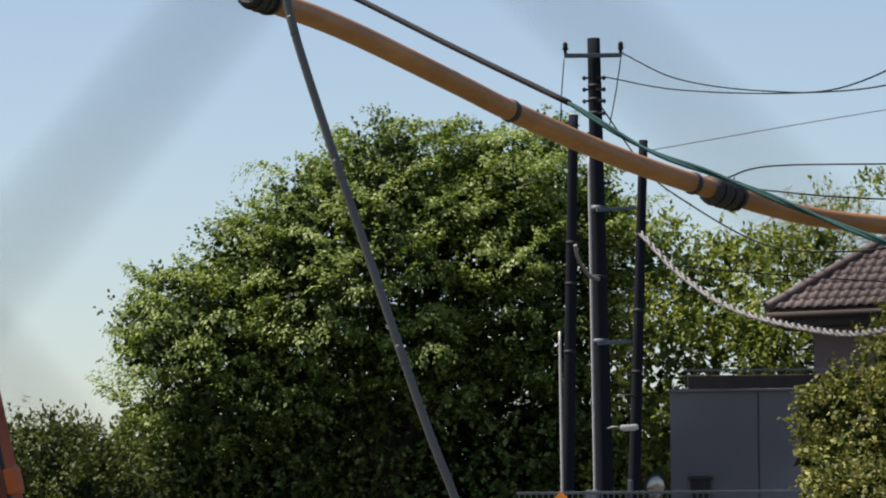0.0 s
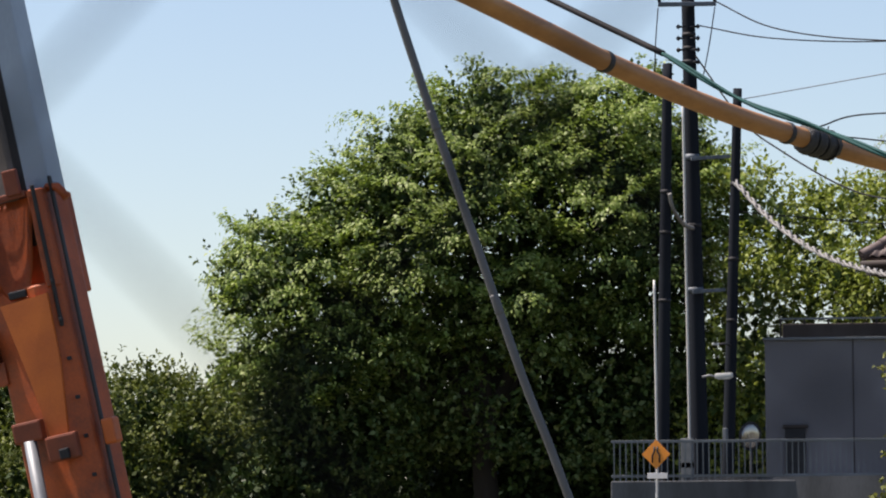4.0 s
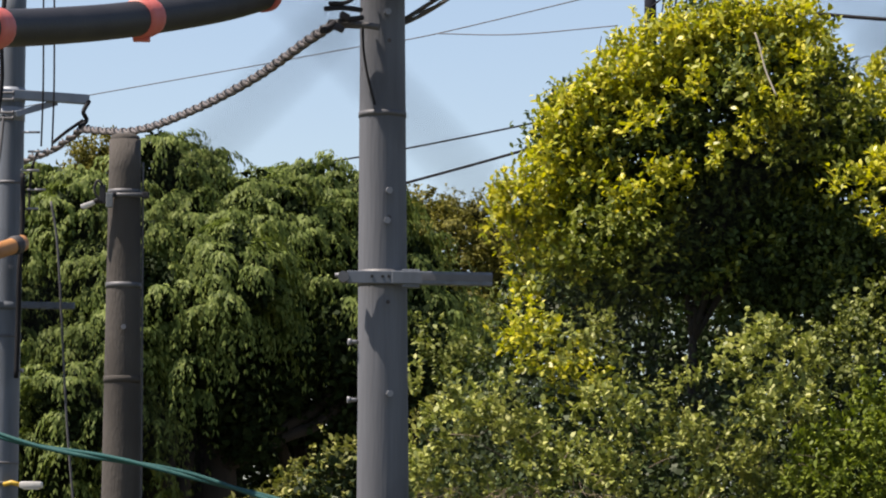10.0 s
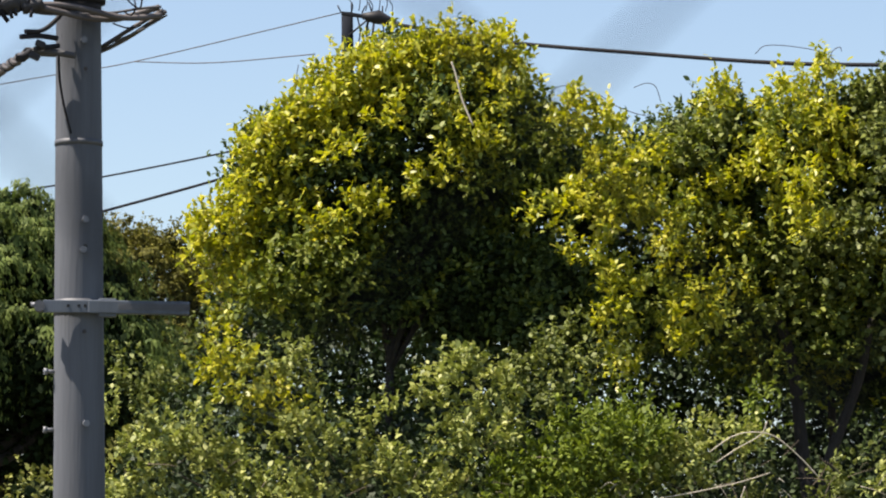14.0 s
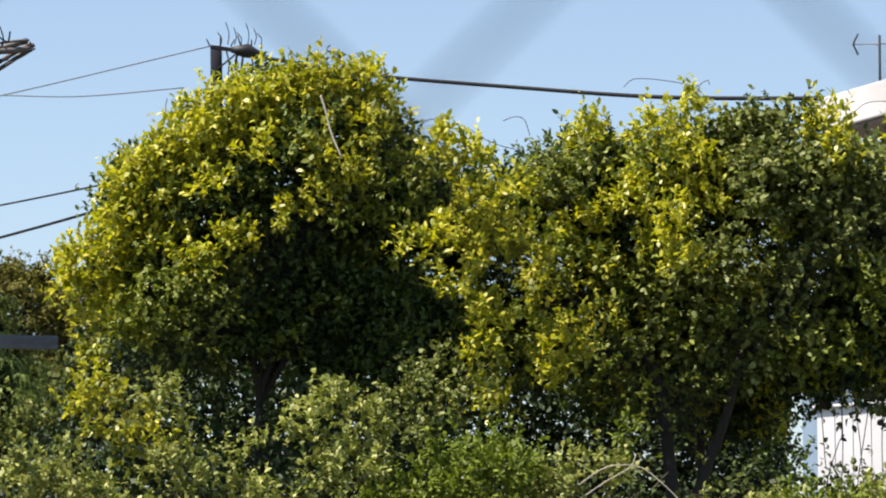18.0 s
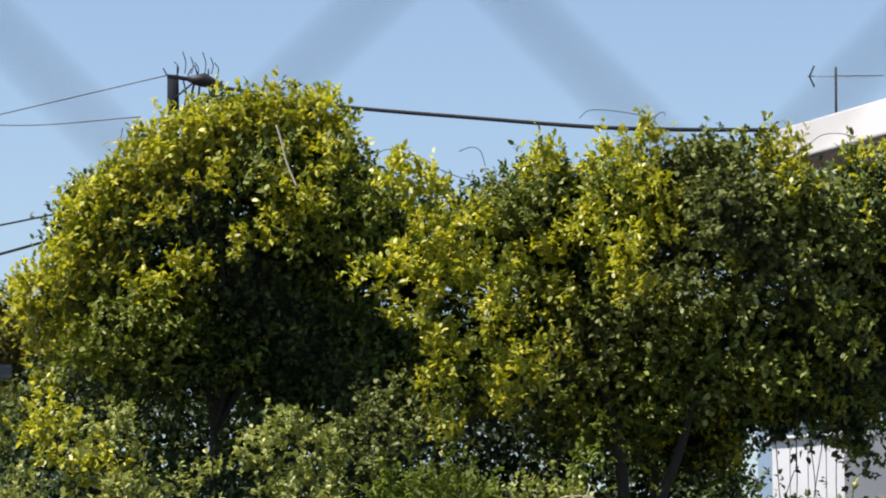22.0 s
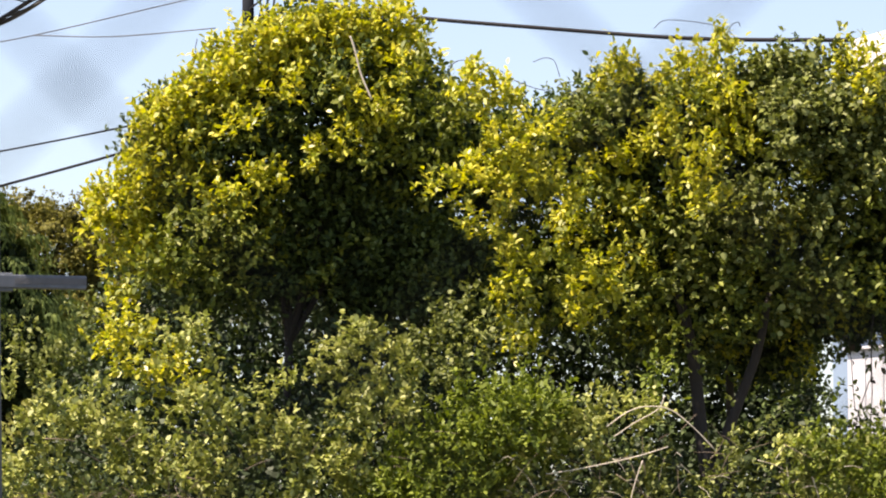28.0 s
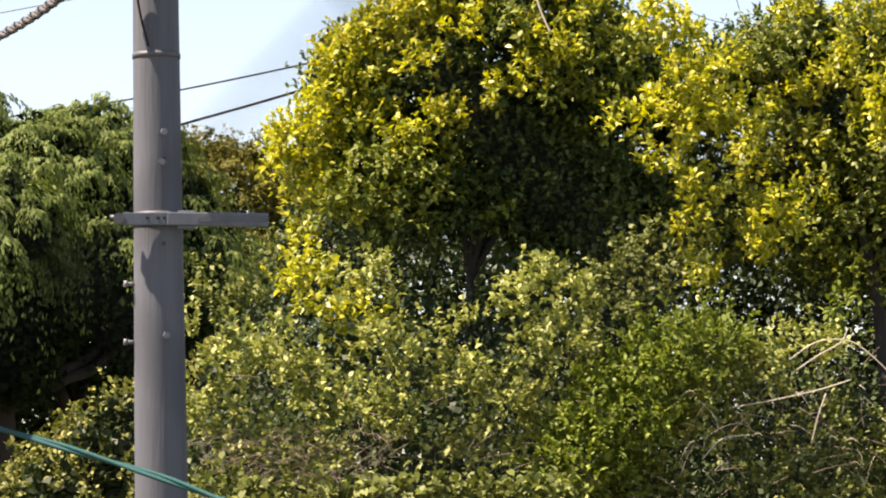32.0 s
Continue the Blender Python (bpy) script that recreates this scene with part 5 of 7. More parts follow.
privet(spot(4.5, 0, 27.6), AB, AY, AG, 81, "round privet tree with glossy yellow new leaves", 2400)
BB = clumps(27.8, 0.08, 0.9, (13.47, 4.69)) + clumps(27.8, 0.1, 0.9, (12.81, 4.73)) + clumps(27.8, 0.12, 0.9, (14.00, 4.48)) + clumps(27.8, 0.14, 0.9, (12.65, 5.06), (13.23, 5.02)) + clumps(27.8, 0.16, 0.9, (13.89, 4.85)) + clumps(28, 0.16, 0.9, (13.72, 5.26), (12.31, 4.86)) + clumps(28, 0.2, 0.9, (12.98, 5.19), (11.23, 5.03)) + clumps(28, 0.28, 0.9, (10.32, 4.87)) + clumps(28.2, 0.08, 0.9, (8.82, 8.12)) + clumps(28.2, 0.14, 0.9, (10.42, 8.36), (13.01, 8.17)) + clumps(28.2, 0.16, 0.9, (13.51, 7.87)) + clumps(28.2, 0.2, 0.9, (14.00, 7.49)) + clumps(28.2, 0.24, 0.9, (13.89, 5.59)) + clumps(28.2, 0.28, 0.9, (8.06, 6.04)) + clumps(28.2, 0.4, 0.9, (8.07, 7.37), (12.92, 7.42), (13.83, 6.83), (12.57, 5.94)) + clumps(28.2, 0.48, 0.9, (9.32, 7.45), (11.75, 7.77), (9.32, 6.04)) + clumps(28.2, 0.56, 0.9, (10.58, 7.44), (10.91, 6.03)) + clumps(28.5, 0.32, 0.9, (13.65, 6.17)) + clumps(28.6, 0.2, 0.9, (13.97, 5.01)) + clumps(28.6, 0.24, 0.9, (11.98, 5.11)) + clumps(28.6, 0.32, 0.9, (10.90, 5.03), (13.40, 5.51)) + clumps(28.8, 0.2, 0.9, (12.98, 5.02)) + clumps(28.8, 0.28, 0.9, (8.65, 5.20), (11.40, 4.45)) + clumps(28.8, 0.32, 0.9, (9.99, 5.04)) + clumps(28.3, 0.36, 0.9, (14.5, 8.05), (15.2, 7.6)) + clumps(28.3, 0.5, 0.9, (15.0, 6.6), (14.7, 5.8))
BY = clumps(26.5, 0.06, 0.9, (6.72, 6.88), (8.86, 5.01)) + clumps(26.5, 0.08, 0.9, (8.32, 7.75)) + clumps(26.5, 0.1, 0.9, (7.27, 7.04), (7.48, 6.34), (7.90, 5.92), (7.81, 5.38), (8.48, 6.92)) + clumps(26.5, 0.12, 0.9, (7.73, 7.50), (9.07, 5.50)) + clumps(26.5, 0.14, 0.9, (7.90, 6.92)) + clumps(27.3, 0.08, 0.9, (8.65, 6.38), (10.33, 7.00), (9.66, 6.58), (9.57, 5.75)) + clumps(27.3, 0.1, 0.9, (9.32, 7.21)) + clumps(27.3, 0.12, 0.9, (10.00, 7.58)) + clumps(27.4, 0.04, 0.9, (12.03, 6.16)) + clumps(27.4, 0.06, 0.9, (12.25, 7.07)) + clumps(27.4, 0.08, 0.9, (11.74, 6.37), (11.25, 7.49), (13.09, 8.14)) + clumps(27.5, 0.14, 0.9, (10.92, 8.12)) + clumps(27.6, 0.08, 0.9, (10.84, 8.99)) + clumps(27.6, 0.1, 0.9, (9.41, 8.62)) + clumps(27.6, 0.12, 0.9, (10.42, 8.58), (12.93, 8.63)) + clumps(26.5, 0.1, 0.9, (7.95, 4.66), (8.80, 5.28)) + clumps(26.8, 0.1, 0.9, (10.70, 6.72), (10.62, 7.28))
BG = clumps(27.3, 0.12, 0.9, (12.32, 5.47), (9.32, 5.07), (13.81, 5.87), (8.48, 5.74), (11.15, 4.90), (8.99, 7.82), (10.33, 8.14), (8.32, 5.24), (10.32, 4.65), (12.98, 5.39)) + clumps(27.3, 0.14, 0.9, (8.99, 6.82), (9.99, 6.40), (10.82, 5.73), (9.82, 5.40), (11.66, 5.89), (13.32, 6.38))
bush = privet(spot(11.0, 0, 28.9), BB, BY, BG, 91, "spreading privet tree overgrown with vines", 2900)
for row in (((10.8, 0.6), (10.75, 2.2), (10.95, 3.3), (11.4, 4.5), (11.6, 5.4)), ((10.8, 2.0), (10.6, 3.2), (10.45, 4.6), (10.2, 5.6))):
    part("trunk", tube(bmesh.new(), glide([spot(b_, h_, 27.6) for b_, h_ in row], 5), [0.058 - 0.0016 * k for k in range((len(row) - 1) * 5 + 1)], 9), BARK, bush)
VB = clumps(27.2, 0.1, 0.9, (10.57, 6.11)) + clumps(27.2, 0.12, 0.9, (11.83, 7.27), (11.41, 6.53), (10.99, 6.61)) + clumps(27.3, 0.1, 0.9, (12.50, 7.26), (12.24, 6.35), (11.32, 5.70), (10.40, 5.37)) + clumps(27.4, 0.1, 0.9, (13.08, 6.84), (13.33, 7.25), (12.49, 5.52)) + clumps(27.4, 0.2, 0.9, (12.09, 7.85)) + clumps(27.5, 0.1, 0.9, (11.82, 5.03)) + clumps(27.5, 0.14, 0.9, (9.33, 7.87)) + clumps(27.5, 0.16, 0.9, (12.67, 7.76)) + clumps(27.6, 0.1, 0.9, (13.82, 6.34)) + clumps(27.6, 0.16, 0.9, (13.42, 7.83)) + clumps(27.7, 0.08, 0.9, (9.83, 8.11)) + clumps(27.7, 0.1, 0.9, (8.74, 7.87)) + clumps(27.7, 0.14, 0.9, (12.43, 8.59), (11.34, 8.27), (13.83, 7.25)) + clumps(27.7, 0.16, 0.9, (11.76, 8.43))
leafy("vine", VB, 430, 6, 0.11, 0.05, 0.85, VINE_LEAF, bush, 97, "climbing vine with broad leaves", depth=(0.8, 1.04), tuft=0.08, many=5, fine=True)

# Added backing: blocks the sky and carries shade as dark leaf colour.
backing = thing("hedge", spot(8, 0, 31) - Vector((0, 0, 1.6)), "dense hedge added behind the privet trees, its shade put into the colour", "hedge")
HB = [blob(2.6 + 0.8 * k, 5.1 + 0.25 * math.sin(k * 2.1), 31.0 + 0.4 * (k % 2), 0.6, 0.5) for k in range(12)] + [blob(2.0 + 0.9 * k, 3.7, 31.0, 0.6, 0.7) for k in range(11)] + [blob(12.2, 5.05, 33, 0.5, 0.3), blob(13.1, 5.15, 33, 0.5, 0.3), blob(14.1, 5.1, 33, 0.5, 0.3), blob(11.4, 4.3, 31.2, 0.5, 0.8), blob(11.2, 2.6, 31.2, 0.5, 0.9), blob(11.85, 4.1, 33, 0.28, 0.45), blob(11.9, 3.3, 33, 0.28, 0.5), blob(11.7, 4.75, 33, 0.35, 0.3), blob(11.9, 2.4, 33, 0.3, 0.6), blob(12.12, 4.0, 39, 0.2, 0.5), blob(12.12, 3.2, 39, 0.22, 0.6), blob(12.0, 4.7, 39, 0.25, 0.3)] + [blob(1.4 + 1.2 * k, 1.9, 30.5, 0.8, 1.0) for k in range(11)]
core("inner_leaves", HB, 95000, 0.062, SHADED_LEAF, backing, 121, 0.3, 0.95)
leafy("leaves", HB[:4] + HB[5:8] + HB[10:19] + HB[21:], 900, 5, 0.12, 0.055, 0.6, PRIVET_LEAF, backing, 123, tuft=0.13, many=6)
# Added to close sky gaps; dark leaves stand in for shade under conifers.
under = thing("hedge", spot(-2.5, 0, 48.5) - Vector((0, 0, 1.6)), "undergrowth added behind the weeping conifers, its shade put into the colour", "hedge")
UB = [blob(-6.0 + 1.0 * k, 2.6 + 0.3 * math.sin(k * 1.9), 48.5, 1.0, 1.5) for k in range(8)] + [blob(-6.0 + 1.3 * k, 0.6, 48.5, 1.2, 1.3) for k in range(6)]
core("inner_leaves", UB, 20000, 0.16, SHADED_LEAF, under, 141, 0.3, 0.95)
leafy("leaves", UB, 500, 5, 0.15, 0.1, 0.6, GREEN_LEAF, under, 143, tuft=0.15, many=6)
low_shrub = thing("shrub", spot(-1.2, 0, 40.5) - Vector((0, 0, 1.6)), "low yellow-green shrub in front of the conifer boughs", "shrub")
LS = lobed([blob(-3.2, 0.5, 40.6, 0.7, 0.7), blob(-2.5, 0.8, 40.4, 0.7, 0.75), blob(-1.8, 1.2, 40.4, 0.65, 0.75), blob(-1.1, 1.6, 40.5, 0.6, 0.7), blob(-0.5, 1.9, 40.6, 0.55, 0.7), blob(0.2, 1.9, 40.6, 0.5, 0.7), blob(-1.4, 0.3, 40.2, 1.2, 0.6), blob(1.0, 2.6, 41.5, 0.45, 0.8)], 34, 0.14, 0.26, 151)
core("inner_leaves", LS, 5000, 0.12, SHADED_LEAF, low_shrub, 152)
leafy("leaves", LS, 360, 6, 0.15, 0.075, 0.6, IVY_LEAF, low_shrub, 153, gap=0.55, tuft=0.12, many=7, fine=True)
# Backing row whose dark leaves stand in for shade under the tree.
far_hedge = thing("hedge", spot(-18, 0, 86) - Vector((0, 0, 1.6)), "dense undergrowth behind a large tree, shade put into its colour", "hedge")
FB = [blob(-23.0 + 1.5 * k, 1.3 + 0.3 * math.sin(k * 1.7), 86, 1.7, 2.0) for k in range(8)]
core("inner_leaves", FB, 14000, 0.3, CHERRY_SHADE, far_hedge, 131, 0.3, 1.0)

SB = [blob(1.6, 2.95, 26.55, 0.6, 0.5), blob(3, 3.25, 26.55, 0.62, 0.5), blob(4.6, 3.45, 26.55, 0.65, 0.5), blob(6, 4.05, 26.85, 0.65, 0.55), blob(7, 4.25, 27.15, 0.4, 0.45), blob(7.6, 2.35, 26.55, 0.6, 0.5), blob(9, 2.15, 26.55, 0.7, 0.45), blob(10.6, 1.95, 26.55, 0.6, 0.45), blob(12, 1.95, 26.55, 0.6, 0.4), blob(13.4, 1.65, 26.55, 0.6, 0.4), blob(1.2, 1.65, 25.95, 0.6, 0.6),
      blob(2.9, 1.85, 25.55, 0.75, 0.6), blob(4.6, 1.95, 25.55, 0.75, 0.65), blob(6.4, 1.85, 25.55, 0.75, 0.6), blob(8.2, 0.95, 25.55, 0.75, 0.6), blob(10, 0.85, 25.55, 0.75, 0.6), blob(11.8, 0.85, 25.55, 0.75, 0.6), blob(13.6, 0.75, 25.55, 0.75, 0.6), blob(3.2, 0.4, 25.35, 1.2, 0.7), blob(7, 0.4, 25.35, 1.4, 0.7), blob(11, 0.4, 25.35, 1.4, 0.7)]
thicket = thing("thicket", spot(6, 0, 26) - Vector((0, 0, 1.6)), "tangled green thicket with dry stems under the trees", "shrub")
SB = lobed([(c_ + Vector((0.07, 0.65, 0)), s_) for c_, s_ in SB], 110, 0.16, 0.34, 106)
core("inner_leaves", SB, 34000, 0.06, SHADED_LEAF, thicket, 105)
leafy("leaves", SB, 110, 7, 0.14, 0.045, 0.7, PRIVET_LEAF, thicket, 101, gap=0.4, tuft=0.12, many=8, fine=True, rough=0.15, up=0.6)
# Mounds of leaves with dark hollows between them: bearing, height, half width.
MOUNDS = ((1.55, 3.3, 0.42), (0.7, 3.6, 0.3), (0.75, 2.5, 0.35), (2.35, 2.75, 0.3), (3.54, 3.5, 0.32), (3.05, 4.45, 0.25), (3.05, 2.5, 0.34), (4.25, 3.0, 0.24), (4.4, 2.0, 0.3), (5.7, 4.3, 0.3), (5.8, 3.45, 0.3), (4.75, 3.95, 0.2), (5.2, 2.75, 0.24), (5.9, 2.2, 0.26),
          (8.75, 3.0, 0.2), (7.9, 2.2, 0.3), (9.25, 3.35, 0.18), (11.95, 2.65, 0.22), (12.5, 2.25, 0.26), (13.7, 2.75, 0.24), (1.7, 1.8, 0.36))
DULL = ((7.0, 4.75, 0.32), (6.6, 4.1, 0.25), (1.3, 4.65, 0.25), (0.8, 4.3, 0.2), (9.7, 2.45, 0.26), (8.9, 1.9, 0.28), (10.9, 2.3, 0.28), (11.35, 3.0, 0.18), (13.4, 2.0, 0.3), (14.6, 2.6, 0.3), (6.9, 1.5, 0.3), (10.0, 1.5, 0.34), (11.6, 1.6, 0.3))
SC = lobed([blob(b_, h_, 25.0, r_ * 0.72, r_ * 0.56) for b_, h_, r_ in MOUNDS], 120, 0.07, 0.15, 103, shrink=0.85)
bunches("light_leaves", SC, 0.115, 8, 0.042, 7, 0.11, 0.05, 0.62, SHRUB_LEAF, thicket, 107, "yellow-green leaves on mounded shoots", up=0.9, keep=0.68, low=-0.2, rough=0.25, loose=0.5, sway=0.25)
dull = lobed([blob(b_, h_, 26.0 if h_ > 4 else 25.2, r_ * 0.8, r_ * 0.7) for b_, h_, r_ in DULL], 50, 0.07, 0.14, 104)
bunches("dull_leaves", dull, 0.13, 9, 0.05, 7, 0.12, 0.042, 0.66, VINE_LEAF, thicket, 108, "dull green leaves under the trees", up=0.7, keep=0.8)
leafy("long_shoot", SC, 70, 12, 0.26, 0.04, 0.6, SHRUB_LEAF, thicket, 109, "long leafy shoots", up=1.6, gap=0.9, depth=(0.9, 1.04), fine=True)
GB = lobed([blob(b_, h_, 24.9, r_, r_ * 0.8) for b_, h_, r_ in ((6.7, 2.6, 0.32), (7.86, 3.4, 0.25), (7.2, 3.1, 0.22), (6.3, 1.8, 0.28), (12.65, 2.6, 0.2), (13.1, 2.5, 0.18))], 30, 0.07, 0.14, 112)
bunches("fresh_leaves", GB + clumps(25.4, 0.05, 1.6, (10.06, 4.1), (9.96, 3.85), (9.85, 3.6)), 0.11, 8, 0.05, 8, 0.15, 0.05, 0.48, GREEN_LEAF, thicket, 111, "fresh green low shrub leaves", depth=(0.6, 1.06), rough=0.2)
YB = clumps(25.8, 0.13, 0.8, (2.12, 4.75), (2.55, 4.3), (2.85, 4.05)) + clumps(25.8, 0.08, 0.9, (2.2, 4.35), (1.95, 4.5))
bunches("yellow_leaves", YB, 0.11, 6, 0.04, 7, 0.12, 0.052, 0.55, YELLOW_LEAF, thicket, 113, "yellow young leaves")


# ---- roof tiles ----
def tile_mesh(wide, long_):
    """A double-rolled roof tile with a thick lower edge, lying along y, its face up."""
    bm = bmesh.new()
    n = 8
    tops, lows = [], []
    for k in range(n + 1):
        x = wide * (k / n - 0.5)
        z = 0.021 * math.sin(2 * math.pi * k / n + 0.6) + 0.024
        tops.append((bm.verts.new((x, 0, z + 0.013)), bm.verts.new((x, long_, z))))
        lows.append(bm.verts.new((x, 0, z - 0.008)))
    for k in range(n):
        f = bm.faces.new((tops[k][0], tops[k + 1][0], tops[k + 1][1], tops[k][1]))
        f.smooth = True
        bm.faces.new((lows[k], lows[k + 1], tops[k + 1][0], tops[k][0]))
    return as_mesh("roof_tile", bm, ROOF_TILE)


def tile_face(a, c, peak_a, peak_b, limit, seed):
    """Tiles on the sloping face over the eave a-c, between the hips to peak_a and peak_b."""
    x = (c - a).normalized()
    n = x.cross(peak_a - a).normalized()
    if n.z < 0:
        n = -n
    up = n.cross(x)
    turn = Matrix((x, up, n)).transposed().to_4x4()
    rise = (peak_a - a).dot(up)
    wide, step = 0.2, 0.265
    mesh = tile_mesh(wide * 0.985, step * 1.12)
    lp, rp = (peak_a - a).dot(x), (peak_b - a).dot(x)
    width = (c - a).length
    rnd = random.Random(seed)
    spots = []
    for row in range(int(rise / step) + 1):
        v = row * step
        f = (v + step * 0.5) / rise
        if f > 1:
            break
        x0, x1 = lp * f, width + (rp - width) * f
        k = math.floor(x0 / wide)
        while k * wide < x1:
            u = (k + 0.5) * wide
            if x0 - 0.06 < u < x1 + 0.06:
                spots.append((u, v))
            k += 1
    return spots, mesh, turn, x, up, n, a, rnd


def lay_tiles(a, c, peak_a, peak_b, limit, seed, parent):
    spots, mesh, turn, x, up, n, origin, rnd = tile_face(a, c, peak_a, peak_b, limit, seed)
    spots.sort(key=lambda q: abs(q[0] - limit[0]))
    for k, (u, v) in enumerate(spots[:limit[1]]):
        ob = new("roof_tile", mesh)
        ob.parent = parent
        ob.matrix_basis = Matrix.Translation(origin + x * u + up * v + n * (0.02 + rnd.uniform(-0.004, 0.004))) @ turn @ pose(0, 0, 0, rnd.uniform(-1, 1), 0, rnd.uniform(-0.6, 0.6))
    rest = spots[limit[1]:]
    if rest:
        bm = bmesh.new()
        for u, v in rest:
            m = Matrix.Translation(origin + x * u + up * v + n * 0.02) @ turn
            old = set(bm.verts)
            bm.from_mesh(mesh)
            bmesh.ops.transform(bm, matrix=m, verts=[w for w in bm.verts if w not in old])
        part("roof_tiles", bm, ROOF_TILE, parent, kind="stuff")


def ridge_caps(p, q, parent):
    way = q - p
    count = int(way.length / 0.42)
    bm = tube(bmesh.new(), [Vector((0, 0, 0)), Vector((0, 0, 0.2)), Vector((0, 0, 0.42)), Vector((0, 0, 0.46))], [0.115, 0.11, 0.105, 0.1], 10)
    mesh = as_mesh("ridge_tile", bm, ROOF_TILE)
    turn = way.to_track_quat("Z", "Y").to_matrix().to_4x4()
    for k in range(count):
        ob = new("ridge_tile", mesh)
        ob.parent = parent
        ob.matrix_basis = Matrix.Translation(p + way * (k / count) + Vector((0, 0, 0.05))) @ turn


ridge_caps(L, top, roof)
ridge_caps(R, top, roof)
ridge_caps(top, top2, roof)
ridge_caps(BR, top2, roof)
gutter = [L + Vector((0, -0.05, -0.1)), R + Vector((0, -0.05, -0.1))]
part("gutter", tube(bmesh.new(), gutter, 0.06, 10), SOFFIT, house)
slope = (across * 3.77 - Vector((0, 0, 2.94))).normalized()
q = top + away * 3.4 + slope * 0.9 + Vector((0, 0, 0.1))
tilted = Matrix((slope, away, slope.cross(away))).transposed()
skylight = part("skylight", box(bmesh.new(), q, (0.75, 0.8, 0.16), tilted, 0.02), SOFFIT, roof, "dark roof window")
part("flashing", box(bmesh.new(), q + away * 0.5 + slope * 0.1, (0.7, 0.22, 0.1), tilted, 0.01), WHITE_PAINT, skylight, "pale metal flashing")

# ---- block details ----
blk = Matrix((along_x, back, Vector((0, 0, 1)))).transposed()
e = B0 + along_x * 0.5
# No recess: a black slab paints the darkness inside the doorway.
part("opening", box(bmesh.new(), Vector((e.x, e.y, zb + 0.44)) - back * 0.01, (0.34, 0.08, 0.82), blk, 0.01), RUBBER, block, "narrow dark doorway")
part("lintel", box(bmesh.new(), Vector((e.x, e.y, zb + 0.87)) - back * 0.03, (0.42, 0.1, 0.06), blk, 0.01), SOFFIT, block)
for f in (0.44,):
    e = B0.lerp(B1, f)
    part("panel_joint", box(bmesh.new(), Vector((e.x, e.y, (B0.z + zb) / 2)) - back * 0.004, (0.014, 0.02, B0.z - zb), blk), SOFFIT, block)
e = (B0 + B1) / 2
part("coping", box(bmesh.new(), Vector((e.x, e.y, B0.z + 0.02)) + back * 2.48, ((B1 - B0).length + 0.06, 5.06, 0.045), blk, 0.01), WHITE_RAIL, block)
for k in range(7):
    e = B0.lerp(B1, 0.08 + 0.12 * k)
    part("rail_post", box(bmesh.new(), Vector((e.x, e.y, B0.z + 0.2)) + back * 0.15, (0.03, 0.03, 0.34), blk), SOFFIT, block)
part("rail", box(bmesh.new(), Vector(((B0.x + B1.x) / 2, (B0.y + B1.y) / 2, B0.z + 0.37)) + back * 0.15 + along_x * 0.12, ((B1 - B0).length - 0.3, 0.04, 0.03), blk), WHITE_RAIL, block)

# ---- street things by the far poles ----
foot = spot(-15.72, 0, 62.0)
sign = thing("road_sign", Vector((foot.x, foot.y, 0)), "orange diamond road-work sign on a white post", "road sign")
c = spot(-15.74, 1.34, 62.0)
part("post", tube(bmesh.new(), [Vector((c.x, c.y + 0.04, 0)), Vector((c.x, c.y + 0.04, c.z + 0.1))], 0.03, 10), WHITE_RAIL, sign)
plate = part("plate", box(bmesh.new(), c, (0.33, 0.02, 0.33), Matrix.Rotation(radians(45), 3, "Y"), 0.004), SIGN_ORANGE, sign)
for s in (-1, 1):
    bm = bmesh.new()
    tube(bm, [c + Vector((s * 0.06, -0.014, -0.13)), c + Vector((s * 0.06, -0.014, -0.02)), c + Vector((s * 0.025, -0.014, 0.05)), c + Vector((s * 0.025, -0.014, 0.12))], 0.014, 6)
    part("arrow_mark", bm, RUBBER, plate)
part("small_plate", box(bmesh.new(), c + Vector((0.02, 0, -0.34)), (0.33, 0.02, 0.09), None, 0.004), WHITE_PAINT, sign)

foot = spot(-14.37, 0, 64.0)
mirror = thing("traffic_mirror", Vector((foot.x, foot.y, 0)), "round convex traffic mirror with a weathered rim", "mirror")
c = spot(-14.37, 1.6, 64.0)
MIRROR = material("mirror face", (0.45, 0.42, 0.38), 0.2, 0.9, mottle=0.5, bump=0)
part("pole", tube(bmesh.new(), [Vector((c.x, c.y + 0.12, 0)), Vector((c.x, c.y + 0.12, c.z))], 0.03, 10), DARK_IRON, mirror)
face = Vector((1.5, -1, -0.15)).normalized()
rim = part("rim", tube(bmesh.new(), [c + face * -0.06, c + face * 0.0, c + face * 0.03], [0.12, 0.23, 0.24], 24), DARK_IRON, mirror)
part("glass", tube(bmesh.new(), [c + face * 0.028, c + face * 0.05, c + face * 0.06], [0.215, 0.17, 0.06], 24), MIRROR, rim)


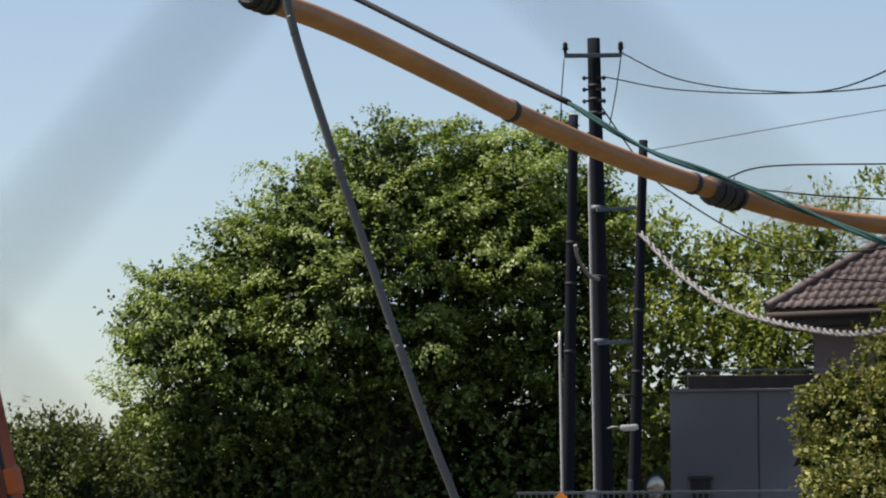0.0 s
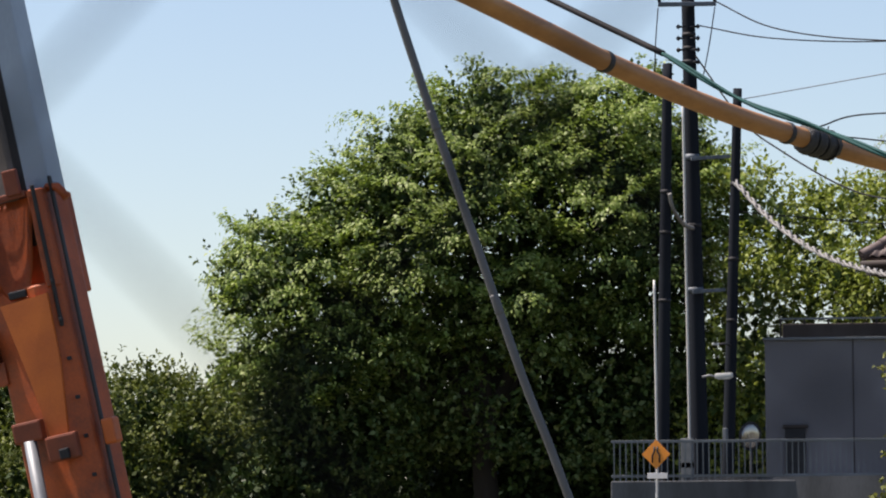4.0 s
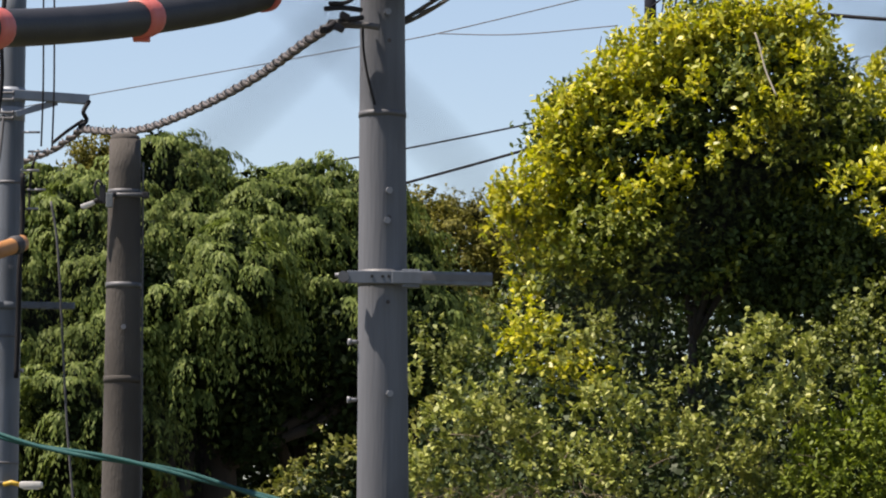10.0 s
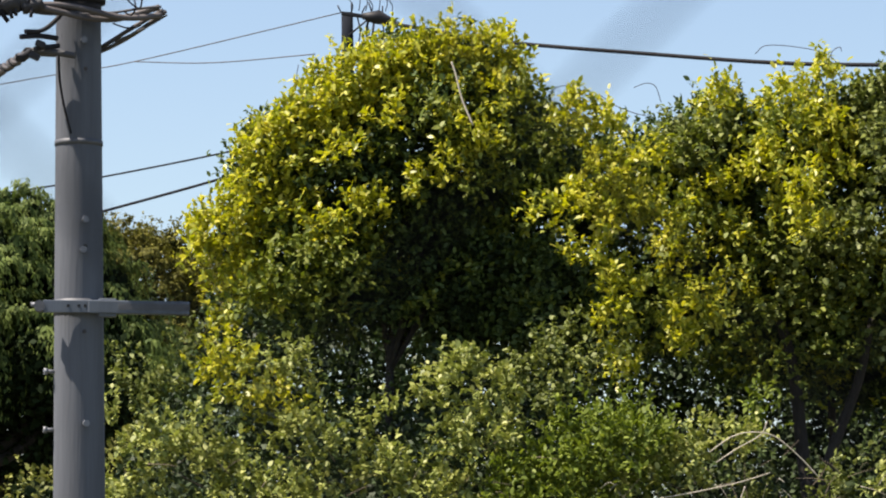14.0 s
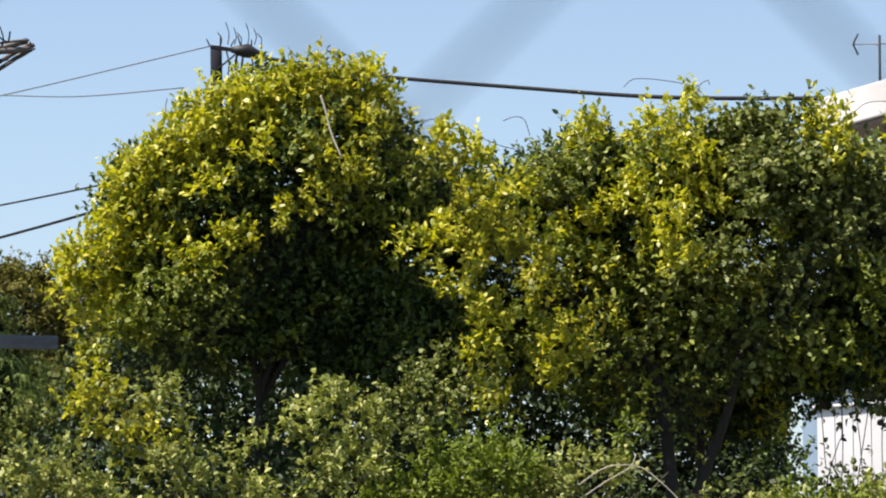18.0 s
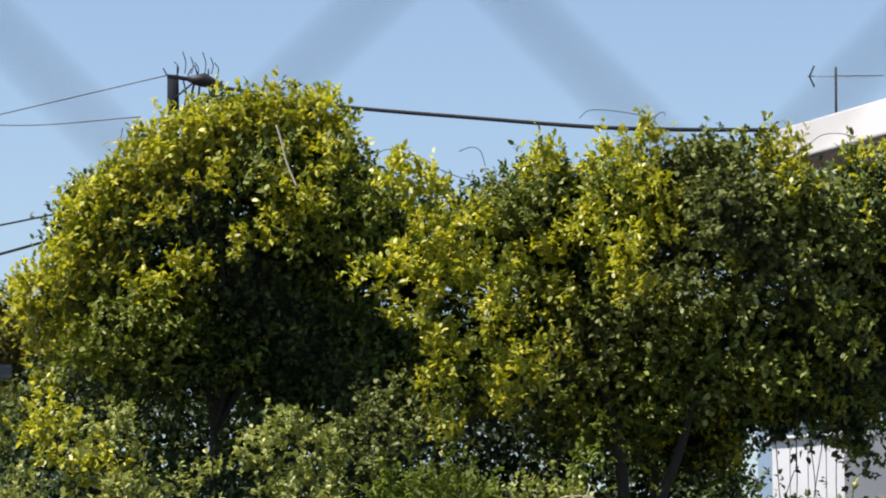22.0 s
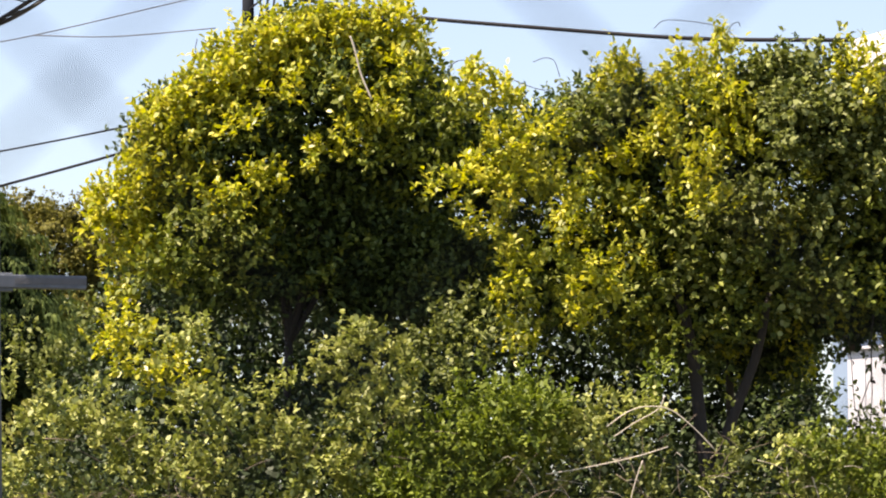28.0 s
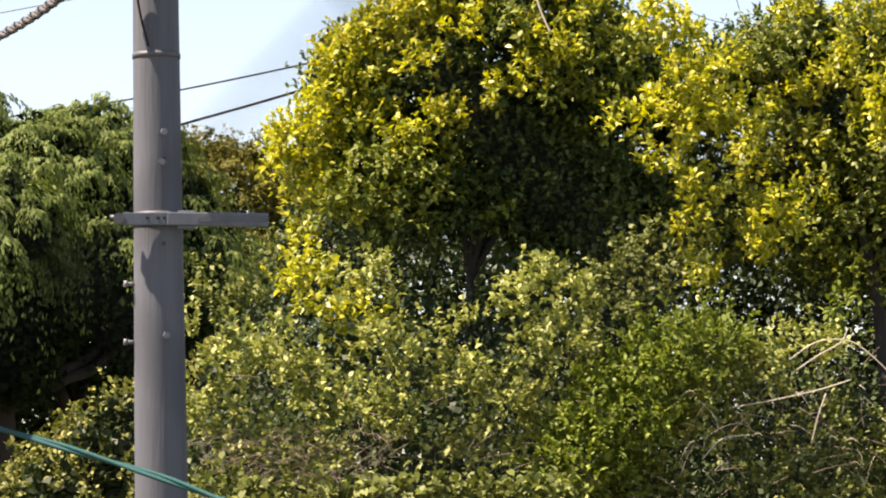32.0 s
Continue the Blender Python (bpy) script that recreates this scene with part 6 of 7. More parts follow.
def street_light(place, d, size, bracket, label, arm_from, parent=None):
    ob = thing("street_light", arm_from, label, "street light", "street lights")
    tip = place
    way = (tip - arm_from).normalized()
    part("bracket", tube(bmesh.new(), [arm_from, arm_from.lerp(tip, 0.5) + Vector((0, 0, 0.02)), tip], 0.02, 8), bracket, ob)
    turn = way.to_track_quat("X", "Z").to_matrix()
    bm = box(bmesh.new(), tip + way * size * 0.5, (size, size * 0.38, size * 0.3), turn, size * 0.09)
    head = part("head", smooth(bm), LAMP_SHELL, ob)
    part("cover", box(bmesh.new(), tip + way * size * 0.5 - Vector((0, 0, size * 0.16)), (size * 0.7, size * 0.28, size * 0.06), turn, size * 0.02), WHITE_PAINT, head)
    return ob


street_light(spot(-14.86, 2.48, 64.8), 65, 0.3, GALVANISED, "white street light on a steel bracket", spot(-15.05, 2.47, 64.85))
street_light(spot(-5.36, 2.44, 33.8), 34, 0.2, YELLOW_BRACKET, "white street light on a yellow bracket", spot(-5.6, 2.44, 33.84))
street_light(spot(-4.36, 6.6, 28.9), 29, 0.11, DARK_IRON, "small white flood light on an old pole", spot(-4.05, 6.72, 28.87))
street_light(spot(-14.8, 2.95, 65.8), 65, 0.12, DARK_IRON, "small white lamp on a slim pole", spot(-14.62, 2.93, 65.9))

for b0, b1, h0, h1, d_ in ((-15.29, -15.24, 6.6, 1.0, 64.75), (-15.74, -15.72, 3.9, 1.0, 63.85)):
    line_thing("white_conduit", [(b0, h0), ((b0 + b1) / 2, (h0 + h1) / 2), (b1, h1)], d_, d_ - 0.05, 0.022, LAMP_SHELL, "thin white conduit running up a far pole", category="conduit")
# Meter boxes on the far poles.
for h_, tall, wide, name, where in ((1.35, 0.5, 0.2, "meter_box", -15.28), (1.62, 0.22, 0.07, "label_plate", -14.72), (1.05, 0.4, 0.2, "meter_box", -15.28)):
    c = spot(where, h_, 64.4)
    ob = tagged(new(name, as_mesh(name, box(bmesh.new(), c, (wide, 0.12, tall), None, 0.015), WHITE_RAIL)), "pale metal box fixed on a far pole", "box")

# Insulators, stays and loops on the far pole.
for bearing in (-15.62, -14.8):
    c = spot(bearing, 7.98, 64.8)
    bm = tube(bmesh.new(), [c, c + Vector((0, 0, 0.06)), c + Vector((0, 0, 0.07)), c + Vector((0, 0, 0.13)), c + Vector((0, 0, 0.14)), c + Vector((0, 0, 0.2))], [0.03, 0.03, 0.06, 0.03, 0.055, 0.02], 10)
    part("insulator", bm, DARK_IRON, far_pole)
for k, h_ in enumerate((7.62, 7.45, 7.28, 7.1)):
    for s in (-1, 1):
        c = spot(-15.2 + 0.12 * s, h_, 64.8)
        part("insulator", tube(bmesh.new(), [c - Vector((0.1 * s, 0, 0)), c, c + Vector((0.03 * s, 0, 0)), c + Vector((0.06 * s, 0, 0))], [0.015, 0.02, 0.045, 0.02], 8), DARK_IRON, far_pole)
for h_, x1 in ((5.68, -14.6), (3.72, -14.7)):
    arm(far_pole, spot(-15.18, h_, 64.7), spot(x1, h_ + 0.03, 64.9), 0.07, 0.06, PAINTED_STEEL)
line_thing("wire", [(-15.64, 7.9), (-15.68, 7.4), (-15.7, 6.9)], 64.8, 64.7, 0.01, CABLE, "thin tail wire hanging from a crossarm")
line_thing("wire", [(-14.8, 7.9), (-14.88, 7.4), (-14.98, 6.9)], 64.8, 64.7, 0.01, CABLE, "thin tail wire hanging from a crossarm")
line_thing("white_cable", [(-15.5, 5.17), (-15.45, 4.95), (-15.3, 4.72), (-15.16, 4.66)], 63.8, 64.7, 0.035, WHITE_CABLE, "short pale cable loop between two poles")

# ---- hardware on the steel pole and the concrete pole ----
for rows, r in (([(-4.47, 8.08), (-4.55, 7.92), (-4.5, 7.8), (-4.6, 7.7)], 0.02), ([(-4.55, 7.8), (-4.8, 7.62), (-5.0, 7.45)], 0.016), ([(-5.2, 7.35), (-5.3, 7.0), (-5.32, 6.4)], 0.012)):
    line_thing("cable_link", rows, 33.9, 33.8, r, CABLE, "twisted dark link between a bracket and cables")
for k in range(5):
    c = spot(-5.45 + 0.1 * (k % 2), 7.6 - 0.28 * k, 33.8)
    part("step_bolt", tube(bmesh.new(), [c, c + Vector((0.16, -0.02, 0))], 0.011, 6), GALVANISED, tall_pole)
line_thing("black_cable", [(-5.42, 7.0), (-5.41, 6.3), (-5.44, 5.6), (-5.44, 4.9), (-5.45, 4.0)], 33.75, 33.7, 0.022, CABLE, "black cable clipped down a steel pole")
for h_ in (8.17, 8.07, 7.88, 7.8):
    c = spot(-5.84, h_, 33.8)
    part("stud", tube(bmesh.new(), [c, c + Vector((0.14, 0, 0)), c + Vector((0.145, 0, 0)), c + Vector((0.16, 0, 0))], [0.012, 0.012, 0.022, 0.022], 8), BAND_STEEL, tall_pole)
for x_ in (-5.18, -5.02):
    line_thing("wire", [(x_, 9.8), (x_ + 0.02, 8.9), (x_ + 0.03, 8.2), (x_ + 0.02, 7.4)], 33.9, 33.85, 0.008, CABLE, "thin upright wire beside a steel pole")
line_thing("black_cable", [(-5.72, 9.9), (-5.78, 9.0), (-5.76, 8.4), (-5.8, 7.9)], 33.75, 33.7, 0.02, CABLE, "black cable running up a steel pole")
c = spot(-3.93, 6.72, 28.86)
post_rig = thing("lamp_clamp", c, "rusty steel clamp with bolts on an old concrete pole", "clamp")
part("clamp_band", tube(bmesh.new(), [c + Vector((-0.17, 0.02, 0)), c + Vector((0.17, 0.02, 0))], 0.018, 8), BAND_STEEL, post_rig)
part("clamp_ear", box(bmesh.new(), c + Vector((0.16, 0.02, 0)), (0.05, 0.05, 0.045), None, 0.006), DARK_IRON, post_rig)
part("clamp_ear", box(bmesh.new(), c + Vector((-0.16, 0.0, 0.0)), (0.045, 0.05, 0.14), None, 0.006), DARK_IRON, post_rig)
part("hook", tube(bmesh.new(), glide([c + Vector((-0.16, -0.02, 0.07)), c + Vector((-0.2, -0.02, 0.1)), c + Vector((-0.22, -0.02, 0.02)), c + Vector((-0.16, -0.02, -0.07))], 4), 0.01, 6), DARK_IRON, post_rig)
part("bolt_plate", box(bmesh.new(), c + Vector((-0.1, -0.13, -0.06)), (0.05, 0.03, 0.11), None, 0.006), WHITE_RAIL, post_rig)
line_thing("black_cable", [(-6.56, 5.02), (-6.7, 4.98), (-6.95, 4.85), (-7.0, 4.7), (-6.85, 4.5), (-6.7, 4.42)], 32.9, 32.85, 0.014, CABLE, "black cable looping off the top of a slim pole")
line_thing("black_cable", [(-6.5, 4.25), (-6.3, 4.15), (-6.1, 4.2), (-6.0, 4.4)], 32.9, 33.6, 0.012, CABLE, "black cable joining a slim pole to a taller one")
line_thing("black_cable", [(-0.95, 9.97), (-1.15, 9.9), (-1.5, 9.83), (-1.9, 9.74)], 21.7, 21.6, 0.03, CABLE, "taped black cable joint by a concrete pole")
line_thing("black_cable", [(-0.85, 9.3), (-0.5, 9.28), (-0.2, 9.24)], 21.85, 21.8, 0.02, GREY_CABLE, "grey cable tail clamped to a pole")
for bearing, h_ in ((-0.72, 9.4), (-0.8, 9.22), (-1.05, 9.95), (-1.16, 9.9)):
    c = spot(bearing, h_, 21.75)
    ob = solid("cable_clamp", box(bmesh.new(), c, (0.06, 0.035, 0.04), Matrix.Rotation(radians(25), 3, "Y"), 0.012), TAPE, "small dark clamp on a cable", "clamp", "cable clamps")

line_thing("wire", [(-3.66, 7.2), (-3.63, 5.0), (-3.6, 3.0), (-3.58, 0.9)], 28.95, 28.9, 0.008, GREY_CABLE, "thin grey wire down an old concrete pole")
# The taped and clamped cable bundle between the black sleeve and the pole.
bundle = thing("cable_joint", spot(-1.5, 9.9, 21.6), "bunched taped cable joint with black clamps", "cable joint")
for k_, (rise, out_) in enumerate(((0.0, 0.0), (0.025, -0.03), (-0.025, -0.02))):
    line_ = span([(-1.9, 9.76 + rise), (-1.55, 9.94 + rise), (-1.3, 9.98 + rise), (-1.0, 9.99 - rise), (-0.55, 9.9 + rise)], 21.6 + out_, 21.8 + out_, 6)
    part("strand", strand(line_, 0.016, 0.017, 0.5, 2.1 * k_), TWIST, bundle)
for b_, h_, r_ in ((-1.52, 9.94, 0.055), (-1.2, 9.99, 0.062), (-1.1, 10.0, 0.05), (-0.85, 9.97, 0.045)):
    c = spot(b_, h_, 21.68)
    rnd_ = random.Random(int(b_ * 100))
    bm = tube(bmesh.new(), [c + Vector((0.02 * q, 0, 0.006 * q)) for q in range(-3, 4)], [r_ * rnd_.uniform(0.75, 1.15) for _ in range(7)], 12)
    clamp = part("clamp", bm, TAPE, bundle)
    part("clamp_bolt", tube(bmesh.new(), [c - Vector((0, 0.03, 0.02)), c - Vector((rnd_.uniform(-0.03, 0.03), 0.04, -r_ - 0.04))], 0.011, 6), DARK_IRON, clamp)
    part("clamp_bolt", tube(bmesh.new(), [c - Vector((0, 0.03, 0.02)), c - Vector((rnd_.uniform(-0.04, 0.04), 0.04, r_ + 0.03))], 0.01, 6), DARK_IRON, clamp)
crown = thing("pole_clamp", spot(-0.14, 10.1, 21.85), "black strapped clamp and wires round the top of a concrete pole", "clamp")
for h_, t_ in ((10.06, 0.05), (10.22, 0.06), (10.4, 0.05)):
    c = spot(-0.15, h_, 22.0)
    part("strap", tube(bmesh.new(), [c - Vector((0, 0, t_ / 2)), c + Vector((0, 0, t_ / 2))], 0.148, 24), DARK_IRON, crown)
for k_, (x0, x1, h0, h1) in enumerate(((-0.62, -0.05, 10.1, 10.3), (-0.9, -0.3, 10.05, 10.2), (-0.4, 0.35, 10.25, 10.08), (-0.1, 0.42, 10.12, 10.32), (-0.55, 0.3, 10.35, 10.15))):
    part("wire_wrap", tube(bmesh.new(), span([(x0, h0), ((x0 + x1) / 2, max(h0, h1) - 0.03), (x1, h1)], 21.76, 21.76, 5), 0.013 if k_ % 2 else 0.009, 6), TAPE if k_ % 2 else CABLE, crown)
for k_, rows in enumerate(([(0.45, 10.3), (0.6, 10.2), (0.68, 9.98), (0.62, 9.85), (0.5, 9.9)], [(0.35, 9.72), (0.55, 9.66), (0.72, 9.68), (0.8, 9.75)], [(0.5, 10.2), (0.58, 10.05), (0.74, 9.95), (0.78, 10.1)])):
    line_thing("wire", rows, 21.85, 21.8, 0.005, CABLE, "thin loose wire end curling off a concrete pole")
# Bolts, tails and a strap by the top of the near pole.
for rows, r in (([(-1.02, 9.5), (-0.75, 9.52), (-0.47, 9.49)], 0.016), ([(-1.05, 9.18), (-0.95, 9.22), (-0.86, 9.3)], 0.02), ([(-0.95, 9.58), (-0.7, 9.6), (-0.5, 9.75), (-0.42, 9.85)], 0.014), ([(-0.8, 9.33), (-0.6, 9.36), (-0.45, 9.38)], 0.016)):
    line_thing("iron_bolt", rows, 21.75, 21.85, r, DARK_IRON, "dark iron bolt beside a concrete pole", "", "bolt")
# Black tube laid where a bolt's curved shadow falls on the pole.
line_thing("wire", [(-0.45, 9.3), (-0.43, 8.9), (-0.36, 8.5), (-0.25, 8.1)], 21.83, 21.84, 0.007, CABLE, "thin black line standing in for a shadow on a concrete pole")
line_thing("wire", [(-1.32, 9.88), (-1.25, 9.78), (-1.2, 9.72)], 21.65, 21.65, 0.014, CABLE, "short cut end of a cable")
# Holes in the shaft are raised black discs, their inner shade as colour.
for k_, (b_, h_) in enumerate(((-0.02, 6.45), (-0.02, 5.2), (-0.05, 9.05))):
    c = spot(b_, h_, 21.84)
    part("bolt_hole", tube(bmesh.new(), [c, c + Vector((0, -0.012, 0))], 0.012, 8), RUBBER, near_pole)

# ---- the pole top behind the privet tree ----
c = spot(3.88, 9.9, 51.8)
rig = thing("pole_fitting", c, "iron brackets and a black cable joint on a pole top", "pole fitting")
part("bracket", box(bmesh.new(), c + Vector((0.15, 0, -0.02)), (0.5, 0.06, 0.05), Matrix.Rotation(radians(7), 3, "Y"), 0.008), DARK_IRON, rig)
part("brace", tube(bmesh.new(), [c + Vector((0.0, -0.06, -0.3)), c + Vector((0.28, -0.06, -0.06))], 0.014, 6), DARK_IRON, rig)
for k in range(5):
    q = c + Vector((-0.1 + 0.14 * k, 0, 0.02))
    part("pin", tube(bmesh.new(), [q, q + Vector((0.05 * (k % 3 - 1), 0, 0.1 + 0.05 * (k % 2)))], 0.01, 6), DARK_IRON, rig)
q = spot(4.32, 9.86, 51.7)
part("joint", tube(bmesh.new(), [q + Vector((-0.22, 0, 0.03)), q + Vector((-0.12, 0, 0.0)), q, q + Vector((0.15, 0, -0.05)), q + Vector((0.25, 0, -0.06))], [0.02, 0.07, 0.1, 0.06, 0.03], 12), RUBBER, rig)
part("stay", tube(bmesh.new(), [c + Vector((0.35, 0, -0.05)), c + Vector((0.3, 0, -0.5))], 0.015, 6), DARK_IRON, rig)

for k in range(7):
    q = c + Vector((0.05 + 0.09 * k, 0, 0.05))
    e = q + Vector((-0.05 + 0.02 * (k % 3), 0, 0.16 + 0.07 * ((k * 5) % 3)))
    part("tail_wire", tube(bmesh.new(), glide([q, q.lerp(e, 0.5) + Vector((0.03, 0, 0)), e], 3), 0.007, 5), DARK_IRON, rig)
for k in range(4):
    q = c + Vector((0.12 + 0.16 * k, 0, -0.04))
    part("strap", tube(bmesh.new(), glide([q, q + Vector((0.04 * (-1) ** k, 0, -0.2)), q + Vector((0.0, 0, -0.42))], 3), 0.016 if k == 1 else 0.01, 6), DARK_IRON, rig)

# ---- antenna, white box and vine ----
c = spot(13.73, 9.2, 47.0)
ant = thing("antenna", c, "small television antenna on a thin mast", "antenna")
tp = spot(13.74, 10.0, 47.0)
part("mast", tube(bmesh.new(), [c - Vector((0, 0, 0.5)), tp], 0.016, 8), DARK_IRON, ant)
y0 = tp - Vector((0, 0, 0.12))
part("bar", tube(bmesh.new(), [y0 - Vector((0.36, 0, 0)), y0 + Vector((0.6, 0, 0.03))], 0.007, 6), GALVANISED, ant)
part("reflector", tube(bmesh.new(), [y0 + Vector((-0.27, 0, 0.13)), y0 + Vector((-0.33, 0, 0.0)), y0 + Vector((-0.27, 0, -0.13))], 0.012, 6), DARK_IRON, ant)
for k in range(4):
    q = y0 + Vector((-0.25 + 0.2 * k, 0, 0))
    part("element", tube(bmesh.new(), [q - Vector((0, 0.15, 0.03)), q + Vector((0, 0.15, 0.03))], 0.006, 6), GALVANISED, ant)

A0, A1 = spot(12.72, 4.54, 41.0), spot(13.78, 4.54, 40.3)
A1.z = A0.z
zlow = spot(0, 3.28, 41.0).z
axx = (A1 - A0)
axx.z = 0
axx.normalize()
bkk = Vector((-axx.y, axx.x, 0))
tt = Matrix((axx, bkk, Vector((0, 0, 1)))).transposed()
shed = thing("white_cabinet", Vector((A0.x, A0.y, 0)), "white sheet-metal cabinet on legs with a pale blue side", "cabinet")
m0 = (A0 + A1) / 2
part("front_panel", box(bmesh.new(), Vector((m0.x, m0.y, (A0.z + zlow) / 2)) + bkk * 0.5, ((A1 - A0).length, 1.0, A0.z - zlow), tt, 0.01), SHEET_WHITE, shed)
q = A0 - axx * 0.1
part("side_panel", box(bmesh.new(), Vector((q.x, q.y, spot(0, 5.3, 41.0).z / 2)) + bkk * 0.3, (0.22, 0.6, spot(0, 5.3, 41.0).z), tt, 0.01), PALE_BLUE, shed, "pale blue side panel")
part("ledge", box(bmesh.new(), Vector((m0.x, m0.y, zlow - 0.03)) + bkk * 0.45, ((A1 - A0).length, 1.1, 0.05), tt, 0.01), SOFFIT, shed)
part("lid", box(bmesh.new(), Vector((m0.x, m0.y, A0.z + 0.015)) + bkk * 0.48, ((A1 - A0).length + 0.03, 1.06, 0.03), tt, 0.008), WHITE_PAINT, shed)
for f in (0.1, 0.5, 0.9):
    q = A0.lerp(A1, f) + bkk * 0.4
    part("leg", box(bmesh.new(), Vector((q.x, q.y, zlow / 2)), (0.07, 0.07, zlow), tt), GALVANISED, shed)
for k in range(3):
    q = A0.lerp(A1, 0.25 + 0.25 * k)
    part("panel_rib", box(bmesh.new(), Vector((q.x, q.y, (A0.z + zlow) / 2)) - bkk * 0.004, (0.012, 0.012, A0.z - zlow - 0.02), tt), SHEET_WHITE, shed)

# Stands in for a building wall; its greys and darks paint the shade.
wall_stand_in = thing("shaded_wall_panel", spot(13.3, 0, 42.5) - Vector((0, 0, 1.6)), "stand-in for a shaded wall behind a white cabinet, shade put into its greys", "fence")
for k in range(7):
    q = spot(12.84 + 0.16 * k, 5.7, 42.5)
    part("board", box(bmesh.new(), Vector((q.x, q.y, q.z / 2)), (0.112, 0.03, q.z), tt, 0.004), (CONDUIT_GREY, SOFFIT, DARK_IRON, CONDUIT_GREY, DARK_IRON, SOFFIT, CONDUIT_GREY)[k], wall_stand_in)

F0, F1 = spot(13.8, 4.3, 41.4), spot(16.5, 4.3, 41.4)
fence_turn = Matrix.Rotation(math.atan2((F1 - F0).y, (F1 - F0).x), 3, "Z")
board_fence = thing("board_fence", Vector((F0.x, F0.y, 0)), "dark brown upright board fence beside a white cabinet", "fence")
for k in range(14):
    q = F0.lerp(F1, (k + 0.5) / 14)
    part("board", box(bmesh.new(), Vector((q.x, q.y, q.z / 2)), (0.13, 0.025, q.z), fence_turn, 0.004), SOFFIT, board_fence)
for z_ in (1.0, F0.z - 0.4):
    q = (F0 + F1) / 2
    part("rail", box(bmesh.new(), Vector((q.x, q.y + 0.04, z_)), ((F1 - F0).length, 0.04, 0.09), fence_turn), SOFFIT, board_fence)

vine = thing("creeper", spot(13.0, 0, 27.4) - Vector((0, 0, 1.6)), "bare climbing stems with a few dark leaves", "creeper")
VL = foliage("dark red-brown leaves", [(0.02, 0.016, 0.01), (0.035, 0.024, 0.012), (0.045, 0.04, 0.016)], through=0.04, gloss=0.2)
rnd = random.Random(5)
leaf_at = []
for k in range(7):
    x0 = 12.78 + 0.15 * k + rnd.uniform(-0.05, 0.05)
    sway = rnd.uniform(-0.12, 0.12)
    rows = [(x0 + sway * j + rnd.uniform(-0.06, 0.06), 2.6 + (0.45 + rnd.uniform(-0.08, 0.08)) * j, 27.4) for j in range(6)]
    pts = glide([spot(*q) for q in rows], 5)
    part("stem", tube(bmesh.new(), pts, 0.0036, 5), BARK, vine)
    if x0 > 13.1:
        leaf_at += [rnd.choice(pts[4:24]) + Vector((rnd.uniform(-0.05, 0.05), 0, rnd.uniform(-0.03, 0.03))) for _ in range(4)]
    else:
        leaf_at += [rnd.choice(pts) for _ in range(3)]
P = np.array([tuple(q) for q in leaf_at])
rr = np.random.RandomState(7)
part("leaves", leaf_mesh("leaves", P, rr.normal(size=P.shape) * np.array([1, 0.3, 0.6]) - np.array([0, 0, 0.4]), rr.normal(size=P.shape) * 0.5 + np.array([0, -1, 0.4]), rr.uniform(0.04, 0.075, len(P)), rr.uniform(0.035, 0.06, len(P)), VL, fine=True), None, vine, kind="stuff")

# Balconies of the white building.
for h_ in (7.6, 5.6):
    q = spot(14.6, h_, 43.0)
    balcony = part("balcony", box(bmesh.new(), q + ax * 1.2, (3.2, 0.8, 0.16), Matrix((ax, bk, Vector((0, 0, 1)))).transposed(), 0.01), WHITE_PAINT, white)
    for k in range(22):
        p = q + ax * (-0.3 + 0.14 * k) + Vector((0, 0, 0.42)) - bk * 0.36
        part("baluster", box(bmesh.new(), p, (0.025, 0.025, 0.7), Matrix((ax, bk, Vector((0, 0, 1)))).transposed()), WHITE_RAIL, balcony)
    part("handrail", box(bmesh.new(), q + ax * 1.2 + Vector((0, 0, 0.78)) - bk * 0.36, (3.2, 0.05, 0.05), Matrix((ax, bk, Vector((0, 0, 1)))).transposed(), 0.01), WHITE_RAIL, balcony)
# Brown stucco puts the shade under the white roof edge into colour.
part("soffit", box(bmesh.new(), Vector((((W0 + W1) / 2).x, ((W0 + W1) / 2).y, W0.z - 0.43)) + bk * 3, ((W1 - W0).length - 0.1, 5.9, 0.04), Matrix((ax, bk, Vector((0, 0, 1)))).transposed()), HOUSE_WALL, white, "underside of the roof edge, its shade put into a brown colour")


# ---- dry stems, twigs and tendrils ----
twigs(hedge, 200, (-11.3, -5.6), (1.6, 3.2), 48.7, 0.28, 0.0055, 201, droop=0.7)
twigs(hedge, 1200, (-10.4, -6.0), (1.4, 2.6), 48.2, 0.2, 0.0052, 202, droop=0.8)
twigs(hedge, 360, (-11.0, -0.6), (0.7, 1.6), 45.7, 0.2, 0.005, 203, droop=0.8)
twigs(thicket, 160, (0.6, 12.0), (1.4, 3.4), 24.8, 0.24, 0.0032, 204)
twigs(thicket, 500, (0.5, 3.3), (1.0, 2.4), 24.5, 0.14, 0.0028, 205, droop=0.6)
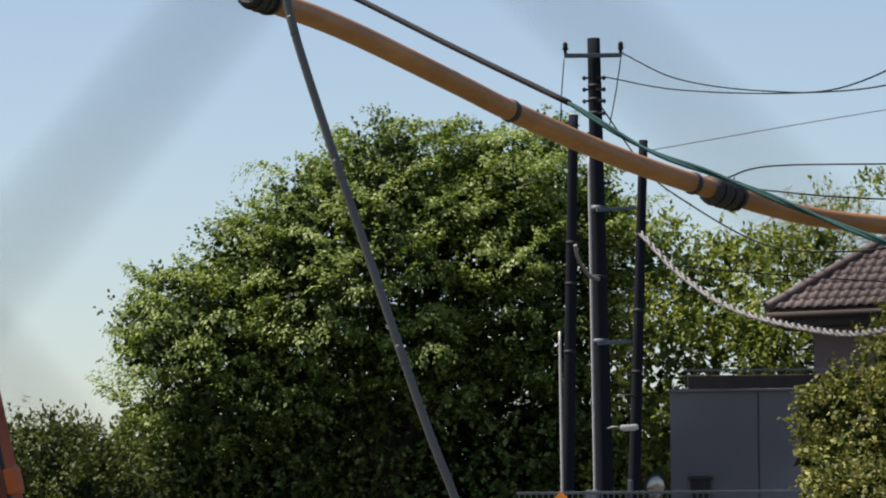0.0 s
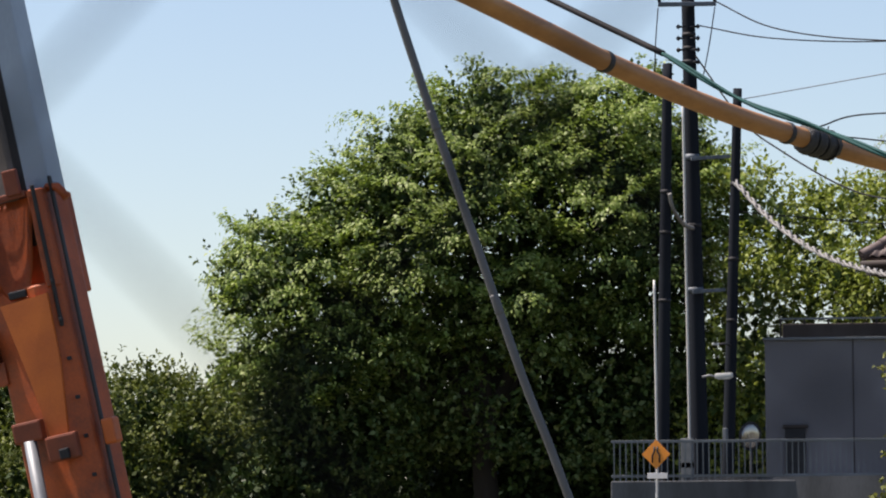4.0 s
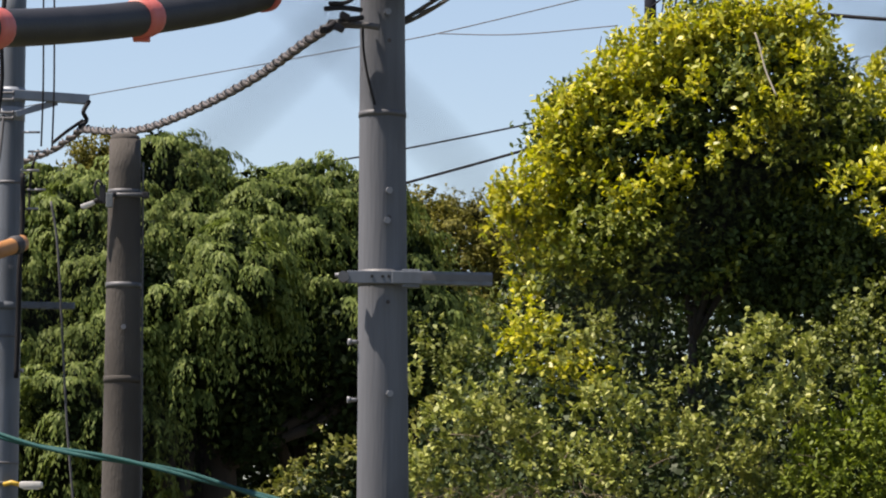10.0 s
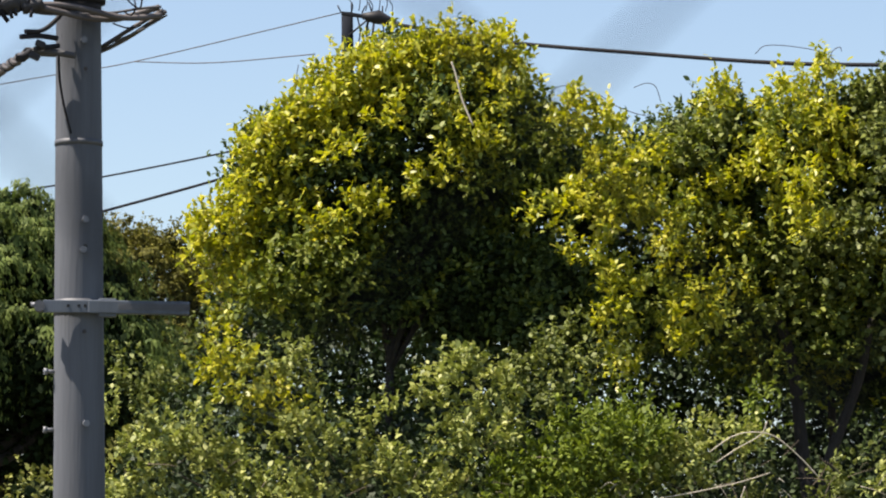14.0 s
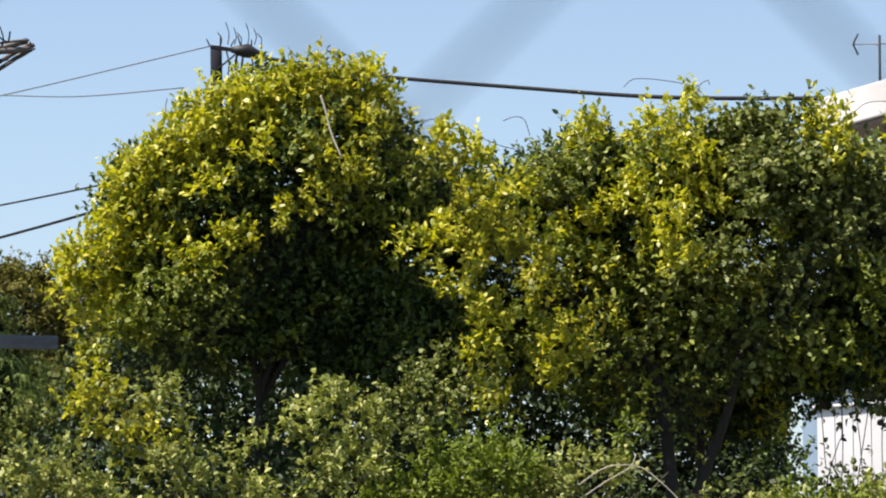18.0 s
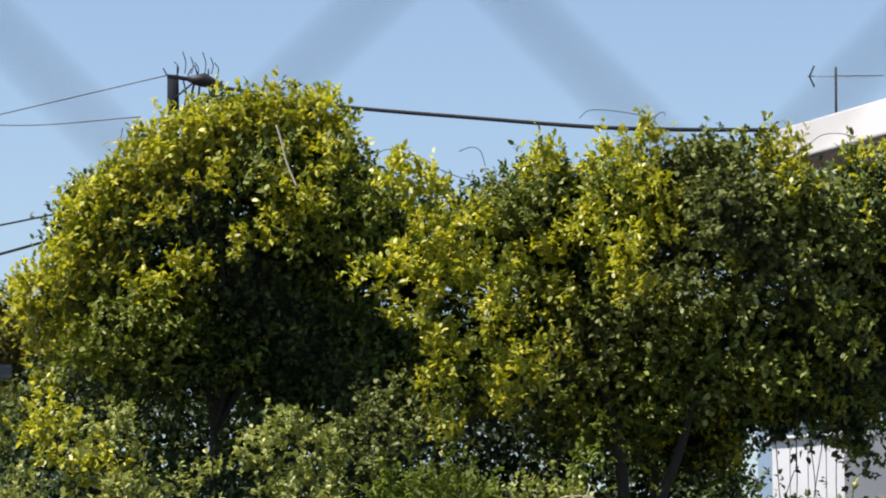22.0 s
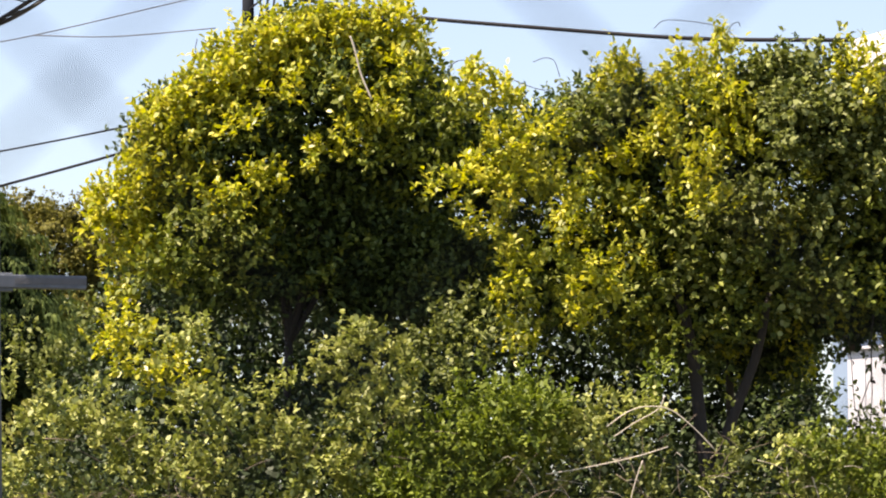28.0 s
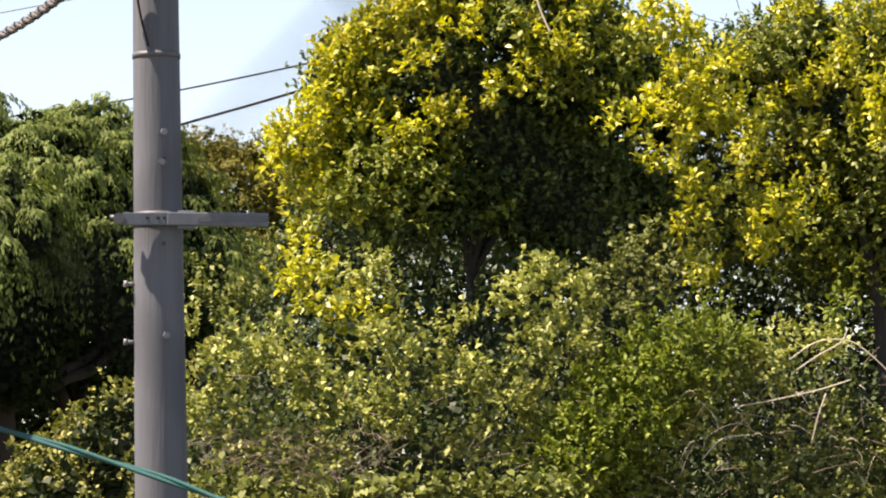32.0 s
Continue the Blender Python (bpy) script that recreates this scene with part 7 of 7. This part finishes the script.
for row in (((9.2, 3.45), (9.5, 3.66), (9.78, 3.74), (10.14, 3.69), (10.5, 3.4), (10.8, 3.08)), ((9.3, 3.3), (9.6, 3.5), (9.95, 3.7), (10.05, 3.9)), ((8.3, 2.75), (8.9, 2.85), (9.6, 3.0), (10.1, 3.15)), ((9.5, 2.2), (9.6, 2.6), (9.72, 2.95)), ((12.1, 1.9), (12.3, 2.3), (12.2, 2.7)), ((7.9, 2.0), (8.2, 2.3), (8.6, 2.35))):
    part("dry_branch", tube(bmesh.new(), glide([spot(b_, h_, 24.7) for b_, h_ in row], 5), 0.0042, 5), PALE_BRANCH, thicket)
twigs(thicket, 60, (7.6, 12.8), (1.7, 3.0), 24.7, 0.16, 0.0026, 206, PALE_BRANCH, droop=0.9)
leafy("ground_leaves", clumps(24.2, 0.2, 0.6, (0.8, 1.3), (1.6, 1.1), (2.4, 1.15), (3.2, 1.2), (4.0, 1.2), (4.8, 1.15), (5.6, 1.2)), 260, 5, 0.12, 0.06, 0.85, VINE_LEAF, thicket, 117, "broad creeper leaves low on the thicket", gap=0.5, tuft=0.07, many=3, fine=True)
tend = thing("tendrils", spot(9, 8.8, 28) - Vector((0, 0, 0)), "thin dry tendrils standing off the tree tops", "creeper")
for row in (((9.92, 9.3), (10.1, 9.42), (10.6, 9.38), (11.0, 9.27), (11.2, 9.05)), ((10.95, 9.0), (11.05, 9.3), (11.17, 9.38), (11.2, 9.32)),
            ((8.12, 8.82), (8.3, 8.88), (8.44, 8.83), (8.52, 8.6)), ((7.63, 8.7), (7.85, 8.55), (8.1, 8.45), (8.3, 8.4)), ((13.3, 8.85), (13.5, 9.0), (13.75, 9.03), (14.0, 8.98)),
            ((12.7, 8.8), (12.85, 9.0), (12.95, 9.1)), ((5.75, 9.5), (5.95, 9.72), (6.2, 9.74)), ((6.4, 9.3), (6.35, 9.6), (6.3, 9.75)), ((6.85, 8.75), (7.05, 8.85), (7.3, 8.8)), ((3.2, 8.7), (3.1, 8.95), (3.12, 9.15)), ((2.1, 7.5), (2.0, 7.75), (1.95, 7.8))):
    part("tendril", tube(bmesh.new(), glide([spot(b_, h_, 28) for b_, h_ in row], 6), 0.0028, 4), BARK, tend)
line_thing("bare_branch", [(5.4, 9.2), (5.46, 9.03), (5.56, 8.65), (5.72, 8.27)], 26.75, 26.7, 0.007, PALE_BRANCH, "bare pale branch in a tree crown", category="branch", group="")

# ---- roof tiles, laid last ----
lay_tiles(L, R, top, top, ((R - L).length * 0.42, 300), 301, roof)
lay_tiles(R, BR, top, top2, (2.0, 150), 302, roof)
# ---- the wire fence that the camera looks through ----
def chain_fence(y, pitch, wire_r, lean_a, lean_b):
    """Zigzag wires that meet their neighbours: a square mesh set on its corner, on two families of slanting lines."""
    ob = thing("chain_link_fence", (0, y, 0), "chain-link fence of thin near-black wire close to the eye", "fence")
    half = pitch / 2
    x0, z0 = (lean_a + lean_b) / 2, 1.6 + (lean_b - lean_a) / 2
    down = int(z0 / half)
    up = 10
    meshes = []
    for phase in (0, 1):
        zig = [Vector((half * ((k + phase) % 2) - half * phase, 0.0012 * (-1) ** k, k * half)) for k in range(-down, up)]
        meshes.append(as_mesh("wire", tube(bmesh.new(), zig, wire_r, 6), FENCE_WIRE))
    for k in range(-18, 19):
        wire = new("wire", meshes[k % 2])
        wire.parent = ob
        wire.location = (x0 + k * half + (half if k % 2 else 0), 0, z0)
    for x in (-0.45, 0.45):
        part("post", tube(bmesh.new(), [Vector((x, y + 0.03, 0)), Vector((x, y + 0.03, z0 + up * half))], 0.021, 14), GALVANISED, ob)
    part("top_rail", tube(bmesh.new(), [Vector((-0.5, y + 0.03, z0 + up * half - 0.02)), Vector((0.5, y + 0.03, z0 + up * half - 0.02))], 0.019, 12), GALVANISED, ob)
    return ob


chain_fence(0.3086, 0.0453, 0.0006, -0.02277, 0.10707)


def motions():
    """Nothing in the place moves of itself but the camera."""
    return None


motions()
